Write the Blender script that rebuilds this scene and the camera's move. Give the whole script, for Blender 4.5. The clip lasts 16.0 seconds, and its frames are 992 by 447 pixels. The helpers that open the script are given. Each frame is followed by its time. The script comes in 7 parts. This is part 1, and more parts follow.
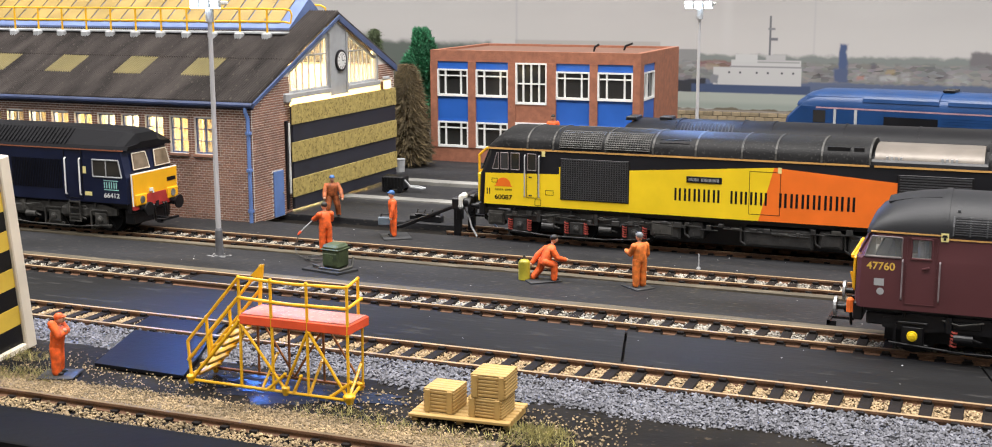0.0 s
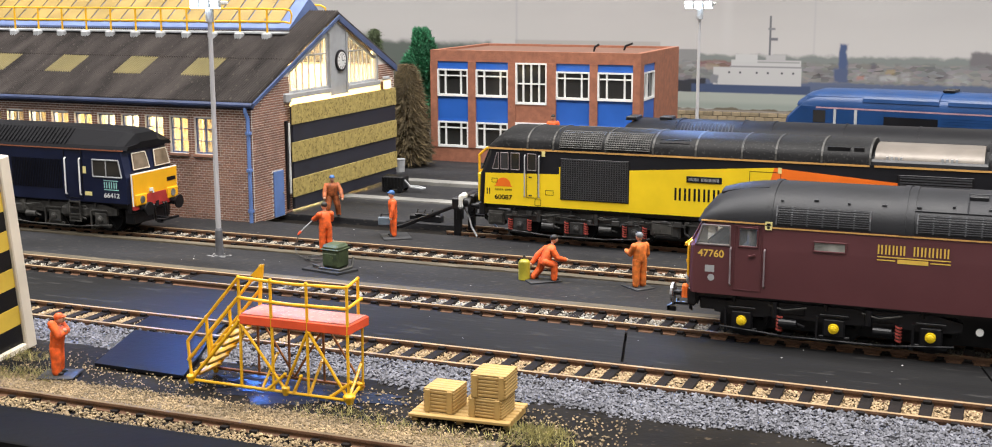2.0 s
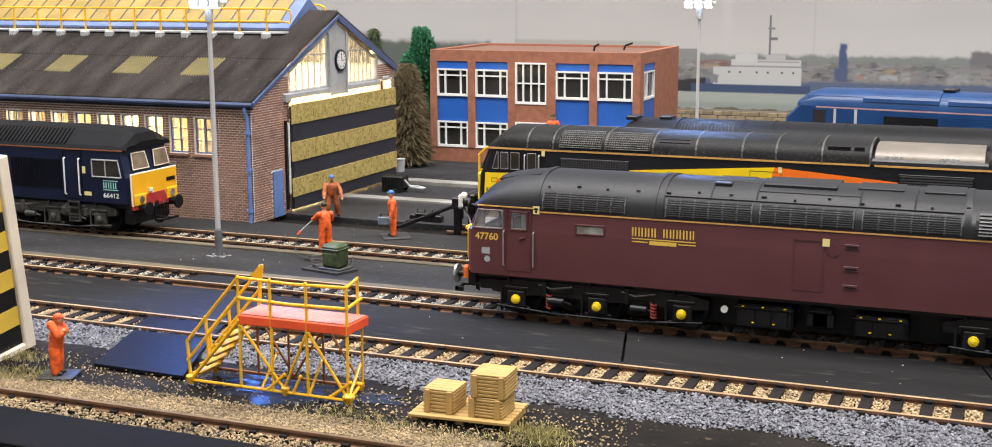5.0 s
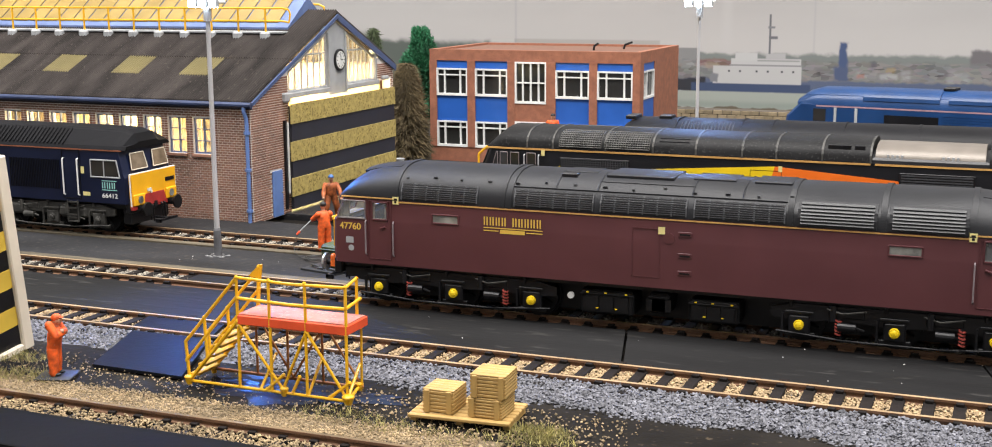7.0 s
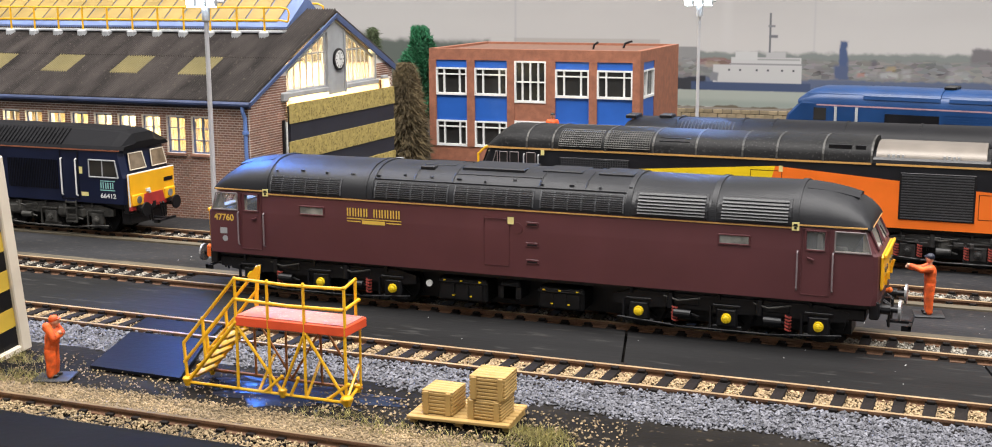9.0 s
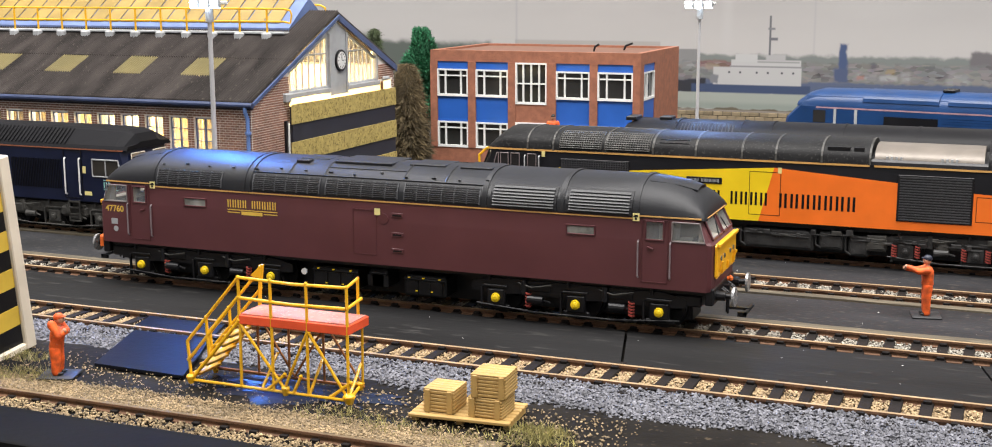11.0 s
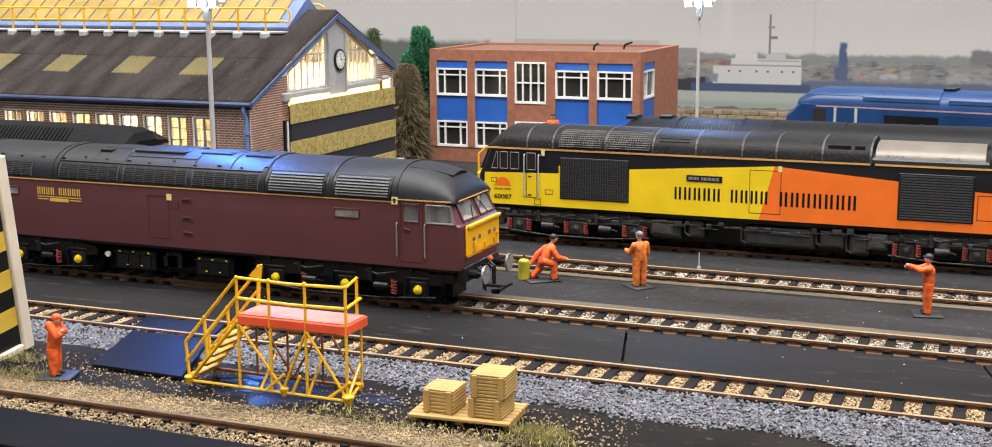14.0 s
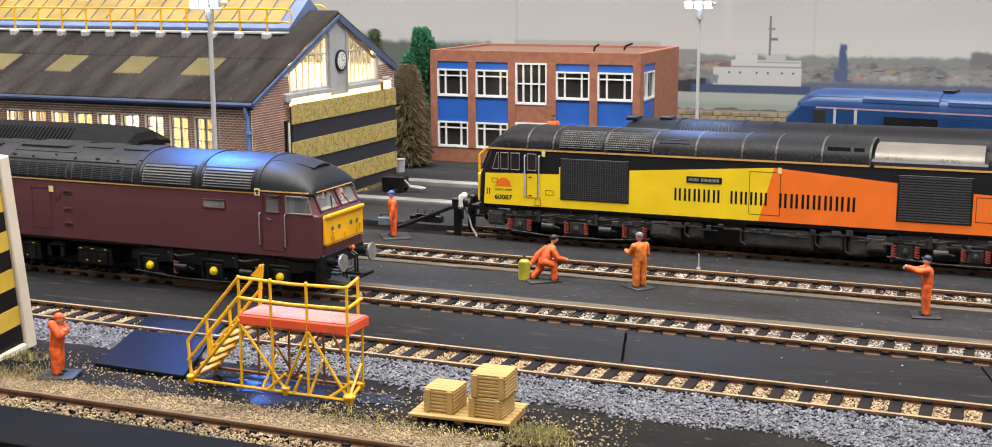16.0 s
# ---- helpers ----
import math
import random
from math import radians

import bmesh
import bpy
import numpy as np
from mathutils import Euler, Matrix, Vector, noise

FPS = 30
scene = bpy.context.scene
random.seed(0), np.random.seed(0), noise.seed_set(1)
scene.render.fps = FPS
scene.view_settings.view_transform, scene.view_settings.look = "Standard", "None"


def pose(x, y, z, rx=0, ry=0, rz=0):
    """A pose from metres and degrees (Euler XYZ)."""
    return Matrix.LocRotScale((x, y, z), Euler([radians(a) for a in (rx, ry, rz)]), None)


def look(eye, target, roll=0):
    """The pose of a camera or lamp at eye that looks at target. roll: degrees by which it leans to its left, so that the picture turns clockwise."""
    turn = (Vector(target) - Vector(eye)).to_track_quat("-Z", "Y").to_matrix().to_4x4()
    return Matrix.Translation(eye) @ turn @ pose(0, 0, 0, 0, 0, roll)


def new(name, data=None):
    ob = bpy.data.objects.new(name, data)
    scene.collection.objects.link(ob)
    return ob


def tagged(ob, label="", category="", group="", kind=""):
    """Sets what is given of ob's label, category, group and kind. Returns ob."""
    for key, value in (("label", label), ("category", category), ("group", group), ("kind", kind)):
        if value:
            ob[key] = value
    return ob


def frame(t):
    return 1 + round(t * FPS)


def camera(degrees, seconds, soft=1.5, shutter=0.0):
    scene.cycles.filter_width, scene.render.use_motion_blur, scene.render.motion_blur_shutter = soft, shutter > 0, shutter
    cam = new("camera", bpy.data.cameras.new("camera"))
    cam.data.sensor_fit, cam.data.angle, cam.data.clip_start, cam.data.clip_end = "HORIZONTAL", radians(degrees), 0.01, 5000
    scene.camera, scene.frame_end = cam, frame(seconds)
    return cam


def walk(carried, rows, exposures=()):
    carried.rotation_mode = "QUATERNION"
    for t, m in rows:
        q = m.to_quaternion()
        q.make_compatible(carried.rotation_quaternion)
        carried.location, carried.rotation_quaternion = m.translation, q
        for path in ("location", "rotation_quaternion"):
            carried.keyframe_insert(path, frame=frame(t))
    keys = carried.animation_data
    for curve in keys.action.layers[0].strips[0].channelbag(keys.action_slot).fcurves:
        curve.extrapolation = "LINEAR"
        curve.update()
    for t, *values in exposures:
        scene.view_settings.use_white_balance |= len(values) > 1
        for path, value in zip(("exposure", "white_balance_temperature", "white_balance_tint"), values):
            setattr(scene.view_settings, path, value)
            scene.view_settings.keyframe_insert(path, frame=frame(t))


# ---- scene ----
cam = camera(41.868, 16.0, soft=1.0)
walk(cam, [
    (0, look((0.15697, -0.42157, 0.11436), (-0.02621, 0.03454, 0.02270), -0.130)),
    (4.2, look((0.15697, -0.42157, 0.11436), (-0.02621, 0.03454, 0.02270), -0.130)),
    (6.3, look((0.15640, -0.41967, 0.11390), (-0.02675, 0.03643, 0.02209), -0.258)),
    (8.6, look((0.15640, -0.41967, 0.11390), (-0.02675, 0.03643, 0.02209), -0.258)),
    (9.0, look((0.15592, -0.41788, 0.11406), (-0.02723, 0.03812, 0.02178), -0.323)),
    (9.2, look((0.15592, -0.41788, 0.11406), (-0.02723, 0.03812, 0.02178), -0.323)),
    (11.3, look((0.15697, -0.42157, 0.11436), (-0.02621, 0.03454, 0.02270), -0.130)),
    (11.5, look((0.15697, -0.42157, 0.11436), (-0.02621, 0.03454, 0.02270), -0.130)),
    (12.0, look((0.15669, -0.42062, 0.11413), (-0.02648, 0.03549, 0.02239), -0.194)),
    (12.5, look((0.15640, -0.41967, 0.11390), (-0.02675, 0.03643, 0.02209), -0.258)),
    (15.0, look((0.15640, -0.41967, 0.11390), (-0.02675, 0.03643, 0.02209), -0.258)),
    (15.4, look((0.15697, -0.42157, 0.11436), (-0.02621, 0.03454, 0.02270), -0.130)),
    (16.0, look((0.15697, -0.42157, 0.11436), (-0.02621, 0.03454, 0.02270), -0.130)),
])

# ---- light ----
world = bpy.data.worlds.new("room_air")
world.use_nodes = True
world.node_tree.nodes["Background"].inputs[0].default_value = (0.9, 0.93, 1.0, 1)
world.node_tree.nodes["Background"].inputs[1].default_value = 0.05
scene.world = world
scene.view_settings.exposure = 0.0


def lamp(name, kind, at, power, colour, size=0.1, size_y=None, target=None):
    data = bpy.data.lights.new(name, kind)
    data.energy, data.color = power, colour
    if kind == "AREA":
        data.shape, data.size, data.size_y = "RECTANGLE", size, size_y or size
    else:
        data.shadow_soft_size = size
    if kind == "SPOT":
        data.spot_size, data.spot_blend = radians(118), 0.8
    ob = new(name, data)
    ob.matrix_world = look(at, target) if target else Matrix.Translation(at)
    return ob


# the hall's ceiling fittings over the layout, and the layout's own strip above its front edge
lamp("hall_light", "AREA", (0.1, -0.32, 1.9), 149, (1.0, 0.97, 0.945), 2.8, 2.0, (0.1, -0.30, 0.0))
lamp("layout_light", "AREA", (0.0, 0.05, 0.62), 5.0, (1.0, 0.96, 0.93), 1.5, 0.12, (0.0, 0.22, 0.0))
# the yard's floodlights and the shed's inside lamps
lamp("yard_flood", "SPOT", (-0.1576, 0.0350, 0.1030), 1.15, (0.06, 0.25, 1.0), 0.008, target=(-0.070, -0.055, 0.055))
lamp("yard_flood", "SPOT", (0.0061, 0.2235, 0.0975), 0.26, (0.20, 0.42, 1.0), 0.008, target=(0.012, 0.150, 0.030))
lamp("shed_lamp", "POINT", (-0.215, 0.175, 0.055), 0.45, (1.0, 0.76, 0.40), 0.006)
lamp("shed_lamp", "POINT", (-0.29, 0.15, 0.050), 0.40, (1.0, 0.76, 0.40), 0.006)
lamp("shed_lamp", "POINT", (-0.23, 0.235, 0.055), 0.35, (1.0, 0.76, 0.40), 0.006)

# ---- materials ----
def links(m, a, b):
    m.node_tree.links.new(a, b)


def mat(name, colour, rough=0.6, metal=0.0, var=0.25, scale=250.0, fine=2500.0, bump=0.15, other=None, spots=0.5, spec=0.5, gloss_var=0.1, rnd=0.0, coat=0.0, stretch=1.0):
    """A worn painted, printed or moulded surface: two scales of variation, fine relief."""
    m = bpy.data.materials.new(name)
    m.use_nodes = True
    nt = m.node_tree
    nodes = nt.nodes
    bs = nodes["Principled BSDF"]
    tc = nodes.new("ShaderNodeTexCoord")
    big, small = nodes.new("ShaderNodeTexNoise"), nodes.new("ShaderNodeTexNoise")
    big.inputs["Scale"].default_value, small.inputs["Scale"].default_value = scale, fine
    big.inputs["Detail"].default_value, small.inputs["Detail"].default_value = 5, 3
    mp = nodes.new("ShaderNodeMapping")
    mp.inputs["Scale"].default_value = (stretch, 1, 1)
    links(m, tc.outputs["Object"], mp.inputs["Vector"])
    for n in (big, small):
        links(m, mp.outputs["Vector"], n.inputs["Vector"])
    ramp = nodes.new("ShaderNodeValToRGB")
    c = Vector(colour)
    dark, light = c * (1 - var), c * (1 + var * 0.6)
    ramp.color_ramp.elements[0].position, ramp.color_ramp.elements[1].position = 0.3, 0.7
    ramp.color_ramp.elements[0].color, ramp.color_ramp.elements[1].color = (*dark, 1), (*[min(1, v) for v in light], 1)
    links(m, big.outputs["Fac"], ramp.inputs["Fac"])
    last = ramp.outputs["Color"]
    if other:
        mask = nodes.new("ShaderNodeMapRange")
        mask.inputs["From Min"].default_value, mask.inputs["From Max"].default_value = spots, spots + 0.08
        links(m, small.outputs["Fac"], mask.inputs["Value"])
        mix = nodes.new("ShaderNodeMix")
        mix.data_type = "RGBA"
        links(m, mask.outputs["Result"], mix.inputs["Factor"])
        links(m, last, mix.inputs["A"])
        mix.inputs["B"].default_value = (*other, 1)
        last = mix.outputs["Result"]
    if rnd:
        oi, hsv, mr = nodes.new("ShaderNodeObjectInfo"), nodes.new("ShaderNodeHueSaturation"), nodes.new("ShaderNodeMapRange")
        links(m, oi.outputs["Random"], mr.inputs["Value"])
        mr.inputs["To Min"].default_value, mr.inputs["To Max"].default_value = 1 - rnd, 1 + rnd
        links(m, mr.outputs["Result"], hsv.inputs["Value"])
        links(m, last, hsv.inputs["Color"])
        last = hsv.outputs["Color"]
    links(m, last, bs.inputs["Base Color"])
    rr = nodes.new("ShaderNodeMapRange")
    rr.inputs["To Min"].default_value, rr.inputs["To Max"].default_value = max(0.03, rough - gloss_var), min(1, rough + gloss_var)
    links(m, big.outputs["Fac"], rr.inputs["Value"])
    links(m, rr.outputs["Result"], bs.inputs["Roughness"])
    bs.inputs["Metallic"].default_value = metal
    bs.inputs["Specular IOR Level"].default_value = spec
    bs.inputs["Coat Weight"].default_value = coat
    if bump:
        bp = nodes.new("ShaderNodeBump")
        bp.inputs["Strength"].default_value, bp.inputs["Distance"].default_value = bump, 0.0002
        links(m, small.outputs["Fac"], bp.inputs["Height"])
        links(m, bp.outputs["Normal"], bs.inputs["Normal"])
    return m


def glow(name, colour, strength):
    m = bpy.data.materials.new(name)
    m.use_nodes = True
    bs = m.node_tree.nodes["Principled BSDF"]
    bs.inputs["Base Color"].default_value = (*colour, 1)
    bs.inputs["Emission Color"].default_value = (*colour, 1)
    bs.inputs["Emission Strength"].default_value = strength
    return m


def glass_mat(name, tint=(0.9, 0.95, 1.0), rough=0.02, alpha=0.25):
    m = bpy.data.materials.new(name)
    m.use_nodes = True
    nt = m.node_tree
    bs = nt.nodes["Principled BSDF"]
    bs.inputs["Base Color"].default_value = (*tint, 1)
    bs.inputs["Roughness"].default_value = rough
    bs.inputs["IOR"].default_value = 1.45
    bs.inputs["Alpha"].default_value = alpha
    return m


M_ASPHALT = mat("weathered_asphalt", (0.0145, 0.0145, 0.0165), 0.68, 0, 0.6, 45, 750, 0.8, (0.048, 0.044, 0.038), 0.60, spec=0.3, stretch=0.35)
M_BOARD = mat("black_painted_board", (0.0112, 0.011, 0.0114), 0.62, 0, 0.65, 22, 420, 0.9, (0.028, 0.027, 0.026), 0.62, spec=0.16, gloss_var=0.18, stretch=0.22)
M_FRONT = mat("matt_black_front_board", (0.0058, 0.0056, 0.0056), 0.85, 0, 0.6, 20, 400, 0.5, spec=0.1)
M_BOARD_BROWN = mat("dusty_brown_board", (0.080, 0.064, 0.040), 0.75, 0, 0.55, 60, 700, 0.6, (0.11, 0.09, 0.06), 0.55, stretch=0.15)
# the blue in this base colour imitates the floodlights' reflection on the spill
M_WETGLOSS = mat("spill_with_blue_reflection_tint", (0.006, 0.012, 0.030), 0.42, 0, 0.6, 60, 260, 1.0, spec=0.28, gloss_var=0.15)
M_PATH = mat("grey_concrete", (0.20, 0.195, 0.18), 0.85, 0, 0.35, 40, 900, 0.3, (0.09, 0.085, 0.08), 0.62)
M_SLEEPER = mat("black_brown_sleeper", (0.012, 0.009, 0.008), 0.75, 0, 0.5, 120, 1200, 0.5, spec=0.16)
M_RAIL = mat("rusty_rail_side", (0.165, 0.085, 0.046), 0.75, 0.1, 0.4, 120, 1800, 0.3, (0.09, 0.045, 0.026), 0.58)
M_RAILTOP = mat("worn_rail_head", (0.36, 0.25, 0.14), 0.5, 0.2, 0.3, 60, 900, 0.08)
M_BALLAST_T = mat("tan_ballast", (0.40, 0.29, 0.165), 0.9, 0, 0.3, 300, 1200, 0.3, rnd=0.0)
M_SAND = mat("fine_tan_sand", (0.33, 0.245, 0.14), 0.95, 0, 0.5, 60, 1200, 0.3)
M_SANDBED = mat("packed_sandy_bed", (0.19, 0.14, 0.082), 0.95, 0, 0.7, 70, 700, 0.6, (0.27, 0.20, 0.12), 0.54)
M_BALLAST_G = mat("grey_ballast", (0.165, 0.165, 0.185), 0.85, 0, 0.4, 300, 1200, 0.3)
M_BALLAST_W = mat("pale_ballast", (0.34, 0.31, 0.26), 0.9, 0, 0.55, 300, 1200, 0.3)
M_EARTH = mat("sandy_earth", (0.013, 0.011, 0.009), 0.75, 0, 0.7, 30, 420, 0.9, (0.055, 0.042, 0.027), 0.63, spec=0.1)
M_BRICK = mat("red_brown_brick", (0.285, 0.145, 0.098), 0.85, 0, 0.35, 60, 1500, 0.3, rnd=0.22)
M_MORTAR = mat("pale_mortar", (0.76, 0.71, 0.66), 0.9, 0, 0.2, 120, 1800, 0.2)
M_ROOF = mat("dark_corrugated_sheet", (0.046, 0.039, 0.036), 0.85, 0, 0.6, 26, 500, 0.5, (0.085, 0.07, 0.06), 0.62, spec=0.2, stretch=4.0)
M_ROOFLIGHT = mat("yellowed_rooflight", (0.17, 0.14, 0.055), 0.6, 0, 0.2, 80, 900, 0.2)
M_BLUE_TRIM = mat("blue_grey_paint", (0.105, 0.155, 0.32), 0.5, 0, 0.25, 100, 1500, 0.15)
M_GUTTER = mat("dark_navy_gutter_paint", (0.026, 0.040, 0.095), 0.45, 0, 0.3, 100, 1500, 0.1)
M_BARGE = mat("deep_blue_grey_paint", (0.060, 0.092, 0.20), 0.5, 0, 0.3, 100, 1500, 0.1)
M_BLUE_DOOR = mat("light_blue_paint", (0.115, 0.20, 0.45), 0.5, 0, 0.2, 100, 1500, 0.1)
M_BLUE_PANEL = mat("bright_blue_panel", (0.018, 0.10, 0.42), 0.45, 0, 0.12, 60, 1500, 0.05)
M_GREY = mat("pale_grey_plastic", (0.36, 0.37, 0.38), 0.6, 0, 0.2, 100, 1500, 0.15)
M_WHITE = mat("white_plastic", (0.74, 0.74, 0.72), 0.5, 0, 0.12, 100, 1500, 0.08)
M_MAST = mat("grey_white_mast_paint", (0.46, 0.45, 0.46), 0.45, 0, 0.12, 100, 1500, 0.08)
M_CREAM = mat("cream_painted_wood", (0.70, 0.62, 0.50), 0.55, 0, 0.15, 60, 900, 0.2)
M_GOLD = mat("mustard_glitter_card", (0.44, 0.34, 0.11), 0.6, 0, 0.3, 300, 800, 0.4, (0.20, 0.15, 0.035), 0.54)
M_NAVY = mat("dark_navy_card", (0.020, 0.021, 0.032), 0.6, 0, 0.3, 120, 1300, 0.2)
M_YSTRIPE = mat("yellow_stripe_paint", (0.62, 0.42, 0.05), 0.6, 0, 0.15, 100, 1200, 0.15)
M_ORANGE_BRICK = mat("orange_printed_brick", (0.29, 0.112, 0.064), 0.8, 0, 0.25, 220, 1500, 0.3, (0.20, 0.078, 0.045), 0.58)
M_DARKGLASS = mat("dark_window_glass", (0.028, 0.028, 0.027), 0.08, 0, 0.3, 30, 300, 0.0, spec=0.6, gloss_var=0.04)
M_GLASS = glass_mat("clear_glazing", alpha=0.07)
M_FROST = glass_mat("yellowed_glazing", (1.0, 0.9, 0.7), 0.25, 0.25)
M_FLOOD = glow("lit_flood_lamp", (0.75, 0.88, 1.0), 14.0)
M_YELLOW = mat("yellow_enamel", (0.80, 0.43, 0.010), 0.4, 0, 0.15, 100, 1500, 0.15, coat=0.2)
M_RED = mat("red_orange_paint", (0.75, 0.085, 0.025), 0.5, 0, 0.2, 120, 1300, 0.1)
M_PALERED = mat("scuffed_red_deck", (0.50, 0.17, 0.125), 0.7, 0, 0.35, 150, 900, 0.3, (0.44, 0.25, 0.19), 0.58)
M_CRATE = mat("ochre_resin", (0.42, 0.265, 0.085), 0.65, 0, 0.2, 150, 1500, 0.25)
# strong dark mottling of the overalls paints crease shading into their colour
M_HIVIS = mat("orange_overalls", (0.78, 0.11, 0.015), 0.65, 0, 0.6, 420, 1100, 0.3, (0.40, 0.30, 0.24), 0.70)
M_HIVIS_P = mat("pale_orange_overalls", (0.68, 0.17, 0.025), 0.65, 0, 0.6, 420, 1100, 0.3, (0.36, 0.30, 0.25), 0.68)
M_HIVIS_B = mat("brown_orange_overalls", (0.40, 0.105, 0.028), 0.65, 0, 0.7, 420, 1100, 0.3, (0.16, 0.06, 0.03), 0.60)
M_BLACK = mat("black_plastic", (0.0075, 0.0075, 0.009), 0.38, 0, 0.4, 150, 1500, 0.25, spec=0.36)
M_UNDER = mat("weathered_black_metal", (0.007, 0.007, 0.008), 0.42, 0.1, 0.5, 200, 1500, 0.3, (0.035, 0.033, 0.03), 0.68, spec=0.35)
M_UNDER_G = mat("dusty_grey_metal", (0.052, 0.050, 0.045), 0.55, 0.1, 0.7, 260, 1100, 0.5, (0.10, 0.092, 0.08), 0.63)
M_GREEN_BOX = mat("army_green_paint", (0.048, 0.068, 0.028), 0.55, 0, 0.6, 300, 1100, 0.4, (0.10, 0.11, 0.06), 0.64)
M_STEEL = mat("bright_steel", (0.50, 0.50, 0.50), 0.3, 0.9, 0.2, 200, 1500, 0.1)
M_CHROME_GREY = mat("polished_buffer_face", (0.42, 0.42, 0.43), 0.28, 0.6, 0.15, 100, 900, 0.05)

# ---- building blocks: all lengths in millimetres ----
MM = 0.001


def at(x, y, z, rx=0, ry=0, rz=0):
    return pose(x * MM, y * MM, z * MM, rx, ry, rz)


def link_mesh(name, bm, material, parent=None, label=""):
    bmesh.ops.recalc_face_normals(bm, faces=bm.faces)
    bmesh.ops.scale(bm, vec=(MM, MM, MM), verts=bm.verts)
    me = bpy.data.meshes.new(name)
    bm.to_mesh(me)
    bm.free()
    for m in (material if isinstance(material, (list, tuple)) else (material,)):
        me.materials.append(m)
    ob = new(name, me)
    if parent is not None:
        ob.parent = parent
    if label:
        ob["label"] = label
    return ob


def part(name, bm, material, parent, label=""):
    return link_mesh(name, bm, material, parent, label)


def thing(name, x, y, z, label, category, group="", kind="", rz=0):
    ob = new(name)
    ob.empty_display_size = 0.01
    ob.matrix_world = at(x, y, z, 0, 0, rz)
    return tagged(ob, label, category, group, kind)


def smooth(ob, angle=35):
    me = ob.data
    for p in me.polygons:
        p.use_smooth = True
    try:
        me.set_sharp_from_angle(angle=radians(angle))
    except AttributeError:
        pass
    return ob


def box(bm, x0, x1, y0, y1, z0, z1, bev=0.0, m=None, mi=0):
    made = bmesh.ops.create_cube(bm, size=1.0)
    vs = made["verts"]
    bmesh.ops.transform(bm, matrix=Matrix.Translation(((x0 + x1) / 2, (y0 + y1) / 2, (z0 + z1) / 2)) @ Matrix.Diagonal((x1 - x0, y1 - y0, z1 - z0, 1)), verts=vs)
    if bev:
        es = list({e for v in vs for e in v.link_edges})
        out = bmesh.ops.bevel(bm, geom=es, offset=bev, segments=1, affect="EDGES", profile=0.6)
        vs = list({v for f in out["faces"] for v in f.verts} | {v for v in vs if v.is_valid})
    if m is not None:
        bmesh.ops.transform(bm, matrix=m, verts=vs)
    if mi:
        for f in {f for v in vs for f in v.link_faces}:
            f.material_index = mi
    return vs


def rod(bm, a, b, r, r2=None, seg=8):
    a, b = Vector(a), Vector(b)
    d = b - a
    if d.length < 1e-6:
        return []
    made = bmesh.ops.create_cone(bm, cap_ends=True, segments=seg, radius1=r, radius2=r if r2 is None else r2, depth=d.length)
    bmesh.ops.transform(bm, matrix=Matrix.Translation((a + b) / 2) @ d.to_track_quat("Z", "Y").to_matrix().to_4x4(), verts=made["verts"])
    return made["verts"]


def tube(bm, pts, r, seg=8):
    for a, b in zip(pts[:-1], pts[1:]):
        rod(bm, a, b, r, None, seg)
    for p in pts[1:-1]:
        ball(bm, p, (r, r, r), 6)


def ball(bm, p, rad, seg=10):
    made = bmesh.ops.create_uvsphere(bm, u_segments=seg, v_segments=max(4, seg * 2 // 3), radius=1.0)
    bmesh.ops.transform(bm, matrix=Matrix.Translation(p) @ Matrix.Diagonal((*rad, 1)), verts=made["verts"])
    return made["verts"]


def loft(bm, rings, closed=True, caps=True):
    """Joins rings of equal count with faces."""
    rows = [[bm.verts.new(p) for p in ring] for ring in rings]
    n = len(rows[0])
    for a, b in zip(rows[:-1], rows[1:]):
        for i in range(n if closed else n - 1):
            j = (i + 1) % n
            bm.faces.new((a[i], a[j], b[j], b[i]))
    if caps:
        bm.faces.new(rows[0][::-1])
        bm.faces.new(rows[-1])
    return rows


def slab(bm, pts, axis, lo, hi):
    """A flat outline drawn out along an axis: pts are the two other coordinates in order."""
    def full(p, v):
        return {"x": (v, p[0], p[1]), "y": (p[0], v, p[1]), "z": (p[0], p[1], v)}[axis]
    loft(bm, [[full(p, lo) for p in pts], [full(p, hi) for p in pts]])


def grid_sheet(bm, x0, x1, y0, y1, nx, ny, zf):
    vs = [[bm.verts.new((x0 + (x1 - x0) * i / nx, y0 + (y1 - y0) * j / ny, 0)) for i in range(nx + 1)] for j in range(ny + 1)]
    for row in vs:
        for v in row:
            v.co.z = zf(v.co.x, v.co.y)
    for j in range(ny):
        for i in range(nx):
            bm.faces.new((vs[j][i], vs[j][i + 1], vs[j + 1][i + 1], vs[j + 1][i]))


def B():
    return bmesh.new()


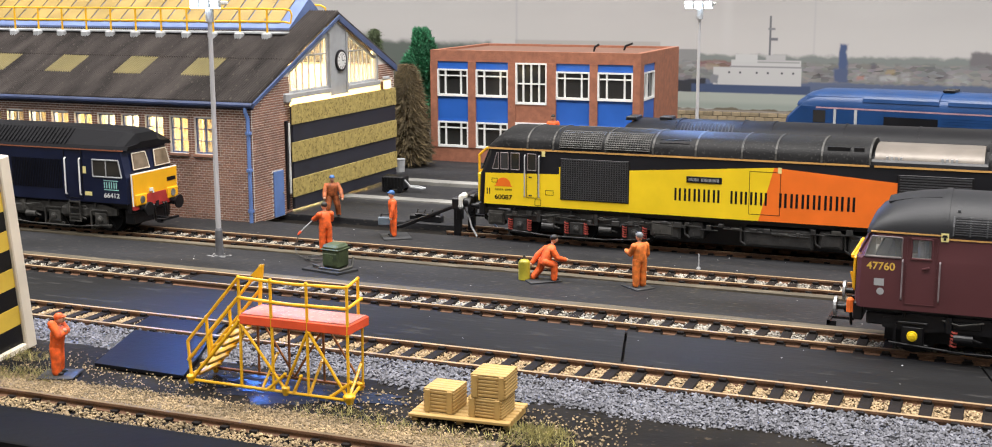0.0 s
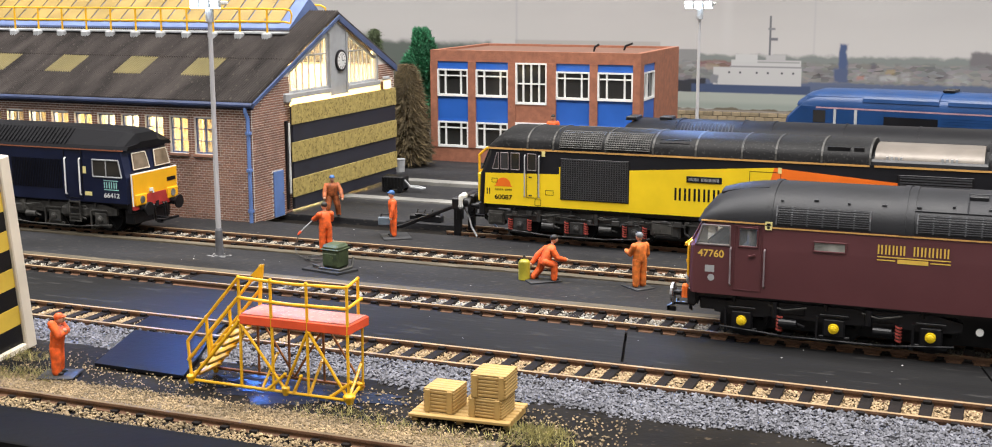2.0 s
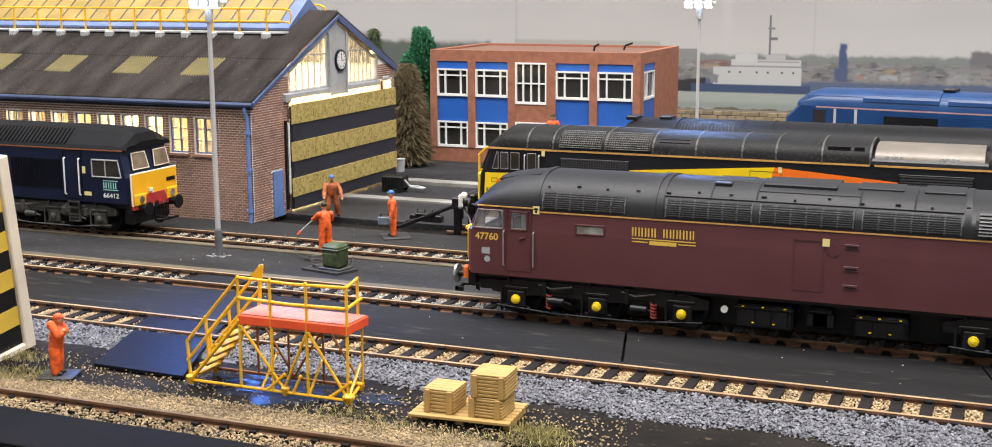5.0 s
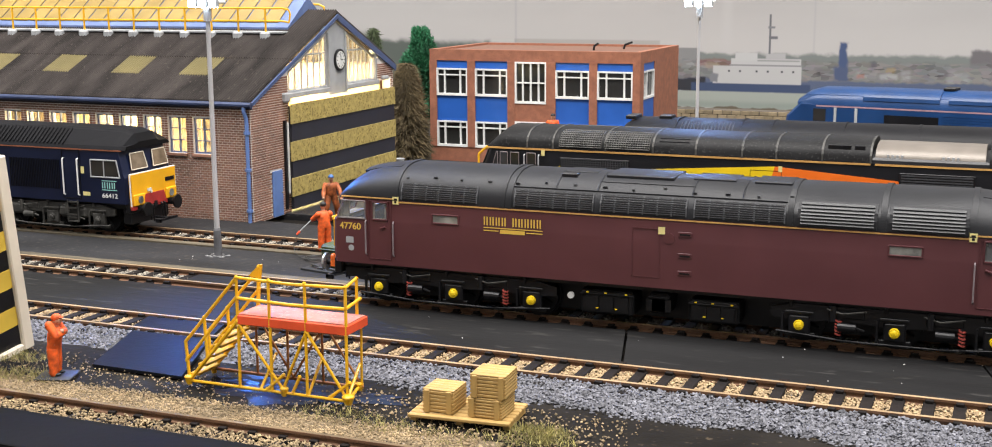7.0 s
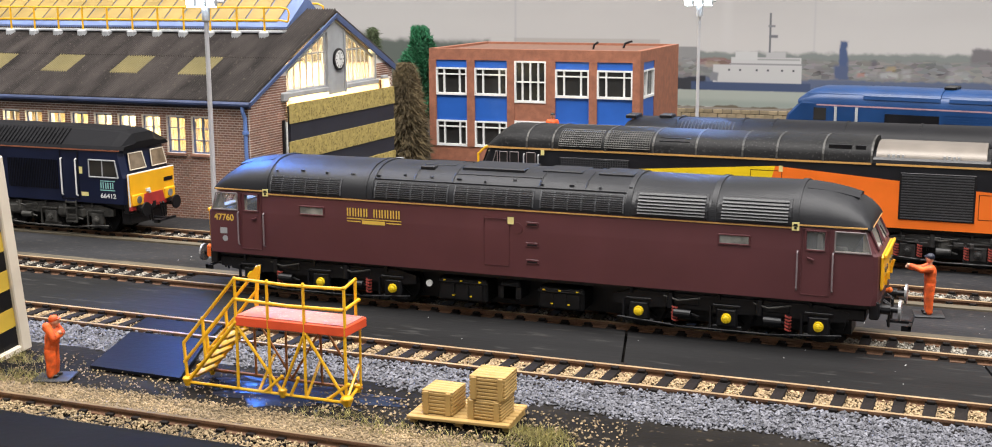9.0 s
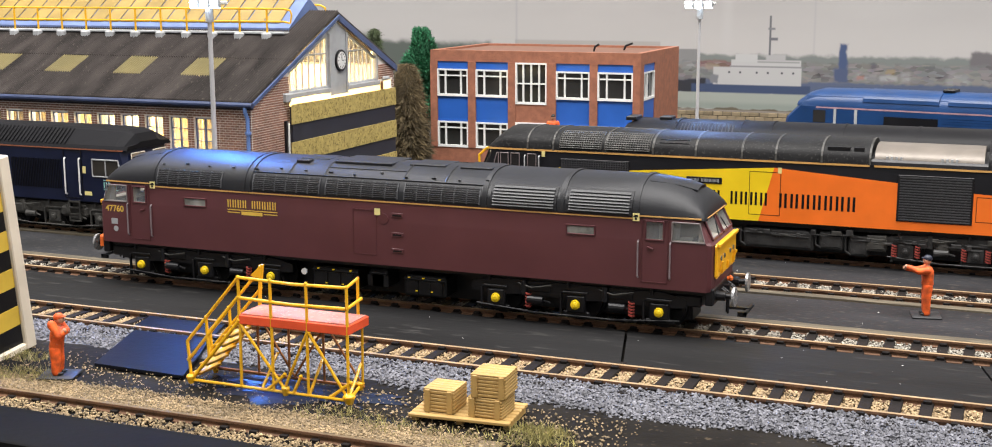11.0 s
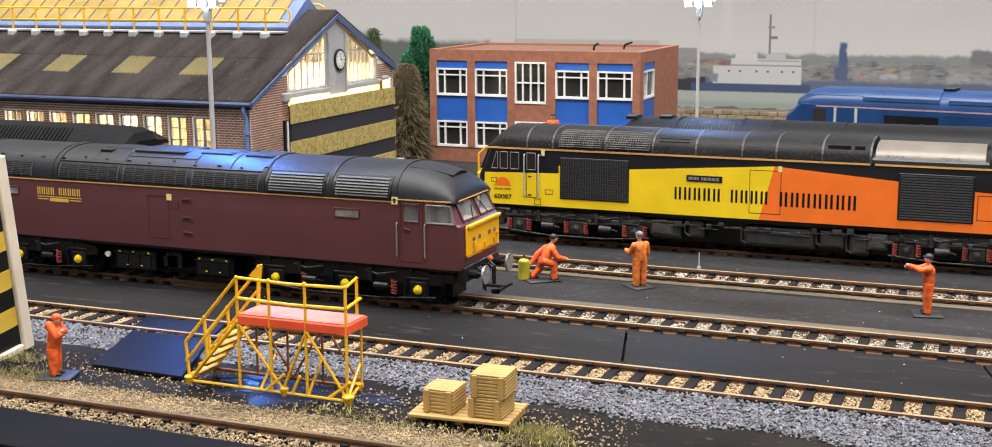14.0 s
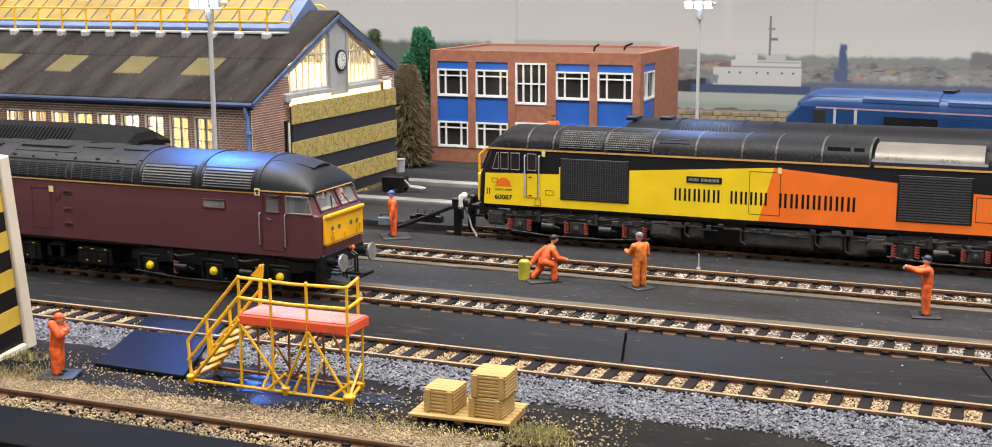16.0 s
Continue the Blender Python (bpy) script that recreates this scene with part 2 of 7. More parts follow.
def lettering(name, text, size, material, parent, x, y, z, label="", width=None, back=False, bold=0.0):
    """Painted lettering on a side that faces -y (or +x with back), lower left corner at x, y, z."""
    cu = bpy.data.curves.new(name, "FONT")
    cu.body, cu.size, cu.extrude, cu.offset = text, size * MM, 0.00004, bold * MM
    tmp = bpy.data.objects.new(name, cu)
    scene.collection.objects.link(tmp)
    bpy.context.view_layer.update()
    me = bpy.data.meshes.new_from_object(tmp.evaluated_get(bpy.context.evaluated_depsgraph_get()))
    bpy.data.objects.remove(tmp)
    if width:
        w = max(v.co.x for v in me.vertices) - min(v.co.x for v in me.vertices)
        me.transform(Matrix.Diagonal((width * MM / w, 1, 1, 1)))
    me.materials.clear()
    me.materials.append(material)
    ob = new(name, me)
    ob.parent = parent
    ob.matrix_basis = at(x, y, z, 90, 0, 90 if back else 0)
    if label:
        ob["label"] = label
    return ob


def marks(name, words, x, y, z, height, width, material, parent, label=""):
    """Writing drawn as plain upright bars, one for each stroke group, on a side that faces -y."""
    bm = B()
    total = sum(len(w) for w in words) + 0.8 * (len(words) - 1)
    step, cx = width / total, x
    for w in words:
        for _ in range(len(w)):
            th = step * 0.22
            for f in (0.04, 0.5):
                box(bm, cx + step * f, cx + step * f + th, y - 0.06, y, z, z + height)
            cx += step
        cx += 0.8 * step
    ob = part(name, bm, material, parent, label)
    ob["kind"] = "stuff"
    return ob

# ---- the room and the baseboard ----
M_WALLPAINT = mat("plain_room_paint", (0.26, 0.26, 0.26), 0.9, 0, 0.1, 2, 60, 0.05)
M_CARPET = mat("dark_hall_carpet", (0.10, 0.095, 0.09), 0.95, 0, 0.2, 8, 300, 0.2)
M_PLY = mat("pale_plywood", (0.42, 0.31, 0.19), 0.7, 0, 0.2, 12, 200, 0.1)


def room():
    for name, dims, m in (("floor", (-1600, 1600, -1700, 900, -850, -800), M_CARPET), ("ceiling", (-1600, 1600, -1700, 900, 2000, 2050), M_WALLPAINT),
                          ("wall_north", (-1600, 1600, 900, 960, -800, 2000), M_WALLPAINT), ("wall_south", (-1600, 1600, -1760, -1700, -800, 2000), M_WALLPAINT),
                          ("wall_east", (1600, 1660, -1700, 900, -800, 2000), M_WALLPAINT), ("wall_west", (-1660, -1600, -1700, 900, -800, 2000), M_WALLPAINT)):
        bm = B()
        box(bm, *dims)
        tagged(link_mesh(name, bm, m), "plain painted hall " + name.split("_")[0] + " around the layout", name.split("_")[0], kind="structure")


room()


def baseboard():
    t = thing("layout_table", 0, 0, -800, "plywood layout table on square wooden legs", "table")
    bm = B()
    box(bm, -620, 620, -185, 640, 766, 793)
    part("table_top", bm, M_PLY, t)
    for x in (-590, 590):
        for y in (-160, 610):
            bm = B()
            box(bm, x - 22, x + 22, y - 22, y + 22, 0, 766, 2)
            part("leg", bm, M_PLY, t)


baseboard()

# ---- ground: one uneven sheet, and the tracks laid on it ----
TRACKS = {"near": -150.0, "wash": -64.0, "main": 0.0, "shed": 73.0, "yard": 130.0, "back": 182.0}


def ground():
    def zf(x, y):
        n = noise.noise(Vector((x * 0.02, y * 0.02, 3))) * 0.25 + noise.noise(Vector((x * 0.11, y * 0.11, 1))) * 0.12
        if -141 < y < -72:
            return -3.2 + n * 0.9
        return -4.6 + n * 0.3
    bm = B()
    grid_sheet(bm, -620, 620, -185, 640, 248, 165, zf)
    tagged(link_mesh("ground", bm, M_EARTH), "dark sandy earth of the yard between the tracks", "ground", kind="structure")


ground()


def strip(name, x0, x1, y0, y1, z0, z1, m, label, category="yard surface", rough_edge=0.25, skew=0.0):
    bm = B()
    n = max(2, int((x1 - x0) / 12))
    rng = random.Random(int(y0 * 7 + x0))
    rings = []
    for i in range(n + 1):
        x = x0 + (x1 - x0) * i / n
        a, b = y0 + rng.uniform(-1, 1) * rough_edge, y1 + rng.uniform(-1, 1) * rough_edge
        dz = rng.uniform(-0.12, 0.12)
        rings.append([(x, a, z0), (x, a + 0.25, z1 - 0.2 + dz), (x, a + 0.9, z1 + dz), (x, b - 0.9, z1 + dz), (x, b - 0.25, z1 - 0.2 + dz), (x, b, z0)])
    loft(bm, [[(x + skew * (y - y1), y, z) for x, y, z in r] for r in rings])
    return tagged(link_mesh(name, bm, m), label, category, kind="structure")


# black boards beside the rails
strip("pavement_wash_road", -620, 39.6, -51.5, -12.5, -6, -1.1, M_BOARD, "black painted board between two tracks, scratched and dusty", skew=-0.25)
strip("pavement_wash_road", 40.5, 151.5, -51.5, -12.5, -6, -1.2, M_BOARD, "black painted board between two tracks, scratched and dusty", skew=-0.25)
strip("pavement_wash_road", 152.3, 620, -51.5, -12.5, -6, -1.1, M_BOARD, "black painted board between two tracks, scratched and dusty", skew=-0.25)
strip("pavement_main_road", -620, 620, 17.5, 56.0, -6, -1.3, M_ASPHALT, "black textured roadway with staff standing on it")
strip("pavement_edge", -620, 620, 12.0, 17.4, -6, -0.7, M_BOARD_BROWN, "dusty brown timber edging along the rail", rough_edge=0.1)
strip("pavement_edge", -620, 620, 56.2, 61.2, -6, -0.7, M_BOARD_BROWN, "dusty brown timber edging along the rail", rough_edge=0.1)
strip("pavement_shed_road", -620, 620, 85.0, 119.0, -6, -1.2, M_ASPHALT, "black textured roadway in front of the engine shed")
strip("pavement_yard", -620, 620, 141.5, 196, -6, -1.4, M_ASPHALT, "black textured yard surface by the shed gate")
strip("path_concrete", -186, 620, 196.4, 206, -6, -0.6, M_PATH, "pale grey concrete strip across the yard")
strip("pavement_yard", -620, 620, 206.4, 253, -6, -1.5, M_ASPHALT, "black textured yard surface by the shed gate")
strip("path_concrete", -186, 620, 253.4, 264, -6, 0.4, M_PATH, "pale grey concrete strip across the yard")
strip("pavement_yard", -620, 620, 264.4, 640, -6, -1.5, M_ASPHALT, "black textured yard surface by the office")
strip("pavement_front", -620, -2, -185, -162.5, -6, 3.4, M_FRONT, "black front edge board of the layout")

# tracks: sleepers are pieces, rails are lengths with foot, web and head
RAIL_PROFILE = ((-1.2, -2.5), (1.2, -2.5), (1.2, -2.1), (0.35, -1.8), (0.35, -0.9), (0.75, -0.7), (0.75, 0.0), (-0.75, 0.0), (-0.75, -0.7), (-0.35, -0.9), (-0.35, -1.8), (-1.2, -2.1))


def sleeper_mesh():
    bm = B()
    box(bm, -1.7, 1.7, -15.0, 15.0, -5.4, -2.5, 0.25)
    for y in (-8.25, 8.25):
        box(bm, -1.15, 1.15, y - 2.1, y - 0.5, -2.5, -1.6, 0.15)
        box(bm, -1.15, 1.15, y + 0.5, y + 2.1, -2.5, -1.6, 0.15)
    bmesh.ops.scale(bm, vec=(MM, MM, MM), verts=bm.verts)
    me = bpy.data.meshes.new("sleeper")
    bm.to_mesh(me)
    bm.free()
    me.materials.append(M_SLEEPER)
    return me


SLEEPER = sleeper_mesh()


def railway(name, y0, x0, x1, lift, label, gaps=(), pitch=8.3, head=None):
    t = thing(name, 0, y0, 0, label, "railway track", "tracks", "structure")
    for s in (-8.25, 8.25):
        bm = B()
        rings = [[(x, s + p[0], p[1]) for p in RAIL_PROFILE] for x in (x0, x1)]
        loft(bm, rings)
        part("rail", bm, M_RAIL, t)
        bm = B()
        box(bm, x0, x1, s - 0.62, s + 0.62, 0.004, 0.03)
        part("rail_head", bm, head or M_RAILTOP, t, "dull rusty rail head" if head else "worn shiny rail head")
    x = x0 + 2
    rng = random.Random(int(y0))
    while x < x1:
        if not any(a < x < b for a, b in gaps):
            ob = new("sleeper", SLEEPER)
            ob.parent = t
            ob.matrix_basis = at(x, rng.uniform(-0.2, 0.2), lift + rng.uniform(-0.1, 0.05), 0, 0, rng.uniform(-1, 1))
        x += pitch + rng.uniform(-0.2, 0.2)
    return t


M_RAILDULL = mat("olive_rusty_rail", (0.13, 0.088, 0.045), 0.85, 0.0, 0.5, 60, 900, 0.4, (0.22, 0.16, 0.09), 0.62)
railway("track_near", -150.6, -420, 420, 0.3, "rusty near track half buried in sand", pitch=9, head=M_RAILDULL)
railway("track_wash", -64.0, -420, 420, 1.4, "rusty ballasted track beside black boards", pitch=8.2)
railway("track_main", 0.0, -420, 420, 1.0, "rusty track on which the maroon diesel runs", gaps=((-142, -118),), pitch=8.2)
railway("track_shed", 73.2, -420, 420, 1.0, "rusty track sunk between brown timber edgings", pitch=8.2)
railway("track_yard", 130.2, -86, 420, 0.6, "track under the yellow and orange diesel", pitch=8.2)
railway("track_back", 182.0, -60, 420, 0.6, "track under the black roofed diesel", pitch=8.2)
bm = B()
box(bm, -143, -119, -7.2, 7.2, -4.5, -0.9, 0.3)
tagged(link_mesh("track_crossing", bm, M_BOARD), "smooth black crossing plate between the rails", "crossing plate", kind="structure")


def stones(name, m, label, spots, size, seed, count, category="ballast"):
    """Loose ballast: many small angular stones as one object."""
    rng = np.random.default_rng(seed)
    base = np.array([(1, 0, 0), (-1, 0, 0), (0, 1, 0), (0, -1, 0), (0, 0, 1), (0, 0, -1)], float)
    faces = np.array([(0, 2, 4), (2, 1, 4), (1, 3, 4), (3, 0, 4), (2, 0, 5), (1, 2, 5), (3, 1, 5), (0, 3, 5)])
    xyz = spots(rng, count)
    n = len(xyz)
    r = size * rng.uniform(0.55, 1.25, (n, 1, 1)) * rng.uniform(0.6, 1.3, (n, 6, 1))
    ang = rng.uniform(0, 6.283, n)
    c, s = np.cos(ang), np.sin(ang)
    v = base[None] * r
    v[:, :, 2] *= 0.8
    tilt = rng.uniform(-0.7, 0.7, n)
    ct, st = np.cos(tilt)[:, None], np.sin(tilt)[:, None]
    v = np.stack([v[:, :, 0], v[:, :, 1] * ct - v[:, :, 2] * st, v[:, :, 1] * st + v[:, :, 2] * ct], 2)
    v = np.stack([v[:, :, 0] * c[:, None] - v[:, :, 1] * s[:, None], v[:, :, 0] * s[:, None] + v[:, :, 1] * c[:, None], v[:, :, 2]], 2)
    v = (v + xyz[:, None, :]).reshape(-1, 3) * MM
    f = (faces[None] + 6 * np.arange(n)[:, None, None]).reshape(-1, 3)
    me = bpy.data.meshes.new(name)
    me.from_pydata(v.tolist(), [], f.tolist())
    me.materials.append(m)
    return tagged(new(name, me), label, category, kind="stuff")


def island_variation(m, amount):
    nt = m.node_tree
    bs = nt.nodes["Principled BSDF"]
    src = bs.inputs["Base Color"].links[0].from_socket
    geo, hsv, mr = nt.nodes.new("ShaderNodeNewGeometry"), nt.nodes.new("ShaderNodeHueSaturation"), nt.nodes.new("ShaderNodeMapRange")
    mr.inputs["To Min"].default_value, mr.inputs["To Max"].default_value = 1 - amount, 1 + amount * 0.7
    nt.links.new(geo.outputs["Random Per Island"], mr.inputs["Value"])
    nt.links.new(mr.outputs["Result"], hsv.inputs["Value"])
    nt.links.new(src, hsv.inputs["Color"])
    nt.links.new(hsv.outputs["Color"], bs.inputs["Base Color"])


for m_, a_ in ((M_BALLAST_T, 0.35), (M_BALLAST_G, 0.45), (M_BALLAST_W, 0.55), (M_SAND, 0.55)):
    island_variation(m_, a_)


def between_rails(y0, x0, x1, top, half=7.0, skip=()):
    def spots(rng, n):
        x = rng.uniform(x0, x1, n)
        y = y0 + rng.uniform(-half, half, n)
        keep = np.ones(n, bool)
        for a, b in skip:
            keep &= ~((x > a) & (x < b))
        z = top + rng.uniform(-0.8, 0.1, n)
        return np.stack([x, y, z], 1)[keep]
    return spots


def patch(x0, x1, y0, y1, top, edge=3.0, thick=0.5, rise=0.0):
    def spots(rng, n):
        x, y = rng.uniform(x0, x1, n), rng.uniform(y0, y1, n)
        d = np.minimum(y - y0, y1 - y)
        keep = d + rng.uniform(0, edge, n) > edge * 0.6
        z = top + rise * (y - y0) / (y1 - y0) + rng.uniform(-thick, 0.15, n)
        if rise:
            keep &= (y1 - y < 4) | (y - y0 + rng.uniform(0, edge, n) + 2.5 * np.sin(x * 0.11) > edge)
        return np.stack([x, y, z], 1)[keep]
    return spots


bm = B()
loft(bm, [[(x, -96, -4.2), (x, -90, -3.4), (x, -73.4, -1.5), (x, -73.2, -4.2)] for x in (-420, 420)])
tagged(link_mesh("ballast_bank", bm, M_BALLAST_G), "grey ballast bank beside the wash track", "ballast", kind="structure")
strip("sand_bed", -420, 40, -141.6, -126.5, -6, -2.55, M_SANDBED, "packed sandy strip beside the near track", "sand", rough_edge=2.6)
stones("ballast_tan", M_BALLAST_T, "tan ballast grains between the sleepers of the wash track", between_rails(-64, -250, 260, -1.75, 7.0), 0.52, 1, 22000)
stones("ballast_pale", M_BALLAST_W, "pale grey ballast between the sleepers of the main track", between_rails(0, -330, 260, -2.0, 7.0, ((-143, -119),)), 0.55, 2, 15000)
stones("ballast_pale", M_BALLAST_W, "pale grey ballast between the sleepers of the shed track", between_rails(73.2, -330, 280, -1.9, 7.0), 0.58, 3, 15000)
stones("ballast_grey", M_BALLAST_G, "grey granite ballast shoulder beside the wash track", patch(-15, 260, -95, -73.3, -2.9, 6, 1.6, 2.2), 0.66, 4, 34000)
stones("ballast_grey", M_BALLAST_G, "grey granite ballast shoulder beside the wash track", patch(-240, -15, -91, -73.3, -2.9, 6, 1.6, 2.2), 0.64, 5, 25000)
stones("sand_tan", M_SAND, "scattered tan sand and grit beside the near track", patch(-240, 34, -141.5, -123, -2.25, 10, 1.0), 0.36, 6, 42000, "sand")
stones("sand_tan", M_SAND, "scattered tan sand and grit inside the near track", between_rails(-150.6, -240, 120, -1.8, 7.0), 0.46, 7, 11000, "sand")
stones("sand_tan", M_SAND, "thin scatter of tan grit on the dark earth", patch(-240, 70, -126, -96, -2.4, 18, 0.6), 0.36, 8, 2600, "sand")
stones("sand_tan", M_SAND, "coarse pale stones strewn over the dark earth round the pallet", patch(-30, 66, -130, -97, -2.3, 14, 0.5), 0.48, 14, 520, "sand")
stones("grit", M_WHITE, "tiny pale specks of grit on the black boards", patch(-230, 230, -50, -14, -0.95, 1, 0.1), 0.2, 9, 24, "grit")
stones("grit", M_WHITE, "tiny pale specks of grit on the black roadway", patch(-230, 230, 19, 54, -1.1, 1, 0.1), 0.2, 10, 26, "grit")
stones("grit", M_WHITE, "tiny pale specks of grit by the shed", patch(-180, 200, 87, 117, -1.0, 1, 0.1), 0.2, 11, 26, "grit")

# ---- engine shed ----
SX, SY0, SY1, EAVE, APEX = -184.5, 113.0, 289.0, 58.5, 98.5
SHED_W = 154.5  # the far eave is higher: the roof is cut short there
SHED_L = 300.0


def slope_z(y):
    return EAVE + (APEX - EAVE) * (y - SY0) / ((SY1 + SY0) / 2 - SY0)


WINDOWS = [(-216.8 + 4.7 - i * 14.55) for i in range(16)]  # centres along the long wall


def engine_shed():
    t = thing("engine_shed", SX, SY0, -2, "brick engine shed with corrugated roof, lit windows and striped gate", "engine shed")
    ymid = (SY0 + SY1) / 2 - SY0
    W = SHED_W
    far_top = APEX - (W - ymid) * (APEX - EAVE) / ymid + 1.0
    x1 = -SHED_L
    # long front wall with its row of windows, as mortar core; bricks stand proud
    wall = B()
    zs, zt, wall_top = 33.2, 51.0, 60.0
    box(wall, x1, 0, 0.0, 5.0, 0, zs)
    box(wall, x1, 0, 0.0, 5.0, zt, wall_top)
    edges = [x1]
    for c in sorted(WINDOWS):
        edges += [c - SX - 5.4, c - SX + 5.4]
    edges.append(0)
    for a, b in zip(edges[0::2], edges[1::2]):
        box(wall, a, b, 0.0, 5.0, zs, zt)
    front = part("wall", wall, M_MORTAR, t, "brick wall with pale mortar")
    # rear and far walls
    bm = B()
    box(bm, x1, -5.2, W - 4, W, 0, far_top)
    part("wall", bm, M_BRICK, t)
    lining = mat("cream_card_lining", (0.66, 0.55, 0.34), 0.8, 0, 0.25, 30, 400, 0.1)
    # the last card is an added screen that bounces lamp light out through the windows
    for name, d in (("lining_card", (x1 + 5, -6, W - 6, W - 4.2, 0.5, far_top - 1)), ("lining_card", (x1 + 4.2, x1 + 5.4, 6, W - 6.5, 0.5, wall_top - 1)), ("inside_floor", (x1 + 6, -6, 6, W - 7, 0.2, 0.6)), ("inside_screen", (x1 + 8, -60, 46, 47, 0.7, 48))):
        bm = B()
        box(bm, *d)
        part(name, bm, lining, t, "cream card lit by lamps inside")
    bm = B()
    slab(bm, [(0, 0), (W, 0), (W, far_top), (ymid, APEX), (0, wall_top)], "x", x1 + 0.02, x1 + 4)
    part("wall", bm, M_BRICK, t)
    # gable end: brick piers beside the gate
    gable = B()
    slab(gable, [(5.02, 0), (35.5, 0), (35.5, slope_z(SY0 + 35) + 0.5), (5.02, 60.6)], "x", -5, -0.02)
    end = part("gable_wall", gable, M_MORTAR, t, "brick gable pier with pale mortar")
    gable = B()
    slab(gable, [(150.5, 0), (W, 0), (W, far_top), (135, slope_z(SY0 + 41) + 0.5), (135, 60), (150.5, 60)], "x", -5, -0.02)
    part("gable_wall", gable, M_MORTAR, t, "brick gable pier with pale mortar")
    # windows of the long wall
    for c in WINDOWS:
        cx = c - SX
        w = new("window")
        w.parent = t
        w.matrix_basis = at(cx, 2.2, zs)
        bm = B()
        hgt = zt - zs
        for a, b in ((-5.4, -4.8), (4.8, 5.4), (-0.25, 0.25)):
            box(bm, a, b, -0.6, 0.6, 0, hgt)
        for a, b in ((0, 0.7), (hgt - 0.7, hgt), (hgt * 0.34, hgt * 0.34 + 0.4), (hgt * 0.67, hgt * 0.67 + 0.4)):
            box(bm, -4.8, 4.8, -0.5, 0.5, a, b)
        part("window_frame", bm, M_BLUE_TRIM, w, "blue-grey metal frame")
        bm = B()
        box(bm, -4.8, 4.8, 0.55, 0.75, 0.7, hgt - 0.7)
        part("pane", bm, M_FROST, w, "yellow lit pane")
        bm = B()
        box(bm, -5.9, 5.9, -3.4, -2.0, -1.4, -0.02, 0.15)
        part("sill", bm, M_BRICK, w)
    # gable glazing: a grey frame, two lights, a grey centre post with a clock
    fr = B()
    for s in (1, -1):
        yb = lambda d: ymid + s * d
        a0, a1 = 10.8, 55.5 if s < 0 else 45.0
        def roof_at(d):
            return APEX + 2 - 2 - (APEX - EAVE) * d / ymid - 4.5
        def bar(p, q, th=0.9):
            rod(fr, (-1.5, *p), (-1.5, *q), th, None, 6)
        z0 = 61.0
        bar((yb(a0), z0), (yb(a0), roof_at(a0)))
        bar((yb(a1), z0), (yb(a1), roof_at(a1)))
        bar((yb(a0), z0), (yb(a1), z0), 1.2)
        bar((yb(a0), roof_at(a0)), (yb(a1), roof_at(a1)))
        bar((yb(a0), 79.0), (yb(33), 79.0), 0.45)
        for i in range(1, 7):
            d = a0 + (a1 - a0) * i / 7
            bar((yb(d), z0), (yb(d), roof_at(d)), 0.42)
        pane = B()
        slab(pane, [(yb(a0), z0), (yb(a1), z0), (yb(a1), roof_at(a1)), (yb(a0), roof_at(a0))], "x", -3.0, -2.8)
        part("gable_pane", pane, M_FROST, t, "glowing gable pane")
    part("gable_frame", fr, M_GREY, t, "grey glazing bars")
    bm = B()
    slab(bm, [(ymid - 10, 56.5), (ymid + 10, 56.5), (ymid + 10, APEX - 8), (ymid, APEX - 3.2), (ymid - 10, APEX - 8)], "x", -3.6, -0.4)
    for y in (ymid - 10, ymid + 8.6):
        box(bm, -0.4, 0.5, y, y + 1.4, 56.5, APEX - 9)
    box(bm, -4, 0.8, 31, ymid - 10, 58.2, 60.8, 0.3)
    box(bm, -4, 0.8, ymid + 10, 136, 58.2, 60.8, 0.3)
    box(bm, -3, 2.4, 29.5, 34.5, 56.8, 61.4, 0.6)
    box(bm, -3, 2.4, 139.5, 145, 60.6, 62.6, 0.5)
    box(bm, -2, 0.6, 131.8, 133.6, 60.8, 77.0, 0.2)
    part("gable_post", bm, M_GREY, t, "grey painted centre post and lintel")
    clk = B()
    rod(clk, (-0.3, ymid + 2.3, 74.6), (0.7, ymid + 2.3, 74.6), 5.9, None, 24)
    c = part("clock", clk, M_BLACK, t, "round black-rimmed clock")
    clk = B()
    rod(clk, (0.7, ymid + 2.3, 74.6), (0.85, ymid + 2.3, 74.6), 4.7, None, 24)
    part("dial", clk, M_WHITE, c, "pale clock dial")
    hd = B()
    box(hd, 0.85, 1.0, ymid + 2.1, ymid + 2.5, 74.6, 78.0)
    box(hd, 0.85, 1.0, ymid + 2.3, ymid + 4.6, 74.4, 74.8)
    for i in range(12):
        a = i * math.pi / 6
        rod(hd, (0.92, ymid + 2.3 + 3.3 * math.cos(a), 74.6 + 3.3 * math.sin(a)), (0.92, ymid + 2.3 + 4.3 * math.cos(a), 74.6 + 4.3 * math.sin(a)), 0.2, None, 4)
    part("clock_pointers", hd, M_BLACK, c)
    # roof: corrugated sheets with rooflights let in
    def sheet(name, ya, yb_, xa, xb, m, lift=0.0, side=1):
        bm = B()
        pitch = 1.5
        n = int((xb - xa) / pitch) * 4
        lo, up = [], []
        for i in range(n + 1):
            x = xa + (xb - xa) * i / n
            dz = (-0.6, -0.6, 0.6, 0.6)[i % 4]
            row_lo, row_up = [], []
            for y in (ya, yb_):
                z = APEX + 2.0 - abs(y - ymid) * (APEX - EAVE) / ymid + lift
                row_lo.append((x, y, z + dz - 0.5))
                row_up.append((x, y, z + dz))
            lo.append(row_lo), up.append(row_up)
